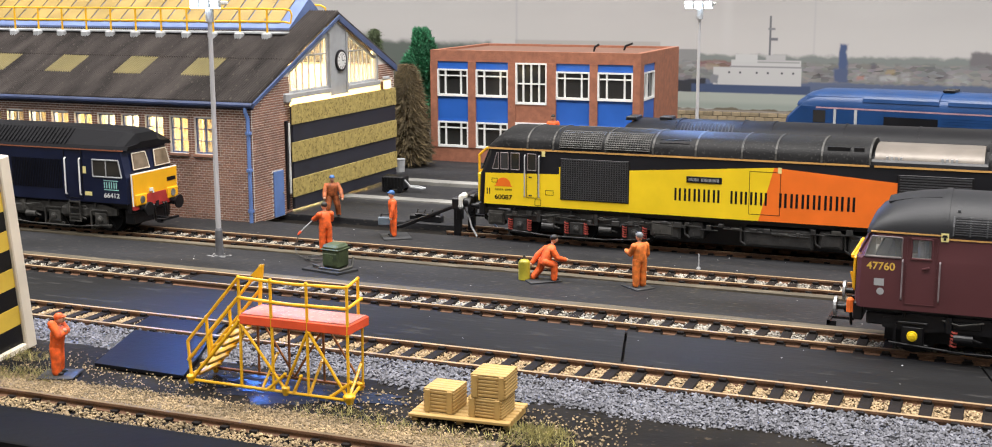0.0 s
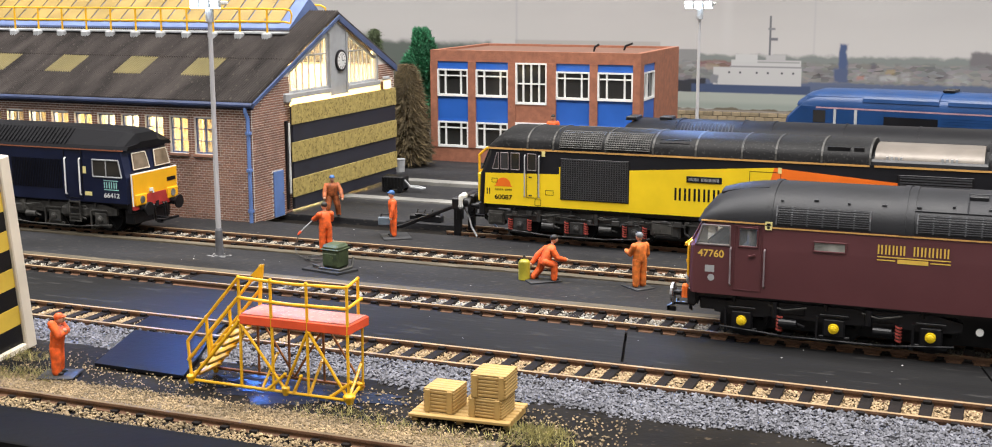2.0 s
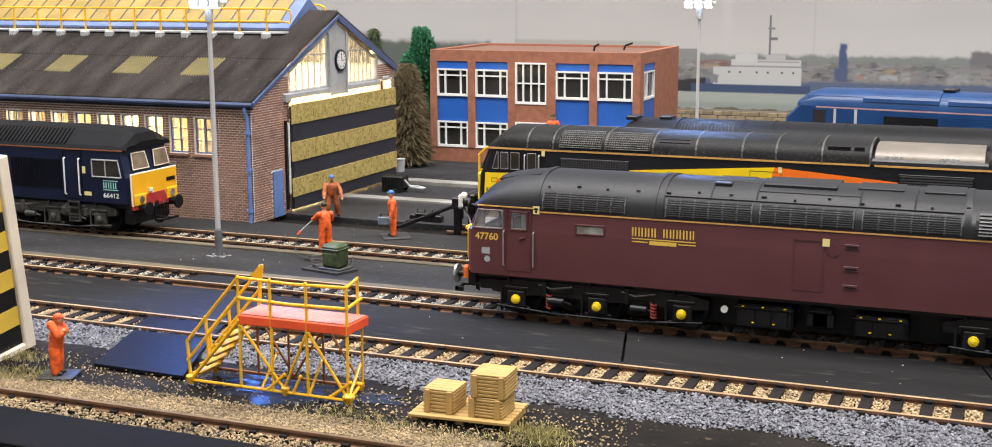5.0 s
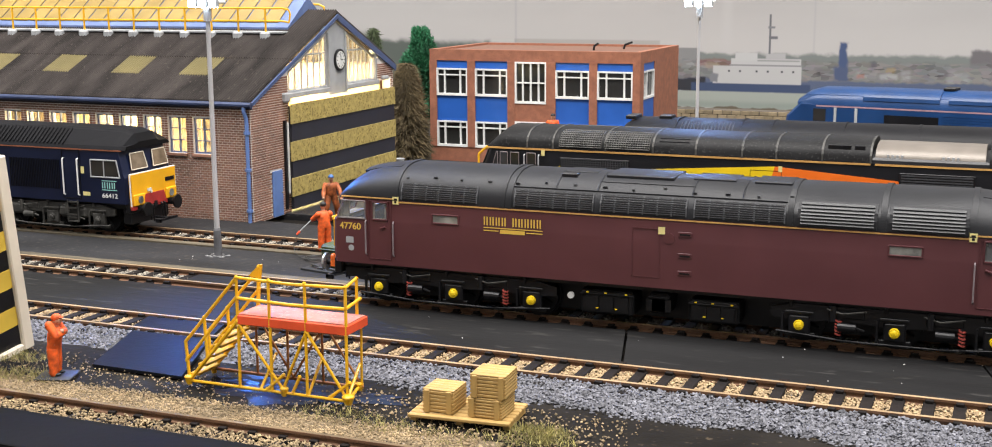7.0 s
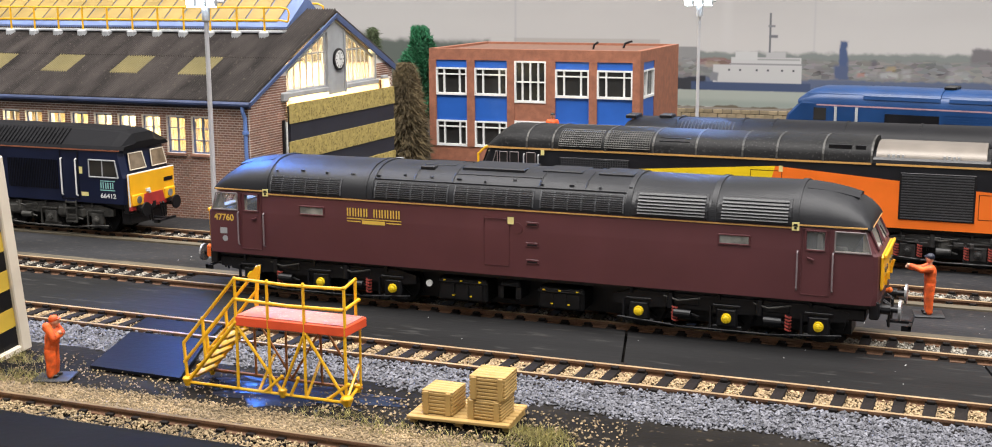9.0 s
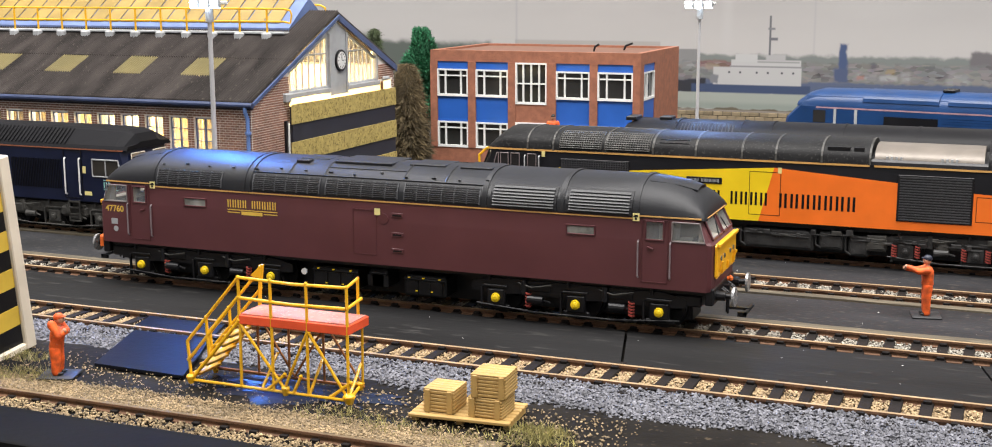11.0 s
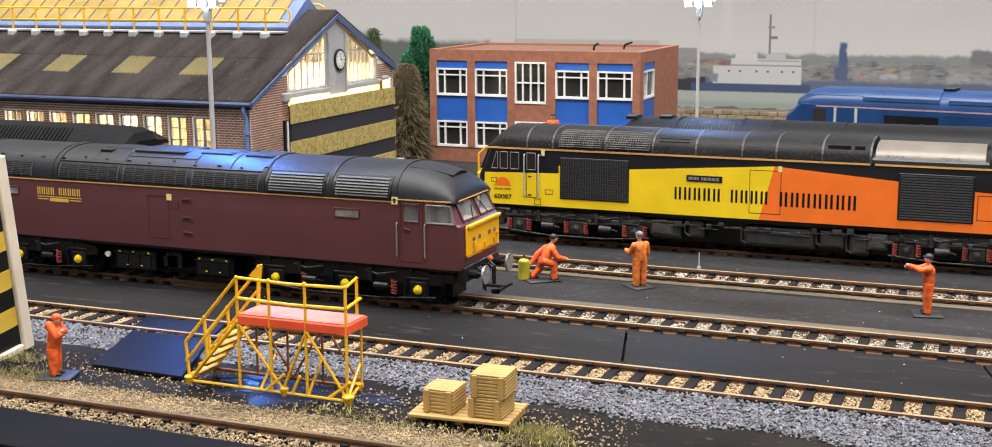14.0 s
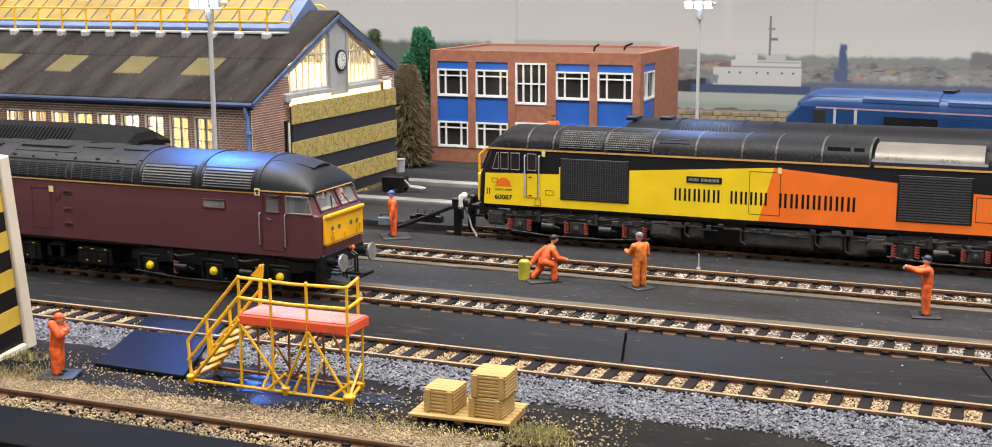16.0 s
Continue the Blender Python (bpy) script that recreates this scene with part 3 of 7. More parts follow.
        rings = [[u[0], u[1], l[1], l[0]] for u, l in zip(up, lo)]
        loft(bm, rings)
        return part(name, bm, m, t)
    lights = [-239.5, -281.5, -326.0, -371.0]
    cuts = sorted([(a - SX, a - SX + 17.3) for a in lights])
    y_lo, y_hi = 20.5, 37.5
    sheet("roof_sheet", -1.8, y_lo, x1, 0.5, M_ROOF)
    sheet("roof_sheet", y_hi - 0.6, ymid, x1, 0.5, M_ROOF, 0.6)
    prev = x1
    for a, b in cuts:
        sheet("roof_sheet", y_lo, y_hi, prev, a, M_ROOF, 0.1)
        sheet("rooflight", y_lo, y_hi, a, b, M_ROOFLIGHT, 0.1)
        prev = b
    sheet("roof_sheet", y_lo, y_hi, prev, 0.5, M_ROOF, 0.1)
    sheet("roof_sheet", ymid, W + 2, x1, 0.5, M_ROOF)
    # barge boards, gutter and downpipe
    bm = B()
    for s in (1, -1):
        run = ymid + 1.8 if s < 0 else W - ymid + 2.0
        drop = run * (APEX - EAVE) / ymid
        deep = 1.9 if s < 0 else 3.4
        pts = [(ymid, APEX + 0.6), (ymid + s * run, APEX + 0.6 - drop), (ymid + s * run, APEX + 0.6 - deep - drop), (ymid, APEX + 0.6 - deep)]
        slab(bm, pts, "x", 0.5, 1.4)
    part("barge_board", bm, M_BARGE, t, "blue-grey painted barge boards")
    bm = B()
    rod(bm, (x1, -2.4, EAVE - 0.4), (2.4, -2.4, EAVE - 0.4), 1.4, None, 10)
    part("gutter", bm, M_GUTTER, t, "dark navy gutter along the eaves")
    bm = B()
    box(bm, x1, 1.5, -1.2, -0.3, EAVE - 2.6, EAVE - 0.5)
    part("fascia", bm, M_NAVY, t)
    bm = B()
    tube(bm, [(-1.8, -2.6, EAVE - 1), (-1.8, -2.6, 55), (-1.2, -1.5, 51.5), (-1.2, -1.5, 0.5)], 1.0, 10)
    for z in (6, 26, 44):
        rod(bm, (-1.2, -1.5, z), (-1.2, -1.5, z + 1.4), 1.6, None, 10)
    part("downpipe", bm, M_BLUE_DOOR, t, "blue drainpipe at the corner")
    # small door in the pier
    bm = B()
    box(bm, 0.3, 1.0, 17.2, 26.4, 0.4, 23.4, 0.15)
    d = part("door", bm, M_BLUE_DOOR, t, "light blue door")
    bm = B()
    ball(bm, (1.3, 25.2, 12), (0.5, 0.4, 0.4), 6)
    part("handle", bm, M_STEEL, d)
    # ridge ventilator with its glazing and yellow guard rail
    bm = B()
    slab(bm, [(ymid - 22, 90.2), (ymid + 22, 90.2), (ymid + 22, 92.5), (ymid, 108.0), (ymid - 22, 92.5)], "x", x1 + 3, -17)
    vent = part("ridge_vent", bm, M_BLUE_TRIM, t, "blue-grey ridge ventilator")
    bm = B()
    k = (108.0 - 92.5) / 22
    for i in range(26):
        xa = x1 + 6 + i * 10.4
        z0_, z1_ = 92.5 + 3.0 * k, 108.0 - 0.6
        pts = [(ymid - 19, z0_ + 0.3), (ymid - 1, z1_ + 0.3), (ymid - 1, z1_ + 0.7), (ymid - 19, z0_ + 0.7)]
        slab(bm, pts, "x", xa, xa + 9.4)
    part("vent_glazing", bm, mat("yellow_vent_glazing", (0.26, 0.175, 0.04), 0.45, 0, 0.25, 60, 600, 0.15), vent, "yellowed glazing panels")
    bm = B()
    box(bm, x1 + 3, -16, ymid - 28.5, ymid - 22, 89.4, 90.7, 0.3)
    part("walkway", bm, M_GREY, t, "pale grey walkway plank on the roof")
    for i in range(16):
        x = -26.3 - i * 16.7
        bm = B()
        box(bm, x - 2.5, x + 2.5, ymid - 31.5, ymid - 27.5, 86.0, 90.4, 0.9)
        part("walkway_bracket", bm, M_GREY, t)
        bm = B()
        tube(bm, [(x, ymid - 28.6, 89.5), (x, ymid - 28.6, 102.6)], 0.55, 6)
        part("guard_post", bm, M_YELLOW, t)
    for z in (96.0, 102.6):
        bm = B()
        tube(bm, [(x1, ymid - 28.6, z), (-16, ymid - 28.6, z), (-13.4, ymid - 26.5, z - 0.8)], 0.5, 6)
        part("guard_rail", bm, M_YELLOW, t, "yellow guard rail")
    bm = B()
    tube(bm, [(-13.4, ymid - 26.5, 101.8), (-12.6, ymid - 26.4, 99.5), (-13.4, ymid - 26.5, 95.2)], 0.5, 6)
    part("guard_rail", bm, M_YELLOW, t)
    bm = B()
    tube(bm, [(-58, ymid + 24, 103.6), (-24, ymid + 24, 103.6), (-20.8, ymid + 24, 102.2), (-20.8, ymid + 24, 91)], 0.55, 6)
    tube(bm, [(-40, ymid + 24, 103.6), (-40, ymid + 24, 91)], 0.55, 6)
    part("guard_rail", bm, M_YELLOW, t)
    return t, front, end


SHED, SHED_FRONT, SHED_END = engine_shed()


def shed_bricks():
    """Bricks of the two visible walls: the nearest are pieces, the rest joined."""
    pitch_x, pitch_z, bl, bh = 2.7, 1.2, 2.3, 0.82

    def openings(x):
        return x < WINDOWS[0] - SX + 9.3 + bl * 0.5

    bm = B()
    box(bm, -bl / 2, bl / 2, -0.22, 0.3, -bh / 2, bh / 2)
    bmesh.ops.scale(bm, vec=(MM, MM, MM), verts=bm.verts)
    long_me = bpy.data.meshes.new("brick")
    bm.to_mesh(long_me)
    bm.free()
    long_me.materials.append(M_BRICK)
    quads, count = [], 0
    halves = []
    for j in range(50):
        z = 0.7 + j * pitch_z
        if z > 58:
            break
        x = -1.3 - (pitch_x / 2 if j % 2 else 0)
        if j % 2:
            halves.append((-0.75, z))
        while x > -SHED_L + 3:
            if not (33.2 - bh * 0.6 < z < 51.0 + bh * 0.5 and openings(x)):
                if x > -28 and count < 290:
                    ob = new("brick", long_me)
                    ob.parent = SHED_FRONT
                    ob.matrix_basis = at(x, 0, z)
                    count += 1
                else:
                    quads.append((x, z))
            x -= pitch_x
    wide, full = {}, bl
    for c in WINDOWS:
        for j in range(20, 50):
            z = 0.7 + j * pitch_z
            if 33.2 - bh * 0.6 < z < 51.0 + bh * 0.5:
                for d in (6.32, 8.22):
                    quads.append((c - SX + d, z))
                    wide[(c - SX + d, z)] = 1.62
                if c == WINDOWS[0]:
                    edge, xr = c - SX + 9.4, -1.3 - (pitch_x / 2 if j % 2 else 0)
                    while xr - pitch_x >= edge - 0.1 + full / 2:
                        xr -= pitch_x
                    gap = xr - full / 2 - 0.4 - edge
                    if gap > 0.4:
                        quads.append((edge + gap / 2, z))
                        wide[(edge + gap / 2, z)] = gap
    verts, faces = [], []
    for x, z in quads + halves:
        b = len(verts)
        bl = 1.05 if (x, z) in halves else wide.get((x, z), full)
        for dy in (-0.22, 0.2):
            verts += [((x - bl / 2) * MM, dy * MM, (z - bh / 2) * MM), ((x + bl / 2) * MM, dy * MM, (z - bh / 2) * MM), ((x + bl / 2) * MM, dy * MM, (z + bh / 2) * MM), ((x - bl / 2) * MM, dy * MM, (z + bh / 2) * MM)]
        faces += [(b, b + 1, b + 2, b + 3), (b + 1, b, b + 4, b + 5), (b + 2, b + 1, b + 5, b + 6), (b + 3, b + 2, b + 6, b + 7), (b, b + 3, b + 7, b + 4)]
    me = bpy.data.meshes.new("brickwork")
    me.from_pydata(verts, [], faces)
    me.materials.append(M_BRICK_WALL)
    ob = new("brickwork", me)
    ob.parent = SHED_FRONT
    ob["kind"] = "stuff"
    # gable piers
    bl = full
    verts, faces = [], []
    for j in range(58):
        z = 0.7 + j * pitch_z
        for lo, hi in ((0.3, 35.2), (135.0, 154.3)):
            y = lo + (0 if j % 2 else -pitch_x / 2)
            while y < hi:
                a, b_ = max(lo, y), min(hi, y + bl)
                y += pitch_x
                if b_ - a < 0.6 or (16.7 < (a + b_) / 2 < 26.9 and z < 24):
                    continue
                if lo > 100 and z < 61 and a < 150.5:
                    continue
                if z > 60 and z > EAVE + (APEX - EAVE) * min(a, 176 - b_) / 88 - 0.6:
                    continue
                k = len(verts)
                for dx in (0.22, -0.2):
                    verts += [(dx * MM, a * MM, (z - bh / 2) * MM), (dx * MM, b_ * MM, (z - bh / 2) * MM), (dx * MM, b_ * MM, (z + bh / 2) * MM), (dx * MM, a * MM, (z + bh / 2) * MM)]
                faces += [(k, k + 1, k + 2, k + 3), (k + 1, k, k + 4, k + 5), (k + 2, k + 1, k + 5, k + 6), (k + 3, k + 2, k + 6, k + 7), (k, k + 3, k + 7, k + 4)]
    me = bpy.data.meshes.new("brickwork")
    me.from_pydata(verts, [], faces)
    me.materials.append(M_BRICK_WALL)
    ob = new("brickwork", me)
    ob.parent = SHED_END
    ob["kind"] = "stuff"


M_BRICK_WALL = mat("red_brown_brickwork", (0.285, 0.145, 0.098), 0.85, 0, 0.35, 60, 1500, 0.3)
island_variation(M_BRICK_WALL, 0.25)


def shed_gate():
    t = thing("striped_gate", SX, 150.5, -1.4, "mustard and navy striped card gate across the shed mouth", "gate")
    bm = B()
    box(bm, 0.9, 2.6, -3.5, 113, 1.6, 54.0)
    part("gate_panel", bm, M_NAVY, t, "navy backing panel")
    for z0, z1 in ((45.0, 55.0), (26.0, 36.0), (8.0, 17.5)):
        bm = B()
        box(bm, 2.6, 3.2, -5.0 if z0 > 40 else -5.6, 113.4, z0, z1, 0.1)
        part("stripe", bm, M_GOLD, t, "mustard stripe")
    bm = B()
    box(bm, 0.0, 2.0, -6.4, -5.4, 10, 46)
    part("hinge_strip", bm, M_WHITE, t)
    bm = B()
    box(bm, 0.2, 1.4, -8.0, -6.4, 2, 47)
    part("hinge_post", bm, M_BLACK, t)


shed_gate()


# ---- office block ----
def office():
    X0, X1, Y0, Y1, top = -199.0, -57.6, 351.0, 446.0, 71.0
    t = thing("office_block", X0, Y0, -1.5, "two-storey orange brick office block with blue panels and white windows", "office building")
    L, D, H = X1 - X0, Y1 - Y0, top + 1.5
    cols = [(4.9, 26.6), (31.9, 54.3), (86.6, 108.8), (113.9, 136.7)]
    mid = (59.3, 80.5)
    zb, zs0, zs1, zp1, zw1, zt = 9.6, 9.6, 26.4, 42.8, 60.4, 65.3
    def brick_part(name, *d):
        bm = B()
        box(bm, *d)
        part(name, bm, M_ORANGE_BRICK, t)
    brick_part("parapet", 0, L, 0, 4, zt, H)
    brick_part("plinth", 0, L, 0, 4, 0, zb)
    xs = [0]
    for a, b in (cols[0], cols[1], mid, cols[2], cols[3]):
        xs += [a, b]
    xs.append(L)
    for a, b in zip(xs[0::2], xs[1::2]):
        brick_part("pillar", a, b, -0.6, 4, zb, zt)
    brick_part("spandrel", mid[0], mid[1], 0, 4, 27.5, 39.0)
    bm = B()
    box(bm, 0, 4, 4, D, 0, H)
    part("side_wall", bm, M_ORANGE_BRICK, t)
    brick_part("pillar", L - 4, L, 4.01, 8, 0, zt)
    brick_part("side_wall", L - 4, L, 34, D, 0, zt)
    brick_part("parapet", L - 4, L, 4.01, D, zt, H)
    brick_part("plinth", L - 4, L, 8, 34, 0, 9.6)
    bm = B()
    box(bm, 4, L - 4, D - 4, D, 0, H)
    part("rear_wall", bm, M_ORANGE_BRICK, t)
    bm = B()
    box(bm, 4, L - 4, 4, D - 4, H - 2.6, H - 1.4)
    part("flat_roof", bm, mat("brown_roof_felt", (0.15, 0.075, 0.05), 0.9), t)
    bm = B()
    box(bm, 4, L - 4, 4, 14, 0, 1)
    box(bm, 4, L - 4, 12, 14, 1, H - 2.7)
    part("inside_partition", bm, M_NAVY, t)
    def unit(x0, x1, z0, z1, bars, head):
        w = new("window")
        w.parent = t
        w.matrix_basis = at(x0, 0.4, z0)
        wd, hg = x1 - x0, z1 - z0
        bm = B()
        th = 1.0
        box(bm, 0, wd, -0.9, 0.8, 0, th + 0.5)
        box(bm, 0, wd, -0.9, 0.8, hg - th, hg)
        box(bm, 0, th, -0.9, 0.8, th, hg - th)
        box(bm, wd - th, wd, -0.9, 0.8, th, hg - th)
        for f in bars:
            box(bm, wd * f - 0.45, wd * f + 0.45, -0.7, 0.7, th, hg - th)
        for f in head:
            box(bm, th, wd - th, -0.6, 0.6, hg * f - 0.4, hg * f + 0.4)
        part("window_frame", bm, M_WHITE, w)
        bm = B()
        box(bm, th, wd - th, 0.85, 1.05, th, hg - th)
        part("pane", bm, M_DARKGLASS, w)
    for a, b in cols:
        for z0, z1 in ((zs0, zs1), (zp1, zw1)):
            unit(a, b, z0, z1, (0.26, 0.76), (0.76,))
        for z0, z1 in ((zs1 + 0.1, zp1 - 0.1), (zw1 + 0.1, zt)):
            bm = B()
            box(bm, a, b, 0.6, 2.4, z0, z1)
            part("blue_panel", bm, M_BLUE_PANEL, t, "bright blue infill panel")
    unit(mid[0], mid[1], 39.0, zt, (0.25, 0.5, 0.75), (0.5,))
    unit(mid[0], mid[1], 2.0, 27.5, (0.5,), (0.85,))
    # side unit
    w = new("window")
    w.parent = t
    w.matrix_basis = at(L - 1, 8, zp1)
    bm = B()
    for a, b, c, d in ((0, 26, 0, 1.4), (0, 26, 16.6, 17.6), (0, 1.2, 1.4, 16.6), (24.8, 26, 1.4, 16.6), (8, 9, 1.4, 16.6)):
        box(bm, -0.8, 0.9, a, b, c, d)
    part("window_frame", bm, M_WHITE, w)
    bm = B()
    box(bm, -1.2, -0.9, 1.2, 24.8, 1.4, 16.6)
    part("pane", bm, M_DARKGLASS, w)
    for z0, z1 in ((9.6, zp1 - 0.1), (zw1 + 0.1, zt)):
        bm = B()
        box(bm, L - 2.4, L - 0.6, 8, 34, z0, z1)
        part("blue_panel", bm, M_BLUE_PANEL, t)
    for px, py, lean in ((98, 40, 4), (112, 60, 7)):
        bm = B()
        tube(bm, [(px, py, H - 4), (px + lean * 0.3, py, H + 1.5), (px + lean, py, H + 3.2)], 0.7, 6)
        part("roof_aerial", bm, M_BLACK, t)


office()


# ---- printed backdrop ----
def backdrop_material():
    m = bpy.data.materials.new("printed_harbour_scene")
    m.use_nodes = True
    nt = m.node_tree
    nodes = nt.nodes
    bs = nodes["Principled BSDF"]
    bs.inputs["Roughness"].default_value = 0.7
    bs.inputs["Specular IOR Level"].default_value = 0.2
    tc = nodes.new("ShaderNodeTexCoord")
    sep = nodes.new("ShaderNodeSeparateXYZ")
    wob = nodes.new("ShaderNodeTexNoise")
    wob.inputs["Scale"].default_value = 120
    wob.inputs["Detail"].default_value = 4
    nt.links.new(tc.outputs["Object"], wob.inputs["Vector"])
    nt.links.new(tc.outputs["Object"], sep.inputs["Vector"])

    def math_(op, a, b):
        n = nodes.new("ShaderNodeMath")
        n.operation = op
        for i, v in enumerate((a, b)):
            if isinstance(v, (int, float)):
                n.inputs[i].default_value = v
            else:
                nt.links.new(v, n.inputs[i])
        return n.outputs[0]

    def ramp(v, a, b):
        n = nodes.new("ShaderNodeMapRange")
        n.interpolation_type = "SMOOTHSTEP"
        n.inputs["From Min"].default_value, n.inputs["From Max"].default_value = a, b
        nt.links.new(v, n.inputs["Value"])
        return n.outputs["Result"]
    wx = math_("MULTIPLY", math_("SUBTRACT", wob.outputs["Fac"], 0.5), 0.006)
    X, Z = sep.outputs["X"], sep.outputs["Z"]
    Zw = math_("ADD", Z, wx)
    Xw = math_("ADD", X, wx)

    def over(base, colour, mask):
        n = nodes.new("ShaderNodeMix")
        n.data_type = "RGBA"
        nt.links.new(mask, n.inputs["Factor"])
        if isinstance(base, tuple):
            n.inputs["A"].default_value = (*base, 1)
        else:
            nt.links.new(base, n.inputs["A"])
        if isinstance(colour, tuple):
            n.inputs["B"].default_value = (*colour, 1)
        else:
            nt.links.new(colour, n.inputs["B"])
        return n.outputs["Result"]

    def blot(x0, x1, z0, z1, s=1.2, rough=False, amount=1.0):
        x, z = (Xw, Zw) if rough else (X, Z)
        a = math_("MULTIPLY", ramp(x, (x0 - s) * MM, (x0 + s) * MM), ramp(x, (x1 + s) * MM, (x1 - s) * MM))
        b = math_("MULTIPLY", ramp(z, (z0 - s) * MM, (z0 + s) * MM), ramp(z, (z1 + s) * MM, (z1 - s) * MM))
        return math_("MULTIPLY", math_("MULTIPLY", a, b), amount)
    cloud = nodes.new("ShaderNodeTexNoise")
    cloud.inputs["Scale"].default_value, cloud.inputs["Detail"].default_value = 5, 5
    cm = nodes.new("ShaderNodeMapping")
    cm.inputs["Scale"].default_value = (0.6, 1, 2.2)
    nt.links.new(tc.outputs["Object"], cm.inputs["Vector"])
    nt.links.new(cm.outputs["Vector"], cloud.inputs["Vector"])
    col = over((0.275, 0.27, 0.265), (0.39, 0.38, 0.37), ramp(cloud.outputs["Fac"], 0.35, 0.68))
    col = over(col, (0.405, 0.39, 0.38), ramp(Z, 0.13, 0.06))
    town = nodes.new("ShaderNodeTexVoronoi")
    town.inputs["Scale"].default_value = 330
    tm = nodes.new("ShaderNodeMapping")
    tm.inputs["Scale"].default_value = (0.55, 0.05, 1.5)
    nt.links.new(tc.outputs["Object"], tm.inputs["Vector"])
    nt.links.new(tm.outputs["Vector"], town.inputs["Vector"])
    hue = nodes.new("ShaderNodeHueSaturation")
    hue.inputs["Saturation"].default_value, hue.inputs["Value"].default_value = 0.16, 0.30
    nt.links.new(town.outputs["Color"], hue.inputs["Color"])
    for k, shape in enumerate(BACKDROP_SHAPES):
        col = over(col, shape[0], blot(*shape[1:]))
        if k == 20:
            col = over(col, hue.outputs["Color"], blot(-100, 500, 44, 57, 1.5, True, 0.42))
    nt.links.new(col, bs.inputs["Base Color"])
    return m


BACKDROP_SHAPES = [
    ((0.108, 0.122, 0.105), -800, -330, 0, 74, 3.0, True), ((0.092, 0.105, 0.094), -420, -225, 0, 68, 3.0, True),
    ((0.162, 0.177, 0.170), -70, 500, 40, 62, 1.6, True), ((0.324, 0.310, 0.293), -205, -90, 50, 70.5, 0.8), ((0.281, 0.276, 0.275), -200, -95, 50, 67, 0.8),
    ((0.194, 0.194, 0.194), -110, -62, 44, 65.5, 0.7), ((0.178, 0.133, 0.088), -96, -74, 40, 53, 2.5, True), ((0.162, 0.072, 0.059), -62, -34, 52, 57.5, 1.2, True),
    ((0.227, 0.155, 0.088), -56, -46, 50, 55, 1.5, True), ((0.108, 0.100, 0.100), -78, -44, 42, 51, 1.8, True), ((0.140, 0.133, 0.129), 14, 500, 43, 57, 2.0, True),
    ((0.086, 0.083, 0.088), 24, 36, 45, 53, 2.0, True), ((0.092, 0.088, 0.094), 92, 112, 46, 56, 2.5, True), ((0.216, 0.211, 0.211), 112, 126, 44, 51, 2.0, True),
    ((0.227, 0.221, 0.229), 52, 66, 47, 51, 1.5, True), ((0.297, 0.299, 0.304), 68, 80, 46, 50, 1.5, True), ((0.248, 0.166, 0.059), 72, 78, 51, 54, 1.2, True), ((0.259, 0.088, 0.059), 52, 57, 46, 49, 1.0, True),
    ((0.130, 0.122, 0.129), 126, 150, 50, 66, 1.4, True), ((0.243, 0.244, 0.252), 82, 88, 45, 52, 1.5, True), ((0.070, 0.072, 0.088), 60, 64, 51, 57, 1.5, True),
    ((0.054, 0.077, 0.152), 39.5, 45, 44, 71, 1.2, True), ((0.065, 0.083, 0.147), 36, 46, 44, 54, 1.6, True), ((0.081, 0.100, 0.158), -92, 500, 33, 43.5, 1.0, True),
    ((0.030, 0.031, 0.038), -120, -56, 33.5, 43.5, 0.9, True), ((0.043, 0.061, 0.117), -66, 20, 34.5, 40.5, 0.8), ((0.378, 0.376, 0.374), -50, 13.5, 40.3, 53, 0.6), ((0.389, 0.387, 0.386), -37, 13, 52, 58.5, 0.6),
    ((0.400, 0.399, 0.398), -34, -18, 57, 62.5, 0.6), ((0.216, 0.216, 0.222), -38, 13.5, 53.0, 54.2, 0.4), ((0.243, 0.244, 0.246), -18, 12, 56.5, 57.6, 0.5), ((0.335, 0.332, 0.333), -12, 2, 58, 62.5, 0.8),
    ((0.108, 0.111, 0.123), -10.2, -8.8, 62, 90, 0.5), ((0.119, 0.122, 0.135), -10, -4, 72.5, 74.5, 0.6), ((0.162, 0.166, 0.176), -11, -6, 80, 81.5, 0.5),
    ((0.054, 0.055, 0.065), -39, -37.6, 48.6, 50, 0.5), ((0.054, 0.055, 0.065), -31, -29.6, 48.6, 50, 0.5), ((0.054, 0.055, 0.065), -19, -17.6, 48.6, 50, 0.5), ((0.054, 0.055, 0.065), -11, -9.6, 48.6, 50, 0.5), ((0.054, 0.055, 0.065), -1, 0.4, 48.6, 50, 0.5), ((0.054, 0.055, 0.065), 7, 8.4, 48.6, 50, 0.5),
    ((0.162, 0.166, 0.182), -52, -46, 41, 47, 1.0, True), ((0.248, 0.260, 0.275), 21, 22.0, 62, 200, 0.9, False, 0.35), ((0.248, 0.260, 0.275), -204.5, -203, 62, 200, 0.9, False, 0.4),
    ((0.421, 0.410, 0.410), -44, -37, 62, 300, 3.5, False, 0.35),
    ((0.270, 0.293, 0.264), -130, 500, 22.5, 34.3, 0.7), ((0.216, 0.244, 0.222), -130, 500, 22.5, 27, 2.2),
    ((0.113, 0.095, 0.070), -400, 500, -40, 22.8, 0.7, True),
]


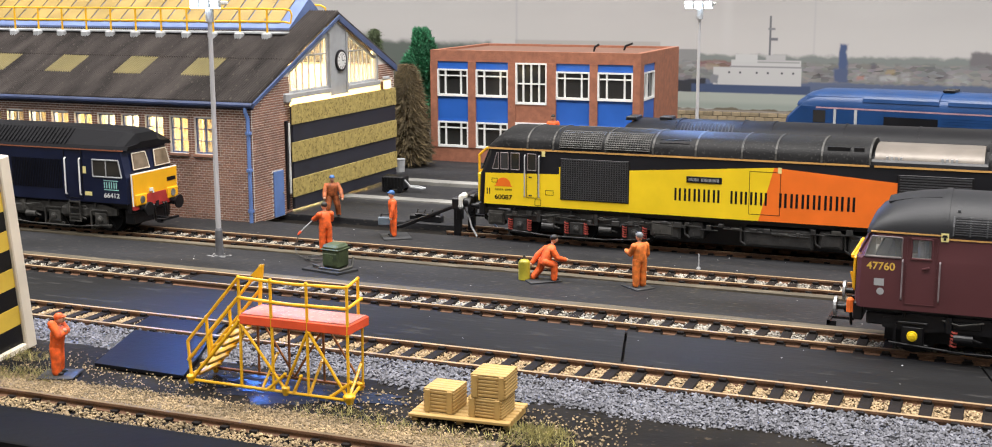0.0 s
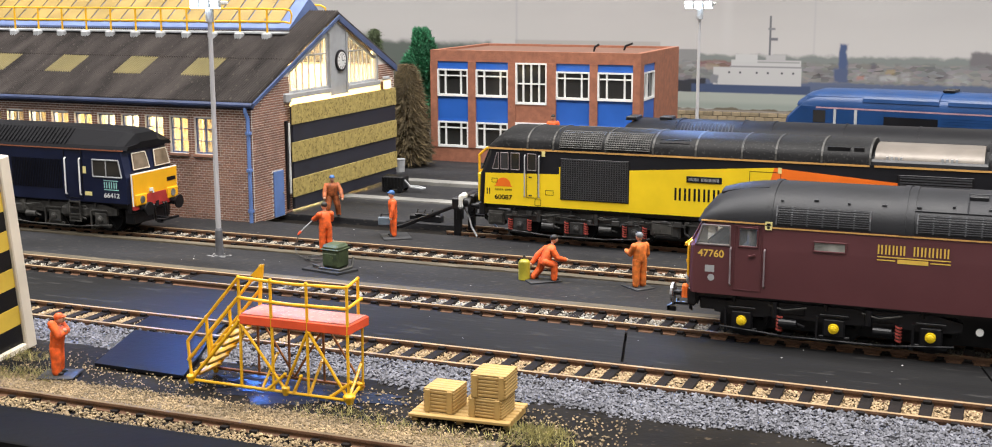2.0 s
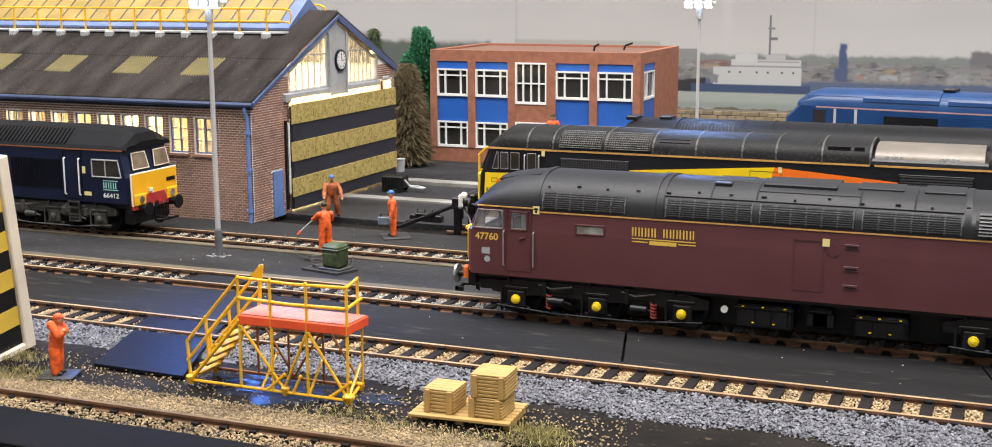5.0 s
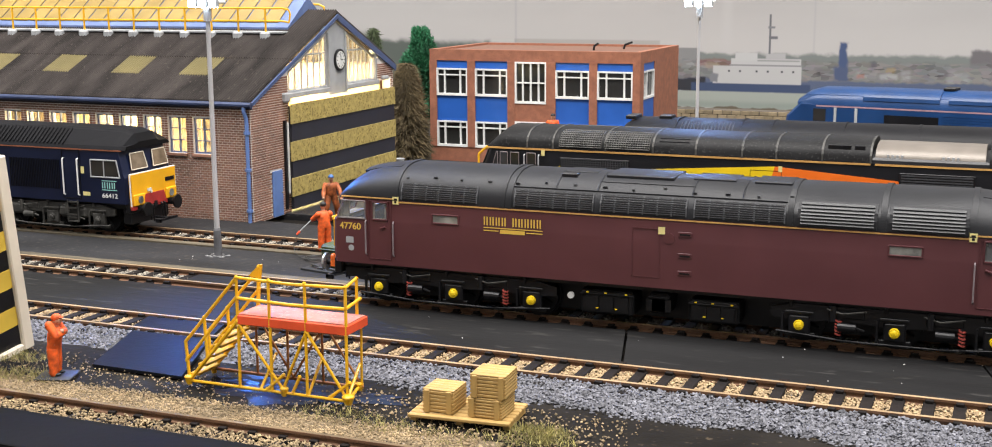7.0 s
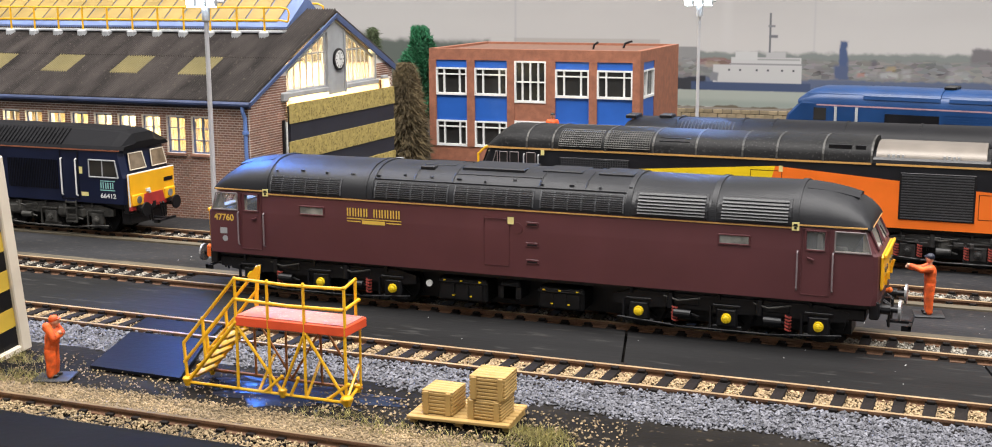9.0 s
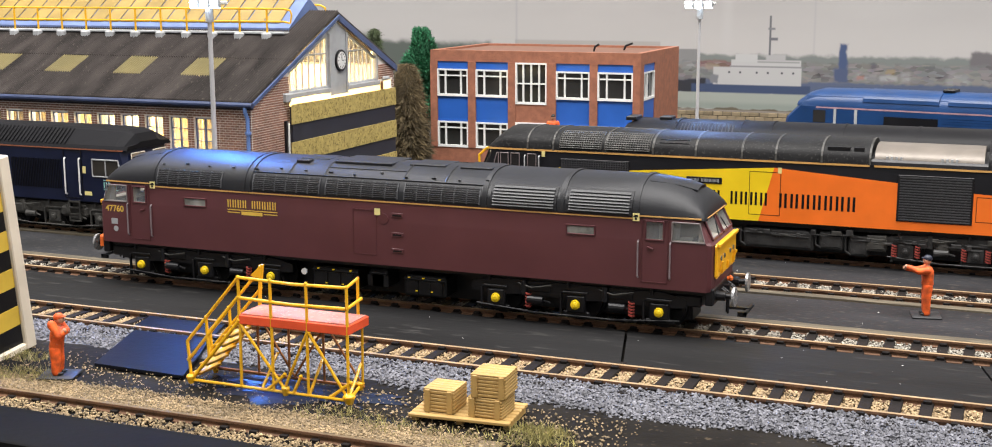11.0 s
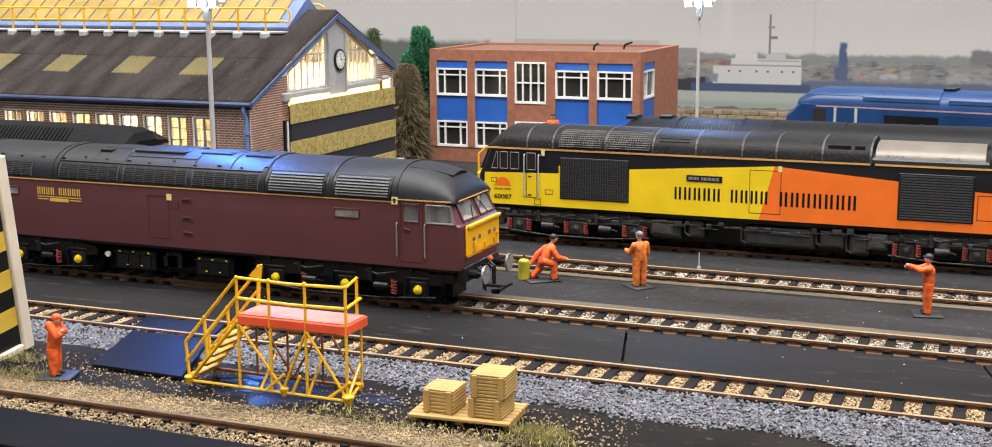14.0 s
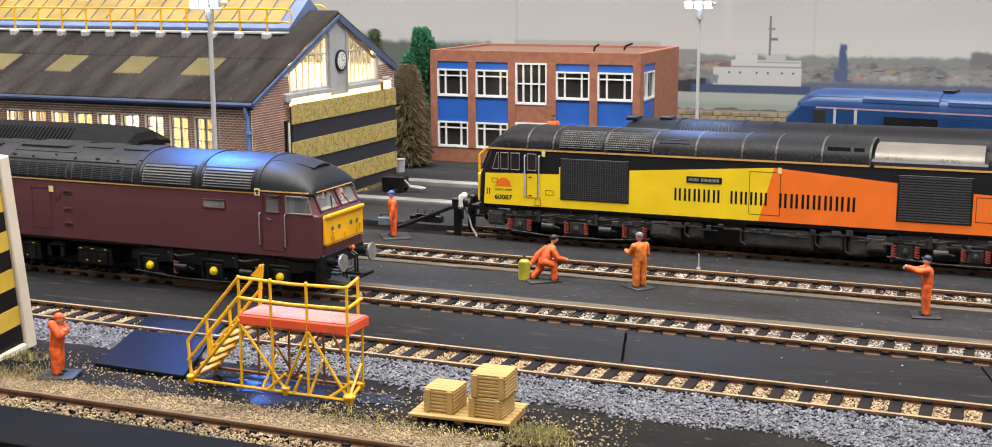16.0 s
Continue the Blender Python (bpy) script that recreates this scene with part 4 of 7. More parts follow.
def backdrop():
    bm = B()
    box(bm, -900, 700, 520, 526, -4, 330)
    tagged(link_mesh("backdrop", bm, backdrop_material()), "printed harbour scene with grey sky and a white ship", "backdrop", kind="structure")
    # rows of stone in the harbour wall, standing on the yard
    bm = B()
    rng = random.Random(5)
    box(bm, -130, 260, 500, 512, -3, 22.6)
    wall = tagged(link_mesh("harbour_wall", bm, mat("dark_wall_core", (0.08, 0.065, 0.05), 0.9, 0, 0.3, 60, 800, 0.3)), "low brown stone harbour wall", "stone wall", kind="structure")
    m = mat("brown_wall_stone", (0.215, 0.17, 0.105), 0.9, 0, 0.4, 90, 900, 0.4, rnd=0.25)
    me = bpy.data.meshes.new("stone")
    bm = B()
    box(bm, -3.15, 3.15, -0.6, 0.3, -1.42, 1.42, 0.3)
    bmesh.ops.scale(bm, vec=(MM, MM, MM), verts=bm.verts)
    bm.to_mesh(me)
    bm.free()
    me.materials.append(m)
    for j in range(6):
        for i in range(40):
            ob = new("stone", me)
            ob.parent = wall
            ob.matrix_basis = at(-124 + i * 6.6 + (3.3 if j % 2 else 0) + rng.uniform(-0.3, 0.3), 500, 5.5 + j * 3.1)


backdrop()


# ---- floodlight towers ----
def flood_tower(x, y, z0, h, label, k=1.0):
    t = thing("floodlight_tower", x, y, z0, label, "yard lamp", "floodlight towers")
    bm = B()
    rod(bm, (0, 0, 0), (0, 0, 11), 1.75, 1.6, 14)
    rod(bm, (0, 0, 11), (0, 0, 12), 1.6, 1.25, 14)
    part("sleeve", bm, mat("dull_grey_sleeve", (0.14, 0.14, 0.15), 0.5, 0.2, 0.3, 200, 1200, 0.2), t, "dark grey sleeve at the foot")
    bm = B()
    rod(bm, (0, 0, 12), (0, 0, h - 9), 1.2 * k, 0.9 * k, 14)
    smooth(part("mast", bm, M_MAST, t, "white tapered mast"))
    bm = B()
    rod(bm, (0, 0, h - 9), (0, 0, h - 3.4), 1.7, 1.7, 12)
    part("collar", bm, M_MAST, t)
    bm = B()
    box(bm, -8, 8, -2.0, 2.0, h - 1.9, h - 0.4, 0.4)
    part("cross_arm", bm, M_WHITE, t)
    for dx in (-5.0, 0.0, 5.0):
        bm = B()
        box(bm, dx - 2.0, dx + 2.0, -3.8, -1.4, h - 3.3, h + 0.2, 0.4)
        lampb = part("lamp_body", bm, M_GREY, t)
        bm = B()
        box(bm, dx - 1.7, dx + 1.7, -4.0, -3.82, h - 3.0, h - 0.1)
        box(bm, dx - 1.7, dx + 1.7, -3.6, -1.6, h - 3.5, h - 3.32)
        part("lens", bm, M_FLOOD, lampb, "glaring blue-white lens")
    bm = B()
    rng = random.Random(3)
    for i in range(30):
        a = rng.uniform(0, 6.28)
        r = rng.uniform(1.2, 4.2)
        ball(bm, (math.cos(a) * r * 1.3, math.sin(a) * r, 0.05), (rng.uniform(0.5, 1.2), rng.uniform(0.3, 0.7), 0.18), 6)
    part("glue_blob", bm, mat("dried_glue", (0.16, 0.16, 0.16), 0.3, 0, 0.4, 200, 1200, 0.2), t, "dried glue round the foot")


flood_tower(-157.5, 41.7, -1.3, 108.5, "white floodlight tower glued to the black roadway, lamps lit")
flood_tower(5.6, 232.0, -1.5, 106.0, "white floodlight tower behind the parked diesels, lamps lit", 0.8)


# ---- trees ----
def tree(x, y, h, r, m, label, conifer, seed, count):
    t = thing("tree", x, y, -1.6, label, "model tree", "trees")
    rng = random.Random(seed)
    bm = B()
    rod(bm, (0, 0, 0), (0.6, 0, h * 0.5), r * 0.09, r * 0.06, 8)
    rod(bm, (0.6, 0, h * 0.5), (0, 0, h * 0.95), r * 0.06, r * 0.015, 8)
    for i in range(26):
        z = h * rng.uniform(0.25, 0.92)
        a = rng.uniform(0, 6.28)
        rr = r * (1.05 - z / h) if conifer else r * 0.6
        rod(bm, (0, 0, z), (math.cos(a) * rr, math.sin(a) * rr, z + (-0.12 if conifer else 0.3) * rr), r * 0.022, r * 0.008, 5)
    part("trunk", bm, mat("tree_bark", (0.06, 0.045, 0.03), 0.9), t)
    verts, faces = [], []
    for i in range(count):
        if conifer:
            f = rng.random() ** 0.75
            z = h * (0.04 + 0.96 * f)
            a = rng.uniform(0, 6.28)
            rad = r * (1 - f) ** 0.55 * (0.9 + 0.16 * noise.noise(Vector((math.cos(a) * 2.2, math.sin(a) * 2.2, z * 0.22))))
            q = rng.uniform(0.35, 1.05) * rad
            base = Vector((math.cos(a) * q, math.sin(a) * q, z))
            out = Vector((math.cos(a), math.sin(a), rng.uniform(-1.0, 0.1)))
        else:
            while True:
                v = Vector((rng.uniform(-1, 1), rng.uniform(-1, 1), rng.uniform(-1, 1)))
                if 0.35 < v.length < 1 + 0.08 * math.sin(v.x * 7 + seed) + 0.08 * math.sin(v.z * 8) and noise.noise(v * 2.6 + Vector((seed, 0, 0))) > -0.28:
                    break
            base = Vector((v.x * r, v.y * r, h * 0.6 + v.z * h * 0.4))
            out = v + Vector((rng.uniform(-0.6, 0.6), rng.uniform(-0.6, 0.6), rng.uniform(-0.3, 0.8)))
        out.normalize()
        side = out.cross(Vector((rng.uniform(-1, 1), rng.uniform(-1, 1), rng.uniform(-1, 1)))).normalized()
        ln, wd = (rng.uniform(3.0, 7.0), rng.uniform(0.3, 0.55)) if conifer else (rng.uniform(1.6, 3.4), rng.uniform(0.5, 1.0))
        k = len(verts)
        up = side.cross(out) * wd * 0.5
        for p in (base - side * wd, base + side * wd, base + out * ln, base + out * ln * 0.4 + up):
            verts.append(tuple(p * MM))
        faces += [(k, k + 1, k + 3), (k + 1, k + 2, k + 3), (k + 2, k, k + 3), (k, k + 2, k + 1)]
    me = bpy.data.meshes.new("crown")
    me.from_pydata(verts, [], faces)
    me.materials.append(m)
    ob = new("crown", me)
    ob.parent = t


M_CONIFER = mat("brown_green_bristle", (0.135, 0.10, 0.05), 0.9, 0, 0.5, 60, 900, 0.2)
M_LEAF = mat("bright_green_foliage", (0.028, 0.17, 0.075), 0.8, 0, 0.5, 60, 900, 0.2)
M_LEAF_D = mat("dull_green_foliage", (0.075, 0.10, 0.045), 0.8, 0, 0.5, 60, 900, 0.2)
for m_ in (M_CONIFER, M_LEAF, M_LEAF_D):
    island_variation(m_, 0.5)
tree(-202, 322, 65, 15.0, M_CONIFER, "brown-green bottle brush conifer beside the shed", True, 1, 17000)
tree(-224.5, 393, 84, 13, M_LEAF, "bright green bushy tree behind the office block", False, 2, 12000)
tree(-275, 420, 83, 8, M_LEAF_D, "dull green small conifer behind the shed", True, 3, 3500)
tree(-246, 440, 72, 14, M_LEAF_D, "dull green bush behind the shed", False, 4, 3500)

# ---- locomotives ----
def paint(vs, i):
    for f in {f for v in vs for f in v.link_faces}:
        f.material_index = i


def hollow(ob, bm):
    """Cuts the closed shapes in bm out of a part; the cut faces take its second material."""
    for f in bm.faces:
        f.material_index = 1
    bmesh.ops.recalc_face_normals(bm, faces=bm.faces)
    bmesh.ops.scale(bm, vec=(MM, MM, MM), verts=bm.verts)
    me = bpy.data.meshes.new("cut")
    bm.to_mesh(me)
    bm.free()
    for m in ob.data.materials:
        me.materials.append(m)
    cutter = bpy.data.objects.new("cut", me)
    scene.collection.objects.link(cutter)
    bpy.context.view_layer.update()
    cutter.matrix_world = ob.matrix_world.copy()
    mod = ob.modifiers.new("cut", "BOOLEAN")
    mod.operation, mod.solver, mod.object = "DIFFERENCE", "EXACT", cutter
    bpy.context.view_layer.update()
    done = bpy.data.meshes.new_from_object(ob.evaluated_get(bpy.context.evaluated_depsgraph_get()))
    ob.modifiers.clear()
    ob.data = done
    bpy.data.objects.remove(cutter)


M_CABIN = mat("cream_grey_cab_lining", (0.38, 0.35, 0.29), 0.7, 0, 0.3, 120, 900, 0.1)
M_SEAT = mat("pale_seat_plastic", (0.62, 0.60, 0.54), 0.6, 0, 0.3, 150, 900, 0.1)
M_MAROON = mat("maroon_satin_paint", (0.094, 0.028, 0.032), 0.42, 0, 0.12, 60, 2000, 0.03, gloss_var=0.06)
M_LOCO_ROOF = mat("satin_black_roof", (0.0085, 0.009, 0.0115), 0.54, 0, 0.35, 60, 1300, 0.16, spec=0.36, gloss_var=0.1)
M_ROOF_DUSTY = mat("weathered_charcoal_roof", (0.013, 0.013, 0.0135), 0.55, 0, 0.45, 60, 1000, 0.5, (0.036, 0.035, 0.034), 0.60, spec=0.14)
M_GOLDLINE = mat("gold_lining", (0.60, 0.33, 0.10), 0.4, 0, 0.1)
M_GOLDTXT = mat("gold_transfer", (0.72, 0.47, 0.08), 0.4, 0, 0.08)
M_LOCO_YEL = mat("warning_yellow_paint", (0.86, 0.60, 0.012), 0.4, 0, 0.1, 80, 1500, 0.05)
M_CAB_YEL = mat("deep_yellow_end_paint", (0.84, 0.42, 0.010), 0.4, 0, 0.12, 80, 1500, 0.05)
M_LOCO_ORG = mat("bright_orange_paint", (0.86, 0.17, 0.015), 0.4, 0, 0.1, 80, 1500, 0.05)
M_LOCO_BLACK = mat("body_black_paint", (0.006, 0.006, 0.008), 0.42, 0, 0.3, 80, 1500, 0.08, spec=0.25)
M_LOCO_NAVY = mat("navy_blue_paint", (0.006, 0.010, 0.034), 0.36, 0, 0.3, 80, 1500, 0.08, spec=0.35)
M_LOCO_BLUE = mat("royal_blue_paint", (0.004, 0.036, 0.128), 0.4, 0, 0.2, 60, 1200, 0.05)
M_RAILING = mat("mauve_grey_rail_paint", (0.22, 0.18, 0.19), 0.45, 0, 0.2)
M_BACKROOF = mat("soft_black_roof", (0.006, 0.006, 0.0075), 0.5, 0, 0.3, 60, 1200, 0.1, spec=0.16)
M_MATTROOF = mat("matt_black_sheet", (0.006, 0.006, 0.0075), 0.7, 0, 0.4, 60, 1200, 0.2, spec=0.12)
M_STRIPEFRAME = mat("dull_grey_frame", (0.20, 0.17, 0.17), 0.5, 0, 0.2)
M_LOUVRE = mat("grey_black_louvre", (0.060, 0.062, 0.068), 0.4, 0, 0.2)
M_RADIATOR = mat("grey_black_shutter", (0.028, 0.029, 0.031), 0.45, 0, 0.25, 90, 1200, 0.1)
M_UNDER_M = mat("dusty_black_metal", (0.034, 0.0335, 0.033), 0.5, 0.1, 0.6, 220, 1200, 0.4, (0.07, 0.066, 0.06), 0.64)
M_SPRING = mat("red_coil_spring", (0.33, 0.055, 0.042), 0.5, 0, 0.2)
M_CABGLASS = mat("reflective_cab_glazing", (0.24, 0.24, 0.22), 0.1, 0, 0.85, 120, 400, 0.0, spec=0.7, gloss_var=0.05)
M_SILVER = mat("bare_silver_panel", (0.17, 0.148, 0.125), 0.45, 0.25, 0.2, 90, 900, 0.1)
M_WARN = mat("cream_warning_label", (0.78, 0.68, 0.28), 0.5, 0, 0.1)
M_WHITEPAINT = mat("off_white_transfer", (0.70, 0.70, 0.68), 0.5, 0, 0.05)
M_TEAL = mat("pale_teal_transfer", (0.30, 0.60, 0.56), 0.5, 0, 0.05)


def panel(bm, x0, x1, z0, z1, y, th=0.12):
    """A thin raised outline on a side facing -y (a door's or hatch's shut line)."""
    for a, b, c, d in ((x0, x1, z0, z0 + 0.22), (x0, x1, z1 - 0.22, z1), (x0, x0 + 0.22, z0, z1), (x1 - 0.22, x1, z0, z1)):
        box(bm, a, b, y - th, y + 0.1, c, d)


def wheelset_mesh():
    bm = B()
    for s in (-1, 1):
        rod(bm, (0, s * 7.0, 0), (0, s * 9.3, 0), WHEEL_RADIUS, None, 24)
        rod(bm, (0, s * 6.4, 0), (0, s * 7.0, 0), WHEEL_RADIUS + 0.7, None, 24)
        for k in range(6):
            a = k * math.pi / 3
            rod(bm, (math.cos(a) * 1.5, s * 9.4, math.sin(a) * 1.5), (math.cos(a) * 6, s * 9.4, math.sin(a) * 6), 0.5, None, 4)
    rod(bm, (0, -11, 0), (0, 11, 0), 1.2, None, 10)
    return bm


WHEEL_RADIUS = 7.4


def bogie(t, cx, spacing, axle_m, spring_m, frame_m, spring_x, springs_each=False):
    """A three-axle bogie under t: side frames, axle boxes, springs; the wheels are parts of the loco."""
    for s in (-1, 1):
        bm = B()
        y = s * 14.0
        L = spacing + 9
        slab(bm, [(cx - L, 9.0), (cx - L, 12.0), (cx - L * 0.8, 13.6), (cx + L * 0.8, 13.6), (cx + L, 12.0), (cx + L, 9.0), (cx + L * 0.72, 8.0), (cx + spacing * 0.6, 9.2), (cx, 8.2), (cx - spacing * 0.6, 9.2), (cx - L * 0.72, 8.0)], "y", min(y, y + s * 1.6), max(y, y + s * 1.6))
        for k in (-1, 0, 1):
            x = cx + k * spacing
            box(bm, x - 3.4, x + 3.4, min(y, y + s * 2.2), max(y, y + s * 2.2), 4.0, 10.0, 0.5)
            box(bm, x - 4.8, x + 4.8, min(y, y + s * 1.2), max(y, y + s * 1.2), 2.9, 4.2, 0.2)
        for k in (-0.5, 0.5):
            x = cx + k * spacing
            box(bm, x - 5.5, x + 5.5, min(y, y + s * 1.9), max(y, y + s * 1.9), 10.0, 12.4, 0.3)
            rod(bm, (x - 4, y + s * 2.2, 9), (x - 4, y + s * 2.2, 14), 1.1, None, 8)
        tube(bm, [(cx - L + 2, y + s * 2.6, 4.6), (cx - spacing * 0.5, y + s * 2.6, 3.0), (cx + spacing * 0.5, y + s * 2.6, 3.0), (cx + L - 2, y + s * 2.6, 4.6)], 0.35, 5)
        b = part("bogie_frame", bm, frame_m, t)
        for k in (-1, 1):
            x = cx + k * spacing * 0.5
            bm = B()
            rod(bm, (x - 2.5, y + s * 2.4, 7.4), (x + 3.0, y + s * 2.4, 7.4), 1.5, 1.3, 12)
            rod(bm, (x + 3.0, y + s * 2.4, 7.4), (x + 5.5, y + s * 2.2, 6.6), 0.4, None, 6)
            part("brake_cylinder", bm, frame_m, b)
            bm = B()
            tube(bm, [(x - 6, y + s * 2.6, 12.8), (x - 1, y + s * 2.8, 11.6), (x + 6, y + s * 2.6, 12.9)], 0.3, 5)
            part("brake_pipe", bm, M_UNDER_G, b)
        for k in (-1, 0, 1):
            x = cx + k * spacing
            bm = B()
            rod(bm, (x - 2.6, y + s * 1.8, 12.6), (x - 2.6, y + s * 1.8, 14.4), 0.6, None, 8)
            box(bm, x - 4.4, x + 4.4, *sorted((y + s * 1.9, y + s * 2.5)), 10.6, 11.4, 0.15)
            box(bm, x - 5.6, x - 4.9, *sorted((y + s * 1.5, y + s * 2.3)), 2.4, 10.5)
            part("horn_guide", bm, frame_m, b)
        for k in (-1, 0, 1):
            bm = B()
            x = cx + k * spacing
            rod(bm, (x, y + s * 2.0, 6.9), (x, y + s * 3.1, 6.9), 1.75, 1.5, 12)
            ball(bm, (x, y + s * 3.1, 6.9), (1.2, 0.5, 1.2), 8)
            part("axle_box", bm, axle_m, b, "yellow axle box cover" if axle_m is M_LOCO_YEL else "")
        for sx in spring_x:
            bm = B()
            for i in range(5):
                z = 4.9 + i * 1.05
                rod(bm, (sx, y + s * 2.2, z), (sx + 0.15, y + s * 2.2, z + 0.45), 1.15, None, 10)
            paint(rod(bm, (sx, y + s * 2.2, 4.8), (sx, y + s * 2.2, 9.8), 0.75, None, 8), 1)
            part("coil_spring", bm, [spring_m, M_BLACK], b, "red coil spring")


def buffers(t, xe, s, z=13.2, grey=True, r=3.3):
    bm = B()
    box(bm, min(xe, xe - s * 3), max(xe, xe - s * 3), -16, 16, 10.5, 16.2, 0.4)
    part("buffer_beam", bm, M_BLACK, t)
    for y in (-11.3, 11.3):
        bm = B()
        rod(bm, (xe, y, z), (xe + s * 3.0, y, z), 1.7, None, 12)
        rod(bm, (xe + s * 3.0, y, z), (xe + s * 5.4, y, z), 1.0, None, 12)
        b = part("buffer", bm, M_BLACK, t)
        bm = B()
        rod(bm, (xe + s * 5.4, y, z), (xe + s * 6.2, y, z), r, None, 20)
        part("buffer_head", bm, M_CHROME_GREY if grey else M_UNDER, b, "dull steel buffer head" if grey else "dark oily buffer head")
    bm = B()
    for y, a in ((-4.5, 6.0), (-2.5, 5.0), (4.5, 6.2), (6.5, 5.2)):
        tube(bm, [(xe, y, 14), (xe + s * 2.2, y, 12.5), (xe + s * 1.8, y + 1, a)], 0.4, 6)
    box(bm, min(xe, xe + s * 2), max(xe, xe + s * 2), -1.2, 1.2, 11.5, 14.5)
    part("hoses", bm, M_BLACK, t)
    bm = B()
    box(bm, min(xe + s, xe + s * 9), max(xe + s, xe + s * 9), -1.0, 1.0, 6.4, 7.2)
    box(bm, min(xe + s * 8, xe + s * 9), max(xe + s * 8, xe + s * 9), -6.5, 6.5, 6.0, 7.0)
    box(bm, min(xe + s * 6, xe + s * 9), max(xe + s * 6, xe + s * 9), -6.5, -5.6, 5.4, 7.0)
    part("coupling", bm, M_BLACK, t, "black wire coupling")


def roof_profile(w, z0, top, n=7, power=2.3):
    """Half-rounded roof section: points from one eave to the other."""
    pts = []
    for i in range(2 * n + 1):
        a = math.pi * i / (2 * n)
        c, s = math.cos(a), math.sin(a)
        pts.append((-w * math.copysign(abs(c) ** (2 / power), c), z0 + (top - z0) * abs(s) ** (2 / power)))
    return pts


def roof_y(z, w, z0, top, power=2.3):
    u = max(0.0, min(1.0, (z - z0) / (top - z0)))
    return w * (1 - u ** power) ** (1 / power)


def maroon_diesel():
    t = thing("diesel_locomotive", 0, 0, 0, "maroon diesel locomotive with black roof running on the main track", "locomotive")
    w, zb, zc, top = 17.6, 15.2, 38.6, 50.4
    # body: outlines stacked upwards, raked cab ends
    bm = B()
    rings = []
    for z, l, ww in ((zb, 120.6, w), (zb + 2, 121.0, w), (20.0, 121.1, w), (30.6, 120.9, w), (31.4, 120.2, w - 0.1), (zc, 116.4, w - 0.3)):
        ring = []
        for sx, sy in ((1, -1), (1, 1), (-1, 1), (-1, -1)):
            corner = [(l - 2.0, ww), (l - 0.8, ww - 1.1), (l - 0.1, ww - 4.0)]
            pts = [(sx * a, sy * b, z) for a, b in corner]
            if sx * sy < 0:
                ring += pts if sx > 0 else pts
            else:
                ring += pts[::-1]
        rings.append(ring)
    loft(bm, rings)
    body = part("body", bm, [M_MAROON, M_CABIN], t)
    # hollow cabs with openings for the glazing
    bm = B()
    for e in (-1, 1):
        box(bm, *sorted((e * 97.6, e * 115.2)), -15.4, 15.4, 22.0, 38.0)
    hollow(body, bm)
    bm = B()
    for e in (-1, 1):
        for s in (-1, 1):
            ys = sorted((s * 14.4, s * 19.0))
            slab(bm, [(e * 107.2, 31.4), (e * 118.0, 31.4), (e * 116.2, 37.7), (e * 107.2, 37.7)], "y", *ys)
            slab(bm, [(e * 98.4, 31.4), (e * 104.4, 31.4), (e * 104.4, 37.4), (e * 98.4, 37.4)], "y", *ys)
            slab(bm, [(s * 1.4, 32.1), (s * 13.9, 32.1), (s * 13.2, 37.9), (s * 1.4, 37.9)], "x", *sorted((e * 113.5, e * 126.0)))
    hollow(body, bm)
    smooth(body, 12)
    for e in (-1, 1):
        for y in (-8.0, 8.0):
            bm = B()
            box(bm, *sorted((e * 101.0, e * 103.0)), y - 3.4, y + 3.4, 24.5, 36.0, 0.6)
            box(bm, *sorted((e * 103.0, e * 108.0)), y - 3.4, y + 3.4, 24.5, 27.5, 0.6)
            part("cab_seat", bm, M_SEAT, body, "pale grey driver's seat")
        bm = B()
        slab(bm, [(e * 111.0, 22.0), (e * 115.1, 22.0), (e * 115.1, 31.6), (e * 112.2, 30.8)], "y", -15.2, 15.2)
        part("control_desk", bm, M_UNDER_G, body)
    # roof
    bm = B()
    rings = []
    for x, tp, ww, zz in ((-117.8, 40.2, w - 1.0, zc + 0.02), (-117.0, 42.2, w - 0.5, zc + 0.02), (-114.8, 45.0, w - 0.2, zc + 0.02), (-110.5, 47.6, w - 0.1, zc + 0.02), (-104, 49.5, w, zc), (-96, top, w, zc), (-60, top, w, zc), (0, top, w, zc), (60, top, w, zc)):
        rings.append([(x, y, z) for y, z in roof_profile(ww, zz, tp)])
    rings += [[(-x, y, z) for x, y, z in r] for r in rings[-2::-1]]
    rings = [r for i, r in enumerate(rings) if i == 0 or r[0][0] > rings[i - 1][0][0] + 0.01]
    loft(bm, rings)
    roof = smooth(part("roof", bm, M_LOCO_ROOF, t), 60)
    # roof bands
    for x in (-95.2, -55.0, -52.5, 41.3, 69.2, 95.0):
        bm = B()
        loft(bm, [[(x + d, y * 1.012, zc + (z - zc) * 1.03) for y, z in roof_profile(w, zc, top)] for d in (-0.9, 0.9)])
        smooth(part("roof_band", bm, M_LOCO_ROOF, roof))
    # gold line at the cantrail
    for s in (-1, 1):
        bm = B()
        y = s * (w + 0.02)
        box(bm, -95, 95, min(y, y - s * 0.4), max(y, y - s * 0.4), zc - 0.75, zc - 0.3)
        box(bm, -116.6, -95, min(y, y - s * 1.0), max(y, y - s * 1.0), zc + 0.3, zc + 0.75)
        box(bm, 95, 116.6, min(y, y - s * 1.0), max(y, y - s * 1.0), zc + 0.3, zc + 0.75)
        part("lining", bm, M_GOLDLINE, body, "thin gold line under the roof")
    # louvre groups and radiator panels on each roof shoulder
    def shoulder(z):
        return roof_y(z, w, zc, top)
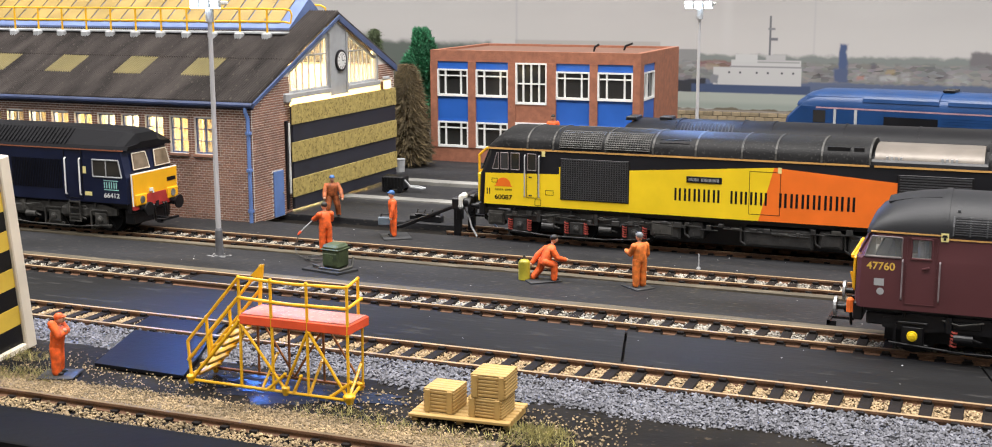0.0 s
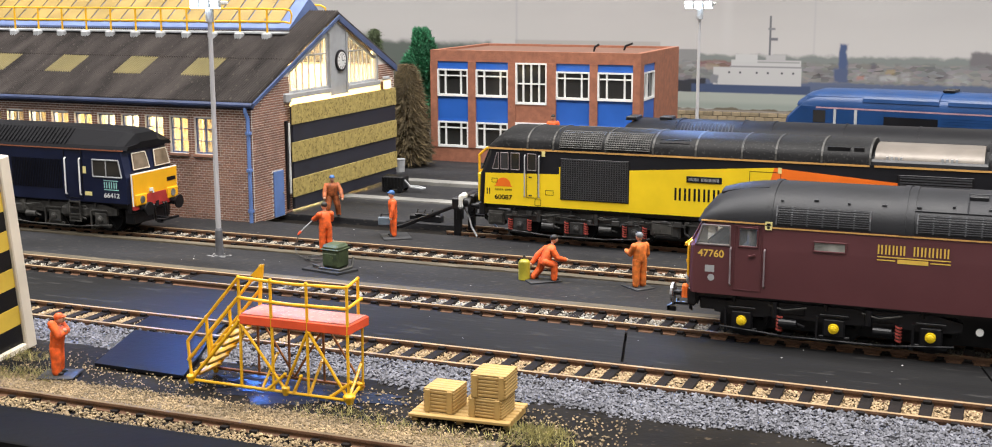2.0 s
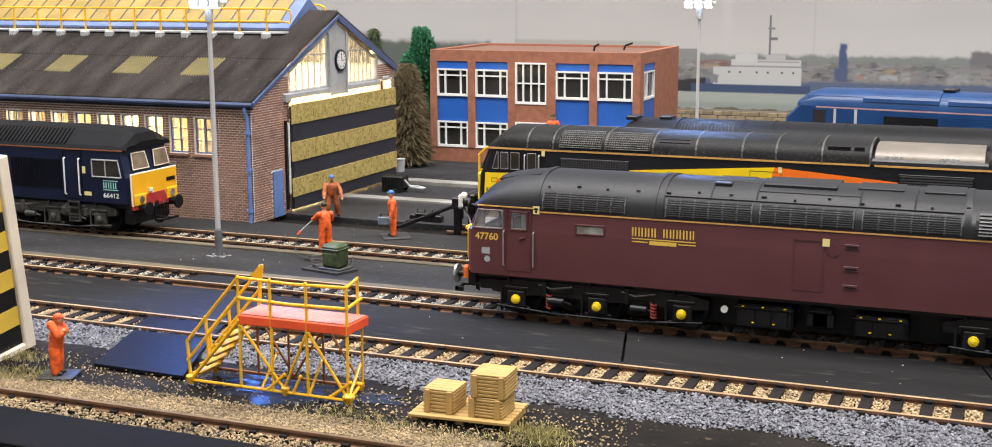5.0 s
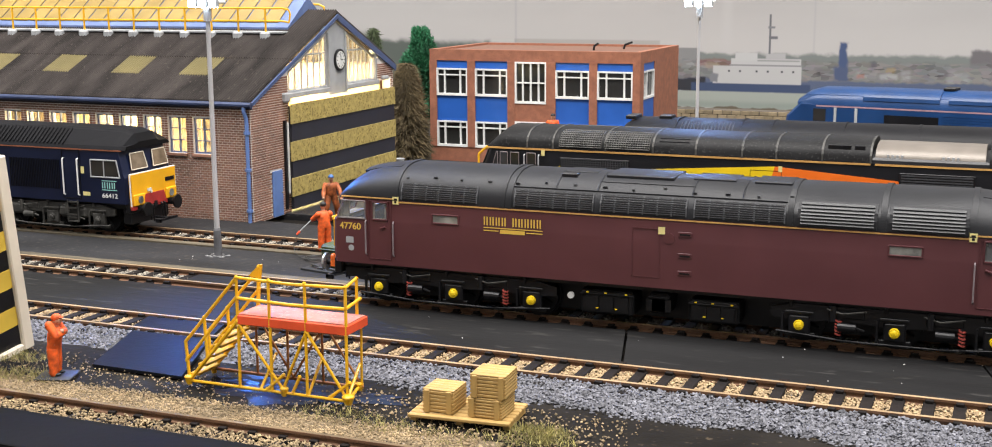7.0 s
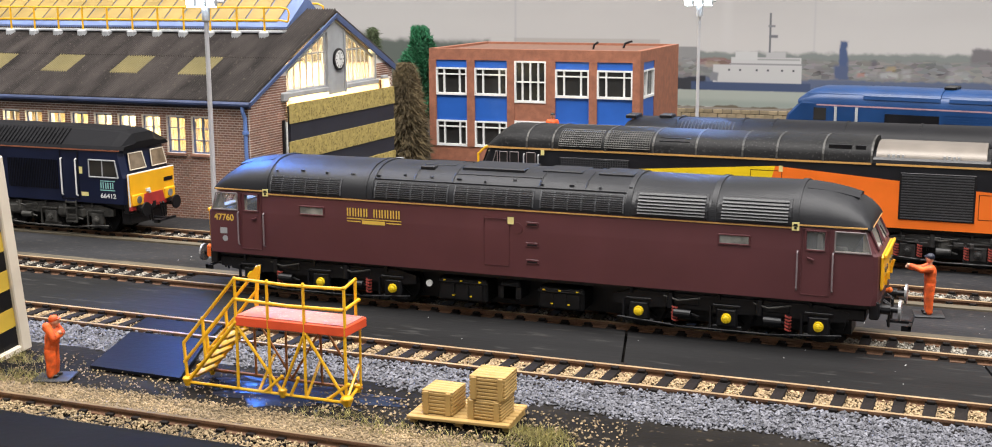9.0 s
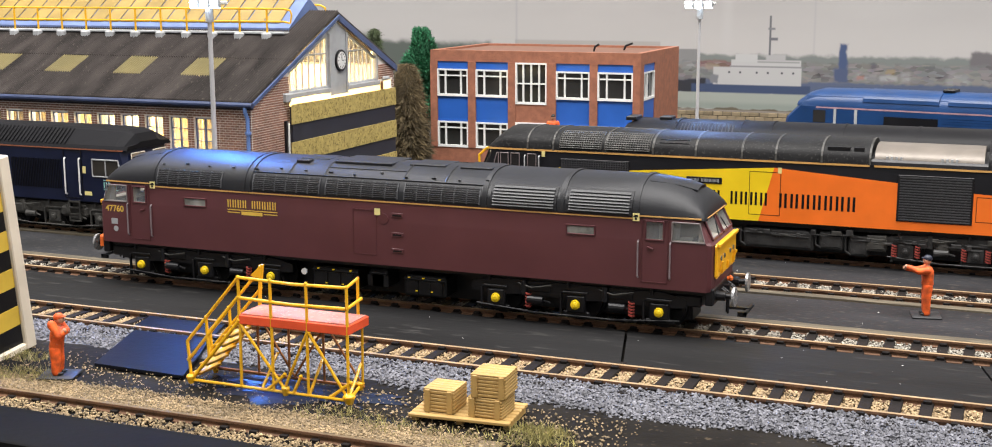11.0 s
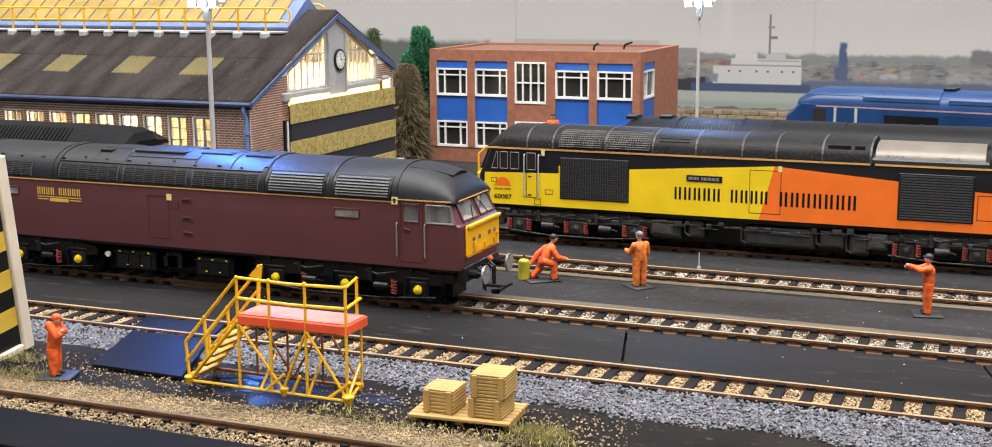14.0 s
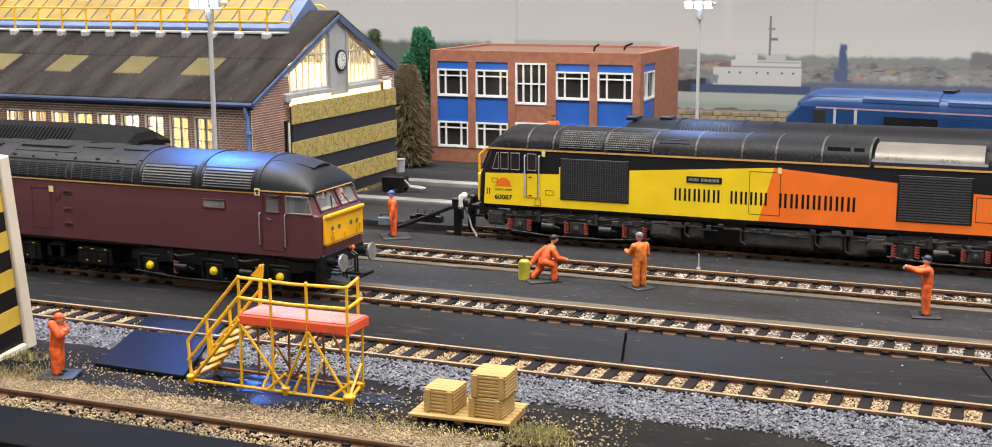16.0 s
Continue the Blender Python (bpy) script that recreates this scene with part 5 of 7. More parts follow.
    for s in (-1, 1):
        for x0, x1 in ((-92.8, -64.4), (-50.6, -23.0), (-20.3, 8.3), (11.0, 39.6)):
            bm = B()
            loft(bm, [[(x, s * (shoulder(z) - 0.1 + e), z) for z, e in ((39.4, 0.35), (41.2, 0.35), (43.0, 0.35), (44.8, 0.35), (44.8, -0.6), (39.4, -0.6))] for x in (x0, x1)])
            g = part("louvre_frame", bm, M_BLACK, roof, "black louvred grille")
            bm = B()
            for i in range(8):
                z = 39.7 + i * 0.66
                y = s * (shoulder(z) + 0.32)
                box(bm, x0 + 0.4, x1 - 0.4, min(y, y - s * 0.6), max(y, y - s * 0.6), z, z + 0.24)
            n = 6
            for i in range(n + 1):
                x = x0 + (x1 - x0) * i / n
                loft(bm, [[(x + d, s * (shoulder(z) + e), z) for z, e in ((39.3, 0.38), (42.0, 0.38), (44.9, 0.38), (44.9, 0.0), (42.0, 0.0), (39.3, 0.0))] for d in (-0.22, 0.22)])
            part("slats", bm, M_LOUVRE, g)
        for x0, x1 in ((43.6, 67.4), (71.0, 93.6)):
            bm = B()
            loft(bm, [[(x, s * (shoulder(z) + e), z) for z, e in ((39.0, 0.45), (41.5, 0.45), (44.0, 0.45), (46.6, 0.45), (46.6, -0.4), (39.0, -0.4))] for x in (x0, x1)])
            g = part("radiator_panel", bm, M_LOCO_ROOF, roof, "ribbed radiator shutter panel")
            bm = B()
            for i in range(7):
                z = 39.7 + i * 0.98
                y0 = s * (shoulder(z) + 0.85)
                y1 = s * (shoulder(z + 0.5) + 0.35)
                loft(bm, [[(x, y0, z), (x, y1, z + 0.55), (x, y1 - s * 0.5, z + 0.5), (x, y0 - s * 0.8, z)] for x in (x0 + 0.9, x1 - 0.9)])
            part("slats", bm, M_RADIATOR, g)
    for x0, x1, hw in ((-37, -25, 5), (-21, 2, 8.5), (8, 22, 6.5), (28, 40, 7)):
        bm = B()
        box(bm, x0, x1, -hw, hw, top - 1.5, top + 0.02, 0.2)
        part("roof_hatch", bm, M_LOCO_ROOF, roof)
    bm = B()
    box(bm, -36.5, -31.0, -9.6, -6.4, top - 1.6, top - 0.2, 0.2)
    part("roof_vent", bm, M_BLACK, roof)
    for s in (-1, 1):
        bm = B()
        rings = []
        for x, hw, z1, crown in ((97.0, 8.4, top - 0.9, 0.7), (103.0, 7.6, top - 1.5, 0.9), (108.0, 6.8, top - 2.4, 1.0), (112.8, 6.0, top - 3.6, 0.9)):
            arch = [(s * x, hw * k / 4, z1 + crown * (1 - (k / 4) ** 2)) for k in range(-4, 5)]
            rings.append(arch + [(s * (x - 1.2 if x > 110 else x), hw, min(z1 - 0.1, 44.5)), (s * (x - 1.2 if x > 110 else x), -hw, min(z1 - 0.1, 44.5))])
        loft(bm, rings)
        smooth(part("roof_visor", bm, M_LOCO_ROOF, roof, "hooded roof end over the windscreens"), 40)
    for s in (-1, 1):
        for x0, x1, z in ((-52, 40, 45.7), (-22, 10, 48.3)):
            bm = B()
            y = s * roof_y(z, w, zc, top)
            rod(bm, (x0, y, z), (x1, y, z), 0.28, None, 6)
            part("roof_seam", bm, M_LOCO_ROOF, roof)
        for x, za in ((-36.5, 45.7), (-22.0, 45.7), (9.7, 45.7), (26.0, 45.7)):
            bm = B()
            pts = [(x, s * roof_y(z, w, zc, top), z) for z in (za, 47.0, 48.3, 49.4, 50.2)]
            tube(bm, pts, 0.3, 5)
            part("roof_seam", bm, M_LOCO_ROOF, roof)
        rng = random.Random(31)
        for k in range(14):
            x = -92 + k * 10.2
            z = 46.2 + rng.uniform(0, 1.2)
            y = s * roof_y(z, w, zc, top)
            bm = B()
            box(bm, x, x + rng.uniform(0.7, 1.6), y - 0.3, y + 0.3, z, z + 0.5)
            part("lifting_lug", bm, M_LOUVRE if k % 3 == 0 else M_LOCO_ROOF, roof)
    # side windows, doors, hatches
    for s in (-1, 1):
        y = s * (w + 0.05)
        def slab_y(bm, x0, x1, z0, z1, depth=0.3, bev=0.0, out=0.0):
            a, b = y + s * out, y - s * depth
            box(bm, x0, x1, min(a, b), max(a, b), z0, z1, bev)
        for e in (-1, 1):
            def xr(a, b):
                return (min(e * a, e * b), max(e * a, e * b))
            # quarter window: a raked outline
            bm = B()
            pts = [(e * 107.2, 31.4), (e * 118.0, 31.4), (e * 116.2, 37.7), (e * 107.2, 37.7)]
            slab(bm, pts, "y", *sorted((y - s * 0.5, y - s * 0.7)))
            win = part("cab_window", bm, M_GLASS, body, "clear cab side window")
            bm = B()
            for a, b in zip(pts, pts[1:] + pts[:1]):
                rod(bm, (a[0], y + s * 0.03, a[1]), (b[0], y + s * 0.03, b[1]), 0.26, None, 6)
            part("window_frame", bm, M_STRIPEFRAME, win, "thin grey frame")
            bm = B()
            slab_y(bm, *xr(98.4, 104.4), 31.4, 37.4, 0.7, 0.0, -0.5)
            win = part("door_window", bm, M_GLASS, body)
            bm = B()
            for z in (31.4, 37.6):
                rod(bm, (e * 98.4, y + s * 0.03, z), (e * 104.4, y + s * 0.03, z), 0.3, None, 6)
            for x in (98.4, 104.4):
                rod(bm, (e * x, y + s * 0.03, 31.4), (e * x, y + s * 0.03, 37.6), 0.3, None, 6)
            part("window_frame", bm, M_MAROON, win)
            bm = B()
            x0, x1 = xr(97.0, 105.9)
            panel(bm, x0, x1, 17.2, 38.2, y, 0.18) if s < 0 else panel(bm, x0, x1, 17.2, 38.2, y, 0.0)
            rod(bm, (e * 99, y + s * 0.3, 29), (e * 101, y + s * 0.3, 28.4), 0.35, None, 6)
            part("cab_door_edge", bm, M_MAROON, body)
            for x in (96.0, 106.8):
                bm = B()
                tube(bm, [(e * x, y, 18.6), (e * x, y + s * 0.7, 19.2), (e * x, y + s * 0.7, 30.4), (e * x, y, 31.0)], 0.3, 6)
                part("handrail", bm, M_RAILING, body, "grey vertical handrail")
            bm = B()
            slab_y(bm, *xr(94.0, 96.2), 37.3, 39.9, 0.2, 0.0, 0.12)
            lab = part("warning_label", bm, M_WARN, body, "cream overhead warning label")
            bm = B()
            slab_y(bm, *xr(94.5, 95.7), 38.9, 39.4, 0.1, 0.0, 0.16)
            slab_y(bm, *xr(94.7, 95.5), 37.7, 38.5, 0.1, 0.0, 0.16)
            part("label_mark", bm, M_BLACK, lab)
            bm = B()
            slab_y(bm, *xr(71.4, 80.8), 31.7, 34.5, 0.3, 0.0, 0.04)
            win = part("slot_window", bm, M_CABGLASS, body, "narrow pale slot window")
            bm = B()
            for z in (31.6, 34.6):
                rod(bm, (e * 71.2, y + s * 0.05, z), (e * 81, y + s * 0.05, z), 0.3, None, 6)
            for x in (71.2, 81.0):
                rod(bm, (e * x, y + s * 0.05, 31.6), (e * x, y + s * 0.05, 34.6), 0.3, None, 6)
            part("window_frame", bm, M_MAROON, win)
        if s < 0:
            bm = B()
            panel(bm, -9.4, 0.0, 18.6, 35.0, y, 0.1)
            rod(bm, (2.9, y + 0.3, 32.0), (2.9, y - 0.15, 32.0), 1.9, None, 18)
            part("side_hatch", bm, M_MAROON, body)
            for z in (20.0, 25.8, 32.8):
                bm = B()
                box(bm, 6.0, 10.6, y - 0.25, y, z, z + 1.6, 0.1)
                v = part("vent", bm, M_MAROON, body)
                bm = B()
                box(bm, 6.6, 10.0, y - 0.3, y - 0.1, z + 0.4, z + 1.0)
                part("vent_slot", bm, M_BLACK, v)
            bm = B()
            box(bm, -0.6, 1.6, y - 0.12, y, 33.2, 35.6)
            part("warning_label", bm, M_WARN, body)
            lettering("running_number", "47760", 3.3, M_GOLDTXT, body, -117.4, y - 0.02, 27.4, "gold running number", 8.4, False, 0.05)
            marks("company_name", ("WEST", "COAST"), -61.8, y, 32.2, 2.9, 21.4, M_GOLDTXT, body, "gold company lettering")
            bm = B()
            box(bm, -61.8, -40.4, y - 0.06, y, 31.2, 31.55)
            box(bm, -61.8, -56.4, y - 0.06, y, 30.2, 30.55)
            box(bm, -46.2, -40.4, y - 0.06, y, 30.2, 30.55)
            box(bm, -55.8, -46.8, y - 0.06, y, 29.6, 30.9)
            part("underline", bm, M_GOLDTXT, body)
            bm = B()
            rod(bm, (-113.0, y - 0.06, 20.6), (-113.0, y + 0.1, 20.6), 1.1, None, 14)
            box(bm, -115.0, -112.0, y - 0.06, y, 22.4, 24.6)
            part("crest", bm, M_GREY, body, "small grey crest transfer")
    # ends
    for e in (-1, 1):
        bm = B()
        a, b = e * 120.6, e * 121.7
        box(bm, min(a, b), max(a, b), -15.0, 15.0, 19.4, 30.8, 0.8)
        y_end = part("end_panel", bm, M_CAB_YEL, t, "deep yellow warning panel")
        bm = B()
        box(bm, min(e * 121.5, e * 122.5), max(e * 121.5, e * 122.5), -14.6, 14.6, 29.6, 31.0, 0.3)
        for y in (-10.5, 10.5):
            rod(bm, (e * 121.7, y, 21), (e * 122.6, y, 24.5), 0.45, None, 6)
        for y in (-9.0, 0.0, 9.0):
            box(bm, min(e * 121.6, e * 122.4), max(e * 121.6, e * 122.4), y - 0.4, y + 0.4, 20.4, 22.8)
        part("lamp_bracket", bm, M_CAB_YEL, y_end)
        for y in (-9.6, -4.6, 4.6, 9.6):
            bm = B()
            rod(bm, (e * 121.6, y, 25.4), (e * 122.0, y, 25.4), 0.85, None, 12)
            part("headlight", bm, M_CABGLASS, y_end)
        for y in (-1, 1):
            bm = B()
            pts = [(e * 119.5, y * 1.2, 31.9), (e * 119.4, y * 14.2, 31.9), (e * 116.3, y * 13.6, 38.2), (e * 116.4, y * 1.2, 38.2)]
            loft(bm, [pts, [(p[0] + e * 0.5, p[1], p[2] + 0.3) for p in pts]])
            win = part("windscreen", bm, M_GLASS, t, "raked clear windscreen pane")
            bm = B()
            for p, q in zip(pts, pts[1:] + pts[:1]):
                rod(bm, (p[0] + e * 0.5, p[1], p[2] + 0.3), (q[0] + e * 0.5, q[1], q[2] + 0.3), 0.42, None, 6)
            part("window_frame", bm, M_MAROON, win)
            bm = B()
            rod(bm, (e * 120.3, y * 7, 32.2), (e * 118.3, y * 4, 36.6), 0.22, None, 5)
            part("wiper", bm, M_BLACK, win)
        bm = B()
        tube(bm, [(e * 117.0, -16.2, zc + 0.4), (e * 117.8, -13.0, zc + 0.4), (e * 117.8, 13.0, zc + 0.4), (e * 117.0, 16.2, zc + 0.4)], 0.22, 6)
        part("lining", bm, M_GOLDLINE, t)
        buffers(t, e * 121.0, e)
    bm = B()
    ball(bm, (-122.0, -14.6, 16.0), (1.2, 1.2, 1.3), 8)
    rod(bm, (-122.0, -14.6, 12.6), (-122.0, -14.6, 15.6), 1.2, None, 8)
    orange = mat("orange_cap_paint", (0.85, 0.16, 0.02), 0.5)
    part("coupling_cap", bm, orange, t, "orange cap on the buffer beam")
    bm = B()
    ball(bm, (122.2, 5.0, 15.6), (0.9, 0.9, 1.0), 8)
    rod(bm, (121.0, 5.0, 15.4), (122.2, 5.0, 15.6), 0.7, None, 8)
    part("coupling_cap", bm, orange, t, "orange cap on the buffer beam")
    # underframe
    bm = B()
    box(bm, -119, 119, -14.5, 14.5, 13.4, 15.3)
    box(bm, -112, 112, -6, 6, 2.6, 13.6)
    box(bm, -117, -108, -15.5, 15.5, 9.5, 13.4, 0.5)
    box(bm, 108, 117, -15.5, 15.5, 9.5, 13.4, 0.5)
    part("underframe", bm, M_BLACK, t)
    for x0, x1, z0, z1 in ((-27.5, -9.0, 4.2, 12.4), (-4.0, 3.0, 6.0, 13.0), (9.5, 26.0, 4.4, 12.0)):
        bm = B()
        box(bm, x0, x1, -15.6, 15.6, z0, z1, 0.7)
        for s in (-1, 1):
            for i in range(3):
                x = x0 + (x1 - x0) * (0.22 + 0.28 * i)
                box(bm, x - 2.2, x + 2.2, min(s * 15.5, s * 16.1), max(s * 15.5, s * 16.1), z0 + 1, z1 - 2)
            rod(bm, (x0, s * 15.9, z1 - 1.4), (x1, s * 15.9, z1 - 1.4), 0.3, None, 5)
        tank = part("tank_box", bm, M_UNDER, t)
        for i in range(5 if x1 - x0 > 10 else 0):
            bm = B()
            x = x0 + (x1 - x0) * ((0.14, 0.48, 0.86)[i] if i < 3 else (0.32, 0.68)[i - 3])
            z = z1 - 1.0 if i < 3 else z0 + 2.0
            box(bm, x - 0.4, x + 0.4, -16.3, -15.7, z, z + 0.35)
            part("latch", bm, M_LOCO_YEL, tank)
    bm = B()
    rod(bm, (-31, -15.9, 9.8), (-31, -15.0, 9.8), 1.15, None, 14)
    part("gauge", bm, M_WHITEPAINT, t, "small white gauge dial")
    for cx in (-74, 74):
        bogie(t, cx, 29.0, M_LOCO_YEL, M_SPRING, M_BLACK, (cx - 17.0, cx + 19.5))
    wheels = []
    for ax in (-103, -74, -45, 45, 74, 103):
        ob = part("wheelset", wheelset_mesh(), M_UNDER, t)
        ob.matrix_basis = at(ax, 0, WHEEL_RADIUS)
        wheels.append((ob, ax))
    return t, wheels


MAROON, WHEELSETS = maroon_diesel()


def yellow_orange_diesel():
    """The parked diesel of the yard track; body centre 63 along the track."""
    t = thing("diesel_locomotive", 63, 130.2, 0, "black, yellow and orange diesel locomotive parked at the buffer stop", "locomotive", "parked diesels")
    w, zb, zc, top = 17.5, 15.8, 41.6, 50.2
    bm = B()
    rings = []
    for z, l, ww in ((zb, 129.6, w - 0.4), (zb + 1.5, 130.0, w), (29.5, 129.4, w), (30.5, 128.8, w), (zc, 124.4, w - 0.4)):
        ring = []
        for sx, sy in ((1, -1), (1, 1), (-1, 1), (-1, -1)):
            pts = [(sx * a, sy * b, z) for a, b in ((l - 3.0, ww), (l - 1.0, ww - 1.4), (l - 0.2, ww - 4.5))]
            ring += pts if sx * sy < 0 else pts[::-1]
        rings.append(ring)
    loft(bm, rings)
    body = smooth(part("body", bm, M_LOCO_BLACK, t), 50)
    bm = B()
    rings = []
    for x, tp, ww in ((-124.6, 42.6, w - 1.0), (-122.5, 45.5, w - 0.6), (-119.5, 48.4, w - 0.3), (-117.0, top, w), (-60, top, w), (0, top, w), (41.5, top, w)):
        rings.append([(x, y, z) for y, z in roof_profile(ww, zc, tp, 7, 2.7)])
    loft(bm, rings)
    roof = smooth(part("roof", bm, M_ROOF_DUSTY, t, "weathered charcoal roof"), 60)
    bm = B()
    loft(bm, [[(x, y, z) for y, z in roof_profile(w, zc, 46.0, 7, 2.7)] for x in (41.5, 124.5)])
    part("roof_well", bm, M_BLACK, roof)
    bm = B()
    loft(bm, [[(x, y, z) for y, z in roof_profile(w - 1.2, zc + 1.5, top - 1.3, 7, 2.3)] for x in (42.6, 84.0)])
    sil = smooth(part("silencer", bm, M_SILVER, roof, "bare silver silencer panel"), 50)
    bm = B()
    for x0 in (47, 68):
        for i in range(4):
            box(bm, x0 + i * 1.8, x0 + i * 1.8 + 0.9, -16.2, -14.6, 43.8, 45.2)
    part("vent_slot", bm, M_GREY, sil)
    bm = B()
    loft(bm, [[(x, y, z) for y, z in roof_profile(w, zc, top, 7, 2.7)] for x in (85.5, 124.0)])
    smooth(part("roof_section", bm, M_ROOF_DUSTY, roof), 60)
    for x in (-105.5, -93.5, -69.5, -48.5, -30, -10.5, 3.5, 22.0, 41.0):
        bm = B()
        loft(bm, [[(x + d, y * 1.01, zc + (z - zc) * 1.03) for y, z in roof_profile(w, zc, top, 7, 2.7)] for d in (-0.4, 0.4)])
        part("roof_band", bm, M_UNDER_G, roof)
    # mesh grilles on the roof shoulders
    for x0, x1 in ((-90.5, -71.5), (-70.0, -50.0)):
        for s in (-1, 1):
            bm = B()
            for i in range(20):
                x = x0 + (x1 - x0) * i / 19
                pts = [(x, s * (roof_y(z, w, zc, top, 2.7) + 0.25), z) for z in (43.0, 45.0, 47.0, 48.6, 49.5)]
                tube(bm, pts, 0.22, 4)
            for z in (43.0, 43.9, 44.8, 45.7, 46.6, 47.4, 48.2, 48.9, 49.5):
                y = s * (roof_y(z, w, zc, top, 2.7) + 0.25)
                rod(bm, (x0, y, z), (x1, y, z), 0.22, None, 4)
            part("mesh_grille", bm, M_UNDER_G, roof, "black mesh roof grille")
    for x0, x1, z0, z1 in ((-46, -33, 46.4, 46.9), (-46, -33, 47.6, 48.1), (24, 33, 45.4, 48.2), (34.5, 38.5, 45.4, 48.2)):
        bm = B()
        y = -(roof_y((z0 + z1) / 2, w, zc, top, 2.7) + 0.12)
        box(bm, x0, x1, y, y + 2.0, z0, z1)
        part("roof_vent", bm, M_BLACK, roof)
    for s in (-1, 1):
        y = s * (w + 0.03)
        lo, hi = min(y, y - s * 0.4), max(y, y - s * 0.4)
        bm = B()
        box(bm, -124, 41, lo, hi, zc - 0.75, zc + 0.05)
        box(bm, 42.8, 124, lo, hi, zc - 0.75, zc + 0.05)
        part("lining", bm, M_GOLDLINE, body, "gold cantrail line")
        y2 = y + s * 0.04
        def area(name, pts, m, label):
            bm = B()
            slab(bm, pts, "y", min(y2, y - s * 0.2), max(y2, y - s * 0.2))
            return part(name, bm, m, body, label)
        area("yellow_field", [(-126.4, 16.0), (-2.8, 16.0), (3.1, 38.6), (-58.5, 34.3), (-90.6, 34.3), (-90.6, 31.0), (-125.6, 30.0)], M_LOCO_YEL, "bright yellow painted side")
        area("orange_field", [(-2.8, 16.0), (126.0, 16.0), (126.0, 30.0), (81.0, 32.3), (52.0, 34.9), (3.1, 38.6)], M_LOCO_ORG, "bright orange painted side")
        bm = B()
        box(bm, -90, -58.7, min(y2 + s * 0.3, y), max(y2 + s * 0.3, y), 19.8, 38.2, 0.2)
        g = part("side_grille", bm, M_BLACK, body, "black square mesh intake grille")
        bm = B()
        y3 = y2 + s * 0.5
        for i in range(28):
            x = -89.4 + i * 1.11
            box(bm, x, x + 0.26, min(y3, y2), max(y3, y2), 20.3, 37.7)
        for i in range(19):
            z = 20.4 + i * 0.95
            box(bm, -89.5, -59.2, min(y3, y2), max(y3, y2), z, z + 0.26)
        part("mesh", bm, M_LOUVRE, g)
        bm = B()
        box(bm, 52.2, 80.8, min(y2 + s * 0.3, y), max(y2 + s * 0.3, y), 19.6, 38.4, 0.2)
        g = part("side_grille", bm, M_BLACK, body, "black louvred radiator grille")
        bm = B()
        for i in range(17):
            z = 20.2 + i * 1.06
            box(bm, 53, 80, min(y3, y2), max(y3, y2), z, z + 0.5)
        part("slats", bm, M_LOUVRE, g)
        if s < 0:
            for x0, x1, k in ((-122.2, -119.3, 1), (-118.2, -114.6, 0), (-113.3, -109.3, 0), (-105.5, -101.4, 0)):
                bm = B()
                pts = [(x0, 32.0), (x1, 32.0), (x1, 39.4), (x0 + (2.2 if k else 0), 39.4)]
                slab(bm, pts, "y", y - 0.12, y + 0.2)
                win = part("cab_window", bm, M_DARKGLASS, body)
                bm = B()
                for a, b in zip(pts, pts[1:] + pts[:1]):
                    rod(bm, (a[0], y - 0.14, a[1]), (b[0], y - 0.14, b[1]), 0.2, None, 5)
                part("window_frame", bm, M_STRIPEFRAME, win)
            for x in (-106.6, -99.9):
                bm = B()
                tube(bm, [(x, y, 20), (x, y - 0.8, 20.4), (x, y - 0.8, 38.2), (x, y, 38.8)], 0.33, 6)
                part("handrail", bm, M_GREY, body, "pale grey handrail")
            bm = B()
            panel(bm, -105.9, -100.7, 19.6, 40.4, y2, 0.08)
            part("door_edge", bm, M_LOCO_BLACK, body)
            for z in (20.8, 29.0):
                bm = B()
                rod(bm, (-104.8, y2 - 0.1, z), (-103.4, y2 - 0.1, z), 0.3, None, 5)
                part("door_handle", bm, M_LOCO_BLACK, body)
            for name, d in (("hatch_edge", (-7.0, 6.0, 18.6, 36.8)), ("hatch_edge", (82, 95, 21, 31)), ("data_panel", (-97.0, -93.2, 21.4, 23.6)), ("data_panel", (-122.6, -119.8, 25.8, 27.8)), ("hatch_edge", (-102.0, -99.0, 16.4, 19.2))):
                bm = B()
                panel(bm, *d, y2, 0.05)
                part(name, bm, M_LOCO_BLACK, body)
            bm = B()
            n = 14
            slab(bm, [(-117 + 3.6 * math.cos(math.pi * i / n), 24.6 + 3.6 * math.sin(math.pi * i / n)) for i in range(n + 1)], "y", y2 - 0.05, y2 + 0.1)
            box(bm, -121.2, -112.8, y2 - 0.05, y2 + 0.1, 24.2, 24.6)
            part("half_round_emblem", bm, M_LOCO_ORG, body, "orange half-round emblem")
            marks("emblem_caption", ("XXXXX", "XXXX"), -121.0, y2, 22.3, 0.9, 8.2, M_LOCO_BLACK, body)
            lettering("running_number", "60087", 2.9, M_LOCO_BLACK, body, -121.2, y2 - 0.03, 18.4, "black running number", 8.4, False, 0.06)
            bm = B()
            for x in (-125.0, -123.9):
                box(bm, x, x + 0.5, y2 - 0.04, y2, 20.4, 23.2)
            part("cab_marks", bm, M_LOCO_BLACK, body)
            marks("company_name", ("CCCCC", "RRIL"), -38.8, y2, 22.6, 5.4, 40.5, M_LOCO_BLACK, body, "large black company lettering")
            marks("company_name", ("FFEIGHT",), 5.4, y2, 22.2, 6.0, 32.0, M_LOCO_BLACK, body, "large black company lettering")
            bm = B()
            box(bm, -33.6, -18.4, y2 - 0.25, y2, 30.6, 33.3, 0.08)
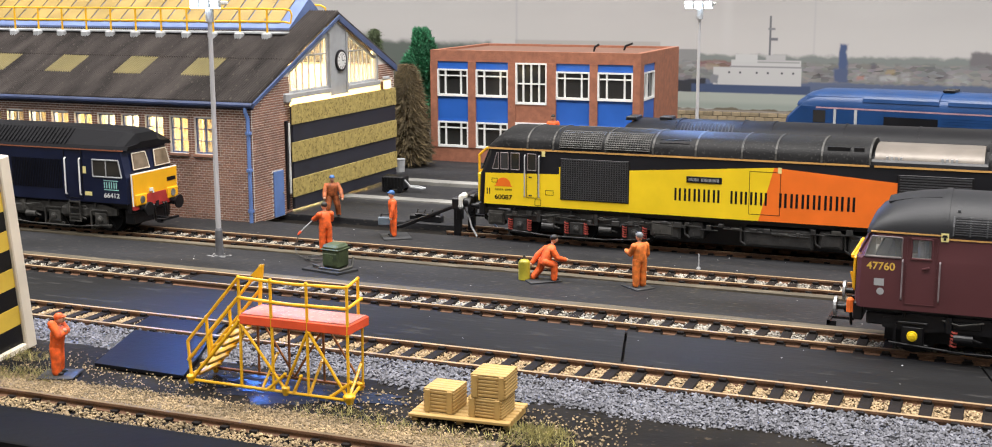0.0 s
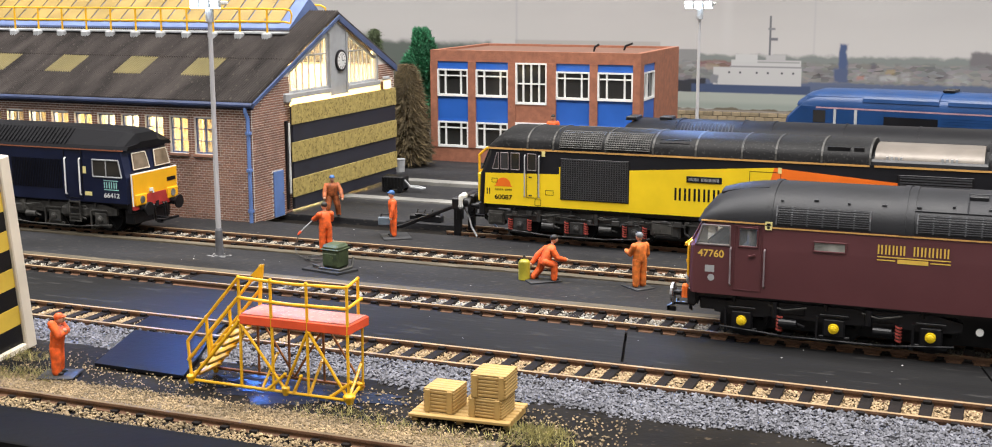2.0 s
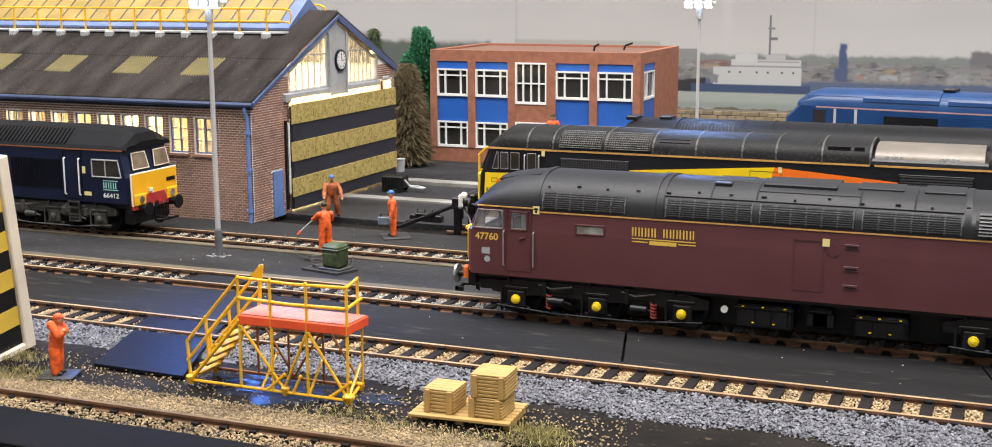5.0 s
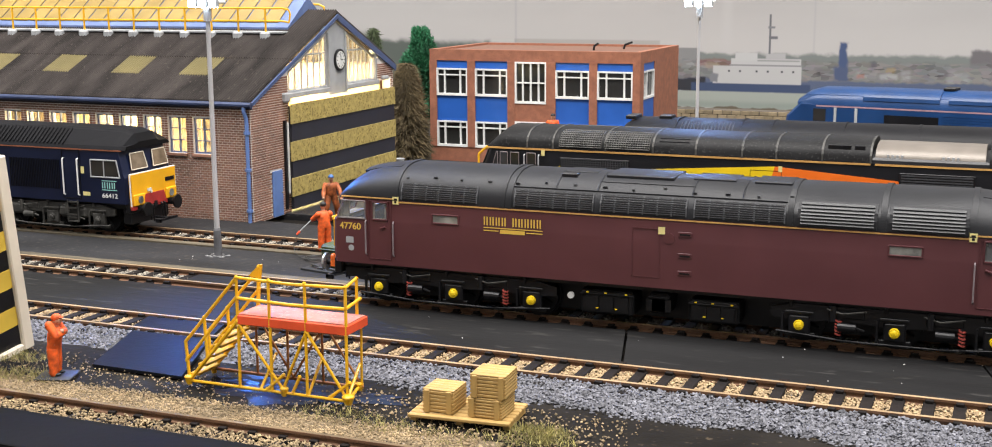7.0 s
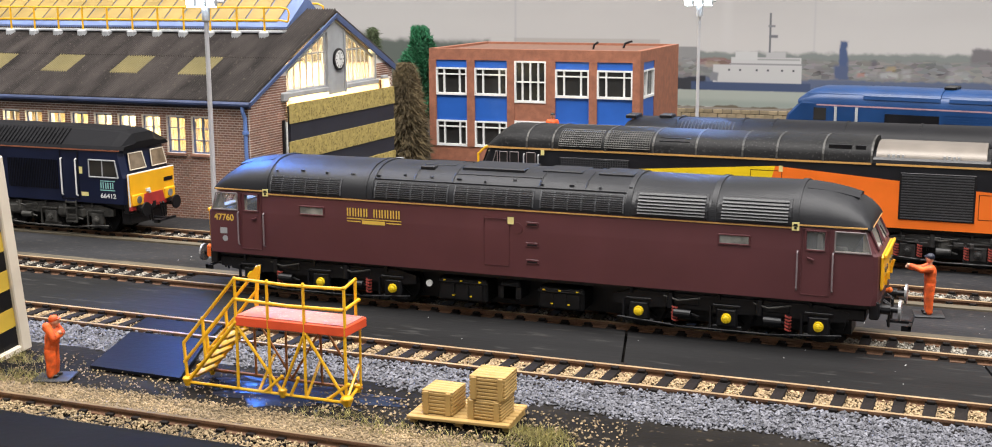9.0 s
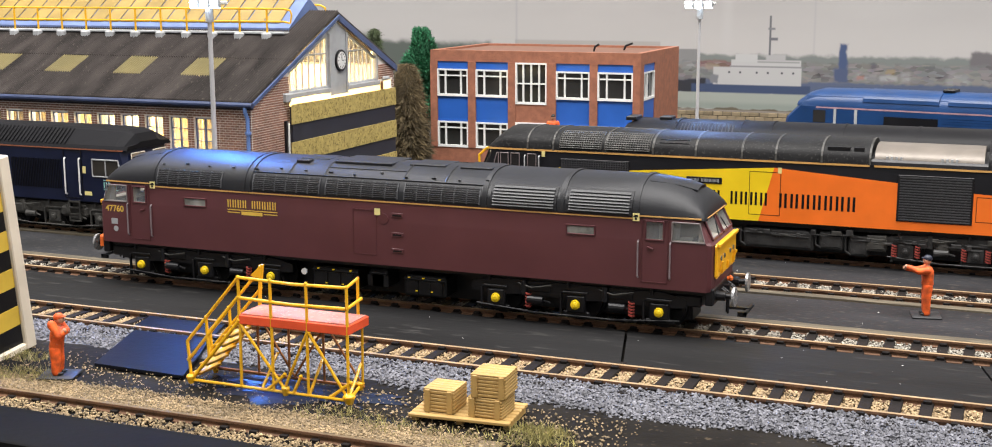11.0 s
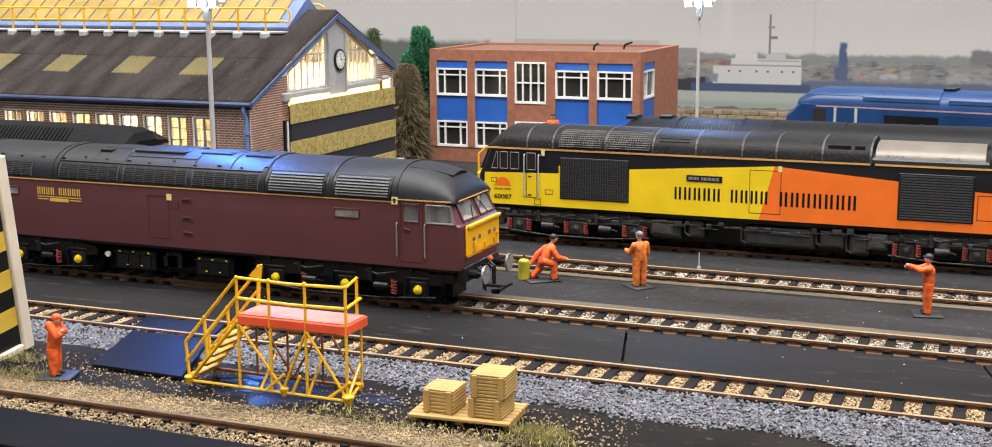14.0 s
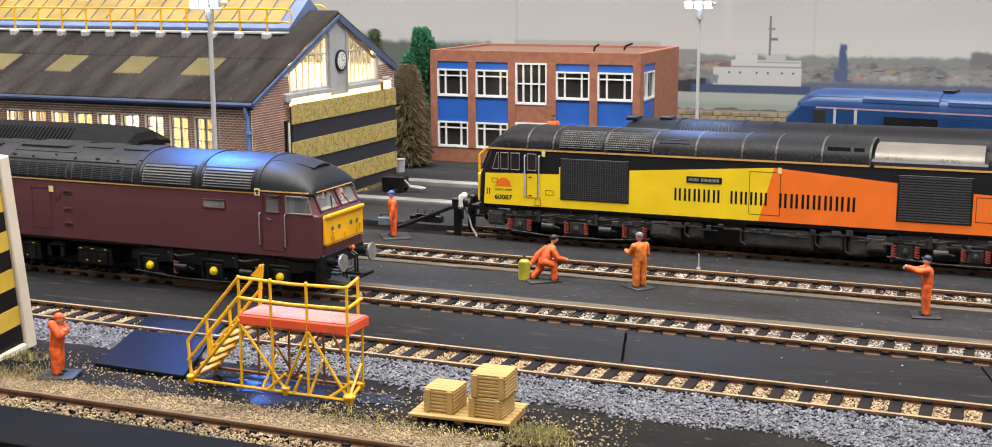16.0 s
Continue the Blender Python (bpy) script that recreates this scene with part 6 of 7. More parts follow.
            plate = part("nameplate", bm, M_LOCO_BLACK, body, "black nameplate with silver writing")
            marks("plate_writing", ("XXXX", "XXXXXXX"), -32.6, y2 - 0.26, 31.3, 1.3, 13.2, M_GREY, plate)
            for x, z in ((-98.8, 38.5), (4.6, 36.4)):
                bm = B()
                box(bm, x, x + 1.6, y2 - 0.06, y2, z, z + 2.4)
                part("warning_label", bm, M_WARN, body)
    # ends, bogies, underframe
    for e in (-1, 1):
        bm = B()
        box(bm, min(e * 128.6, e * 130.4), max(e * 128.6, e * 130.4), -15.4, 15.4, 16.4, 29.6, 0.6)
        part("end_panel", bm, M_LOCO_YEL, t, "yellow cab end")
        for y in (-1, 1):
            bm = B()
            pts = [(e * 128.7, y * 1.0, 31.2), (e * 128.4, y * 14.5, 31.2), (e * 124.9, y * 14.0, 40.4), (e * 125.1, y * 1.0, 40.4)]
            loft(bm, [pts, [(p[0] + e * 0.4, p[1], p[2] + 0.2) for p in pts]])
            part("windscreen", bm, M_DARKGLASS, t)
        buffers(t, e * 129.6, e, 13.5, False, 3.0)
    bm = B()
    box(bm, -127, 127, -14.0, 14.0, 13.6, 15.9)
    box(bm, -118, 118, -6, 6, 2.6, 13.8)
    part("underframe", bm, M_BLACK, t)
    for x0, x1, z0, z1 in ((-48, -36, 5, 13), (-33, -26, 6, 13.2), (-9, 20, 4.4, 12.6), (22, 32, 5.4, 12.8), (34, 42, 3.4, 12.0)):
        bm = B()
        box(bm, x0, x1, -15.6, 15.6, z0, z1, 0.6)
        box(bm, x0 + 1, x1 - 1, -16.1, -15.5, z0 + 1.2, z1 - 1.4, 0.2)
        rod(bm, (x0 + 2, -16.3, z0 + 2), (x0 + 2, -15.6, z0 + 2), 0.9, None, 10)
        tube(bm, [(x0 - 1.4, -15.2, z1), (x0 - 1.2, -15.4, z0 + 2), (x0 + 1, -15.6, z0 + 0.6)], 0.45, 6)
        part("tank_box", bm, M_UNDER_M, t)
    rng = random.Random(21)
    for k in range(34):
        x = -112 + k * 6.6 + rng.uniform(-1.5, 1.5)
        bm = B()
        hgt = rng.uniform(0.8, 2.6)
        z0 = rng.uniform(9.0, 12.0)
        box(bm, x, x + rng.uniform(1.2, 4.0), -16.9, -15.2, z0, z0 + hgt, 0.2)
        tube(bm, [(x - 3, -16.5, z0 + 0.3), (x + 5, -16.5, z0 + 0.2)], 0.22, 5)
        part("pipe_fitting", bm, M_UNDER_M if k % 3 else M_UNDER_G, t)
    for cx in (-83.0, 83.0):
        bogie(t, cx, 26.6, M_UNDER_M, M_SPRING, M_UNDER_M, [cx + k * 26.6 + d for k in (-1, 0, 1) for d in (-4.5, 4.5)])
        for k in (-1, 0, 1):
            ob = part("wheelset", wheelset_mesh(), M_UNDER, t)
            ob.matrix_basis = at(cx + k * 27, 0, WHEEL_RADIUS)
        for x0, x1 in ((cx - 42, cx - 34), (cx + 34, cx + 44), (cx - 15, cx - 10)):
            bm = B()
            box(bm, x0, x1, -16.2, -12.0, 6.2, 12.8, 0.4)
            box(bm, x0 + 0.8, x1 - 0.8, -16.6, -16.0, 7.2, 11.6, 0.2)
            part("equipment_box", bm, M_UNDER_G, t)
    return t


yellow_orange_diesel()


M_BEIGEGLASS = mat("beige_cab_glazing", (0.20, 0.15, 0.10), 0.15, 0, 0.5, 140, 500, 0.0, spec=0.6)


def navy_diesel():
    t = thing("diesel_locomotive", -338.6, 73.2, 0, "dark navy diesel locomotive with yellow end parked beside the shed", "locomotive", "parked diesels")
    # nose at +126 of the centre
    n0, w, zb, zc, top = 124.6, 17.2, 15.0, 39.6, 48.2
    bm = B()
    rings = []
    for z, l, ww in ((zb, n0 + 0.4, w), (27.0, n0 + 0.6, w), (28.6, n0, w), (zc, n0 - 2.6, w - 0.4)):
        rings.append([(-n0, -ww, z), (l - 2.2, -ww, z), (l - 0.4, -ww + 2.6, z), (l, 0, z), (l - 0.4, ww - 2.6, z), (l - 2.2, ww, z), (-n0, ww, z)])
    loft(bm, rings)
    body = part("body", bm, M_LOCO_NAVY, t)
    bm = B()
    rings = []
    for x, tp in ((-n0, top), (n0 - 30, top), (n0 - 8, top - 0.6), (n0 - 3, top - 2.0), (n0 - 0.8, zc + 3.0)):
        ww = w if x < n0 - 5 else w - 0.5
        rings.append([(x, y, z) for y, z in ((-ww, zc), (-ww + 1.2, zc + 1.6), (-8.5, tp - 0.8), (-6.5, tp), (6.5, tp), (8.5, tp - 0.8), (ww - 1.2, zc + 1.6), (ww, zc))])
    loft(bm, rings)
    roof = part("roof", bm, M_MATTROOF, t, "matt black faceted roof")
    bm = B()
    for i in range(64):
        x = n0 - 36 - i * 2.2
        slab(bm, [(-w + 1.0, zc + 1.8), (-8.6, top - 0.6), (-8.6, top - 0.3), (-w + 0.8, zc + 2.1)], "x", x - 0.4, x + 0.4)
    part("roof_ribs", bm, M_MATTROOF, roof)
    y = -(w + 0.04)
    bm = B()
    box(bm, -n0, n0 - 2.8, y, y + 0.3, zc - 0.6, zc - 0.05)
    part("lining", bm, mat("thin_rust_lining", (0.30, 0.10, 0.05), 0.5), body)
    # cab side: window, door with rails, writing
    bm = B()
    pts = [(104.6, 27.0), (120.6, 27.0), (119.0, 34.8), (104.6, 34.8)]
    slab(bm, pts, "y", y - 0.05, y + 0.3)
    win = part("cab_window", bm, M_DARKGLASS, body)
    bm = B()
    for a, b in zip(pts, pts[1:] + pts[:1]):
        rod(bm, (a[0], y - 0.05, a[1]), (b[0], y - 0.05, b[1]), 0.35, None, 6)
    rod(bm, (112.0, y - 0.1, 27), (112.0, y - 0.1, 34.8), 0.3, None, 6)
    part("window_frame", bm, M_GREY, win, "grey window frame")
    for x in (89.4, 97.6):
        bm = B()
        tube(bm, [(x, y, 18), (x, y - 0.9, 18.4), (x, y - 0.9, 34.6), (x, y, 35)], 0.36, 6)
        part("handrail", bm, M_WHITE, body, "white handrail")
    bm = B()
    panel(bm, 88.4, 98.6, 16.4, 39.0, y, 0.25)
    part("door_edge", bm, M_LOCO_BLACK, body)
    for z in (5.4, 8.4, 11.5, 14.4):
        bm = B()
        box(bm, 90.6, 96.4, y - 0.9, y + 0.4, z, z + 0.6)
        part("footstep", bm, M_UNDER_G, body, "dusty metal footstep")
    for x in (90.6, 96.4):
        bm = B()
        rod(bm, (x, y - 0.4, 5.4), (x, y - 0.4, 15.4), 0.4, None, 6)
        part("step_bracket", bm, M_UNDER_G, body)
    bm = B()
    for i in range(30):
        x = 58 + i * 0.98
        box(bm, x, x + 0.4, y - 0.3, y, 20.4, 34.0)
    for i in range(30):
        x = 22 + i * 1.1
        box(bm, x, x + 0.4, y - 0.3, y, 20.4, 34.0)
    part("side_grille", bm, M_LOCO_BLACK, body, "black ribbed side grilles")
    marks("company_mark", ("DRS",), 110.4, y, 21.9, 2.8, 8.0, M_TEAL, body, "pale teal company mark")
    bm = B()
    box(bm, 110.4, 118.6, y - 0.06, y, 25.2, 25.6)
    box(bm, 110.4, 118.6, y - 0.06, y, 21.0, 21.4)
    part("underline", bm, M_TEAL, body)
    lettering("running_number", "66412", 2.9, M_WHITEPAINT, body, 110.2, y - 0.02, 17.6, "white running number", 8.6, False, 0.06)
    bm = B()
    box(bm, 99.0, 100.8, y - 0.08, y, 28.2, 31.4)
    box(bm, 99.6, 103.6, y - 0.08, y, 18.0, 19.8)
    part("warning_label", bm, M_WARN, body)
    # nose: yellow lower panel, red band, screens, lights
    bm = B()
    slab(bm, [(-16.2, 13.8), (16.2, 13.8), (16.6, 28.4), (-16.6, 28.4)], "x", n0 + 0.2, n0 + 1.6)
    nose = part("end_panel", bm, M_CAB_YEL, t, "yellow cab end")
    bm = B()
    slab(bm, [(-8.4, 13.4), (8.4, 13.4), (6.6, 18.6), (-6.6, 18.6)], "x", n0 + 1.6, n0 + 2.1)
    box(bm, n0 + 0.4, n0 + 1.7, -16.4, 16.4, 12.2, 14.2)
    part("red_band", bm, mat("dark_red_paint", (0.40, 0.035, 0.03), 0.5), nose, "red lower valance")
    for s in (-1, 1):
        bm = B()
        box(bm, n0 + 1.5, n0 + 2.6, s * 12.0 - 4.0, s * 12.0 + 4.0, 14.0, 19.4, 0.5)
        lampb = part("headlight_box", bm, M_CAB_YEL, nose)
        bm = B()
        rod(bm, (n0 + 2.6, s * 11.6, 16.7), (n0 + 2.9, s * 11.6, 16.7), 1.7, None, 14)
        part("headlight", bm, M_CABGLASS, lampb)
        bm = B()
        pts = [(n0 - 0.2, s * 2.2, 30.2), (n0 - 0.4, s * 13.6, 30.2), (n0 - 1.9, s * 12.8, 37.6), (n0 - 1.7, s * 3.2, 37.6)]
        loft(bm, [pts, [(p[0] + 0.5, p[1], p[2] + 0.2) for p in pts]])
        win = part("windscreen", bm, M_BEIGEGLASS, t, "beige windscreen")
        bm = B()
        for a, b in zip(pts, pts[1:] + pts[:1]):
            rod(bm, (a[0] + 0.5, a[1], a[2] + 0.2), (b[0] + 0.5, b[1], b[2] + 0.2), 0.24, None, 6)
        part("window_frame", bm, M_CREAM, win, "pale rubber window surround")
    bm = B()
    tube(bm, [(n0 + 1.2, -16.6, 14), (n0 + 1.0, -16.9, 28.6), (n0 + 1.0, 16.9, 28.6), (n0 + 1.2, 16.6, 14)], 0.35, 6)
    part("white_edging", bm, M_WHITEPAINT, nose, "white edging line")
    bm = B()
    box(bm, n0 + 1.6, n0 + 1.8, 8.6, 15.2, 22.4, 24.2)
    part("number_mark", bm, M_LOCO_BLACK, nose)
    bm = B()
    box(bm, n0 + 1.7, n0 + 2.4, -5.4, -3.0, 19.6, 21.0)
    box(bm, n0 + 1.7, n0 + 2.4, -3.4, -2.4, 18.6, 19.8)
    part("socket", bm, M_WHITEPAINT, nose)
    buffers(t, n0 + 0.2, 1, 12.6, False, 3.2)
    bm = B()
    box(bm, -n0, n0 - 2, -13.5, 13.5, 12.0, 15.1)
    box(bm, n0 - 6, n0 - 1, -14, 14, 5, 12, 0.6)
    part("underframe", bm, M_BLACK, t)
    for cx in (80.0, -80.0):
        bogie(t, cx, 26.5, M_UNDER_G, M_UNDER_G, M_UNDER_G, ())
        for k in (-1, 0, 1):
            ob = part("wheelset", wheelset_mesh(), M_UNDER, t)
            ob.matrix_basis = at(cx + k * 26.5, 0, WHEEL_RADIUS)
        for x0, x1 in ((cx - 36, cx - 14), (cx + 4, cx + 20)):
            bm = B()
            box(bm, x0, x1, -16.6, -13, 7.0, 12.4, 1.2)
            part("equipment_box", bm, M_UNDER_G, t)


navy_diesel()


def black_diesel():
    t = thing("diesel_locomotive", 106, 182, 0, "black-roofed diesel locomotive parked behind the yellow one", "locomotive", "parked diesels")
    w, zc, top = 17.6, 40.0, 50.2
    bm = B()
    box(bm, -120, 120, -w, w, 14.5, zc, 0.8)
    part("body", bm, M_LOCO_BLACK, t)
    bm = B()
    rings = [[(x, y, z) for y, z in roof_profile(ww, zc, tp, 7, 2.4)] for x, tp, ww in ((-123.0, 44.0, w - 2), (-121, 47.6, w - 1), (-117, top - 0.4, w), (-60, top, w), (60, top, w), (120, top, w))]
    loft(bm, rings)
    roof = smooth(part("roof", bm, M_BACKROOF, t), 60)
    for x in (-96, -66, -52, -20, 12, 58, 70):
        bm = B()
        loft(bm, [[(x + d, y * 1.01, zc + (z - zc) * 1.03) for y, z in roof_profile(w, zc, top, 7, 2.4)] for d in (-0.5, 0.5)])
        part("roof_band", bm, M_BACKROOF, roof)
    bm = B()
    for i in range(16):
        x = -93 + i * 1.6
        pts = [(x, -roof_y(z, w, zc, top, 2.4) - 0.2, z) for z in (44.5, 46.5, 48.2, 49.4)]
        tube(bm, pts, 0.3, 4)
    part("roof_grille", bm, M_UNDER_G, roof)
    for d in ((-121, -116, -9, 2, 49.4, 51.2, 0.3), (-106, -100, -4, 4, 49.4, 51.2, 0.3)):
        bm = B()
        box(bm, *d)
        part("roof_vent", bm, M_BLACK, roof)
    bm = B()
    box(bm, 42, 43.6, -w - 0.2, -w + 0.2, 40.0, 42.6)
    part("warning_label", bm, M_WARN, t)
    bm = B()
    box(bm, -118, 118, -13, 13, 9, 14.6)
    part("underframe", bm, M_UNDER, t)
    for cx in (-80, 80):
        bogie(t, cx, 27, M_UNDER, M_UNDER, M_UNDER, ())
        for k in (-1, 0, 1):
            ob = part("wheelset", wheelset_mesh(), M_UNDER, t)
            ob.matrix_basis = at(cx + k * 27, 0, WHEEL_RADIUS)


black_diesel()


def blue_diesel():
    t = thing("diesel_locomotive", 150.5, 373, 0, "royal blue diesel locomotive with a pale stripe, parked at the back", "locomotive", "parked diesels", rz=-10.5)
    w, zb, zc, top = 17.6, 14.5, 40.2, 50.4
    n0 = 124
    bm = B()
    rings = []
    for z, l in ((zb, n0), (27, n0), (33, n0 - 1.4), (zc, n0 - 8.5), (46.5, n0 - 13.0)):
        ww = w if z < 41 else w - 2.0
        rings.append([(-l, -ww + 2, z), (-l + 2, -ww, z), (l - 2, -ww, z), (l, -ww + 2, z), (l, ww - 2, z), (l - 2, ww, z), (-l + 2, ww, z), (-l, ww - 2, z)])
    loft(bm, rings)
    body = part("body", bm, M_LOCO_BLUE, t)
    bm = B()
    rings = [[(x, y, z) for y, z in roof_profile(ww, zc, tp, 7, 2.6)] for x, tp, ww in ((-116, 44, w - 1.0), (-111, 48, w - 0.3), (-104, top - 0.4, w), (-80, top, w), (110, top, w))]
    loft(bm, rings)
    roof = smooth(part("roof", bm, M_LOCO_BLUE, t), 60)
    for x0, x1 in ((-76, -32), (-27, 9), (14, 60)):
        bm = B()
        loft(bm, [[(x, y * 1.0, z + 0.12) for y, z in roof_profile(w, zc + 3.6, top, 7, 2.6)] for x in (x0, x1)])
        part("roof_section", bm, M_LOCO_BLUE, roof, "blue roof hatch section")
    bm = B()
    box(bm, -33, -26, -6, 6, top, top + 1.8, 0.4)
    part("roof_vent", bm, M_BLACK, roof)
    y = -w - 0.05
    bm = B()
    box(bm, -104, 110, y, y + 0.4, zc - 1.0, zc - 0.1)
    part("stripe", bm, mat("pale_pink_stripe", (0.34, 0.20, 0.23), 0.5), body, "pale pink cantrail stripe")
    for x in (-93.0, -80.4):
        bm = B()
        box(bm, x, x + 1.6, y - 0.4, y, 19, 39.0)
        part("handrail", bm, M_GREY, body, "pale handrail")
    bm = B()
    box(bm, -105.6, -98, y - 0.1, y + 0.2, 30.6, 38.0)
    part("cab_window", bm, M_DARKGLASS, body)
    bm = B()
    box(bm, -63, -32, y - 0.2, y + 0.2, 21, 36)
    part("side_grille", bm, M_LOCO_BLACK, body)
    bm = B()
    for i in range(12):
        z = 20 + i * 1.5
        box(bm, -30, 100, y - 0.12, y, z, z + 0.5)
    part("side_ribs", bm, M_LOCO_BLUE, body)
    bm = B()
    tube(bm, [(37, y, 22), (40, y, 25), (38, y, 28), (42, y, 31), (40, y, 34), (36, y, 35.5), (42, y, 35.5), (44, y, 33), (41, y, 29), (45, y, 24), (44, y, 22)], 0.9, 5)
    part("swirl_emblem", bm, M_GREY, body, "pale swirling emblem")
    bm = B()
    box(bm, -n0 - 0.6, -n0 + 1, -14, 14, 17, 29, 0.5)
    part("end_panel", bm, M_LOCO_YEL, t, "yellow cab end")
    bm = B()
    box(bm, -118, 118, -13, 13, 0.0, 14.6)
    part("underframe", bm, M_UNDER, t)


blue_diesel()

# ---- yard things ----
M_SKIN = mat("painted_face_colour", (0.50, 0.27, 0.17), 0.6, 0, 0.1)
M_HAIR = mat("black_hair_paint", (0.012, 0.011, 0.011), 0.5, 0, 0.2)
M_GREYHAT = mat("grey_hat_paint", (0.17, 0.18, 0.19), 0.6, 0, 0.2)
M_BLUEHAT = mat("blue_hat_paint", (0.05, 0.14, 0.36), 0.5, 0, 0.2)
M_NAVYHAT = mat("navy_cap_paint", (0.014, 0.018, 0.035), 0.5, 0, 0.2)
M_BOOT = mat("black_boot_paint", (0.012, 0.012, 0.012), 0.5, 0, 0.2)
M_SLATE = mat("dark_slate_base", (0.026, 0.027, 0.029), 0.55, 0, 0.4, 150, 900, 0.3)


def limb(bm, pts, rads, mi=0, seg=9):
    for (a, b), (ra, rb) in zip(zip(pts[:-1], pts[1:]), zip(rads[:-1], rads[1:])):
        paint(rod(bm, a, b, ra, rb, seg), mi)
        paint(ball(bm, b, (rb, rb, rb), 8), mi)
    paint(ball(bm, pts[0], (rads[0],) * 3, 8), mi)


def figurine(x, y, z, rz, suit, hat, label, arms, legs=None, lean=0.0, bend=0.0, base=None):
    """A painted model figure, 22 mm tall, as one mesh. It faces +x before the turn; arms: points from shoulder to wrist."""
    bm = B()
    hip = 10.6 - bend
    legs = legs or [[(0, -1.3, hip), (0.2, -1.5, hip * 0.52), (0, -1.6, 1.0)], [(0, 1.3, hip), (0.2, 1.5, hip * 0.52), (0, 1.6, 1.0)]]
    for pts in legs:
        limb(bm, pts, (1.75, 1.5, 1.3), 0)
        q = pts[-1]
        paint(ball(bm, (q[0] + 0.7, q[1], 0.55), (1.7, 0.85, 0.6), 8), 3)
    chest = hip + 6.0
    sh = (lean, 0, chest)
    # torso as stacked ovals
    rings = []
    for f, rx, ry in ((-0.12, 1.5, 2.3), (0.08, 2.1, 2.9), (0.33, 1.95, 2.7), (0.6, 2.15, 3.0), (0.85, 2.05, 3.25), (1.0, 1.6, 2.8), (1.12, 0.9, 1.4)):
        cx, cz = lean * f, hip + 6.0 * f
        rings.append([(cx + rx * math.cos(a * math.pi / 6), ry * math.sin(a * math.pi / 6), cz - lean * 0.12 * math.cos(a * math.pi / 6)) for a in range(12)])
    loft(bm, rings)
    for a in arms:
        limb(bm, a, (1.35, 1.15, 0.95)[:len(a)], 0)
        q, p = Vector(a[-1]), Vector(a[-2])
        paint(ball(bm, q + (q - p).normalized() * 0.9, (0.8, 0.7, 0.7), 8), 1)
    head = Vector((lean * 1.3 + 0.3, 0, chest + 2.9))
    paint(rod(bm, (lean, 0, chest), head, 0.75, None, 8), 1)
    paint(ball(bm, head, (1.5, 1.3, 1.75), 10), 1)
    paint(ball(bm, head + Vector((-0.2, 0, 0.55)), (1.62, 1.45, 1.35), 10), 2)
    paint(ball(bm, head + Vector((1.2, 0, 0.75)), (0.8, 1.0, 0.25), 8), 2)
    if base:
        a, b, c, d = base
        paint(box(bm, a, b, c, d, -0.5, 0.05, 0.12), 4)
    bmesh.ops.translate(bm, vec=(0, 0, 0.5), verts=bm.verts)
    ob = link_mesh("figurine", bm, [suit, M_SKIN, hat, M_BOOT, M_SLATE])
    smooth(ob, 50)
    ob.matrix_world = at(x, y, z, 0, 0, rz)
    return tagged(ob, label, "model figure", "railway staff figures")


G = -1.25
figurine(-117.5, 63.5, -0.9, 140, M_HIVIS, M_HAIR, "orange-suited painted figure holding a spray lance, standing by a green machine",
         [[(0, -2.6, 16), (2.2, -3.6, 13.2), (4.6, -3.0, 12.4)], [(0, 2.6, 16), (2.4, 3.8, 14.0), (5.0, 3.6, 13.2)]], lean=0.8)
figurine(-156.0, 139.0, G, -55, M_HIVIS_B, M_BLUEHAT, "brown-orange painted figure in a blue cap reaching out",
         [[(0, -2.7, 16), (1.6, -3.8, 12.6), (4.0, -4.2, 10.8)], [(0, 2.7, 16), (2.0, 4.2, 13.0), (4.6, 4.4, 10.2)]],
         [[(0, -1.4, 10.6), (1.2, -2.4, 5.6), (0.6, -3.2, 1.0)], [(0, 1.4, 10.6), (0.2, 2.6, 5.4), (-1.4, 3.2, 1.0)]], lean=1.0)
figurine(-105.6, 105.4, G, 215, M_HIVIS, M_BLUEHAT, "orange-suited figure in blue cap carrying a toolbox on slate base",
         [[(0, -2.7, 16), (-0.8, -3.8, 12.6), (-0.2, -4.0, 9.4)], [(0, 2.7, 16), (0.8, 3.8, 12.6), (1.6, 4.2, 9.6)]], lean=0.4, base=(-7.5, 5.5, -7.5, 7.5))
figurine(-10.5, 46.0, G, 42, M_HIVIS, M_HAIR, "orange-suited painted figure crouching beside a yellow canister",
         [[(2.4, -2.6, 12.2), (4.2, -3.6, 9.0), (7.4, -3.0, 8.2)], [(1.8, 2.6, 12.0), (-1.4, 3.6, 9.4), (-3.4, 3.8, 6.6)]],
         [[(0, -1.6, 7.4), (3.4, -2.2, 6.2), (3.2, -2.4, 1.0)], [(0, 1.6, 7.4), (-0.6, 2.8, 4.0), (-3.4, 3.0, 1.0)]], lean=3.0, bend=3.4, base=(-7.0, 6.0, -3.6, 4.6))
figurine(27.4, 48.4, G, 140, M_HIVIS_P, M_GREYHAT, "orange-suited painted figure in a grey hat on a slate base",
         [[(0, -2.7, 16), (0.4, -3.6, 12.6), (2.4, -3.0, 10.0)], [(0, 2.7, 16), (1.4, 3.5, 13.0), (4.4, 3.0, 13.4)]], lean=0.3, base=(-4.5, 6.5, -4.2, 4.2))
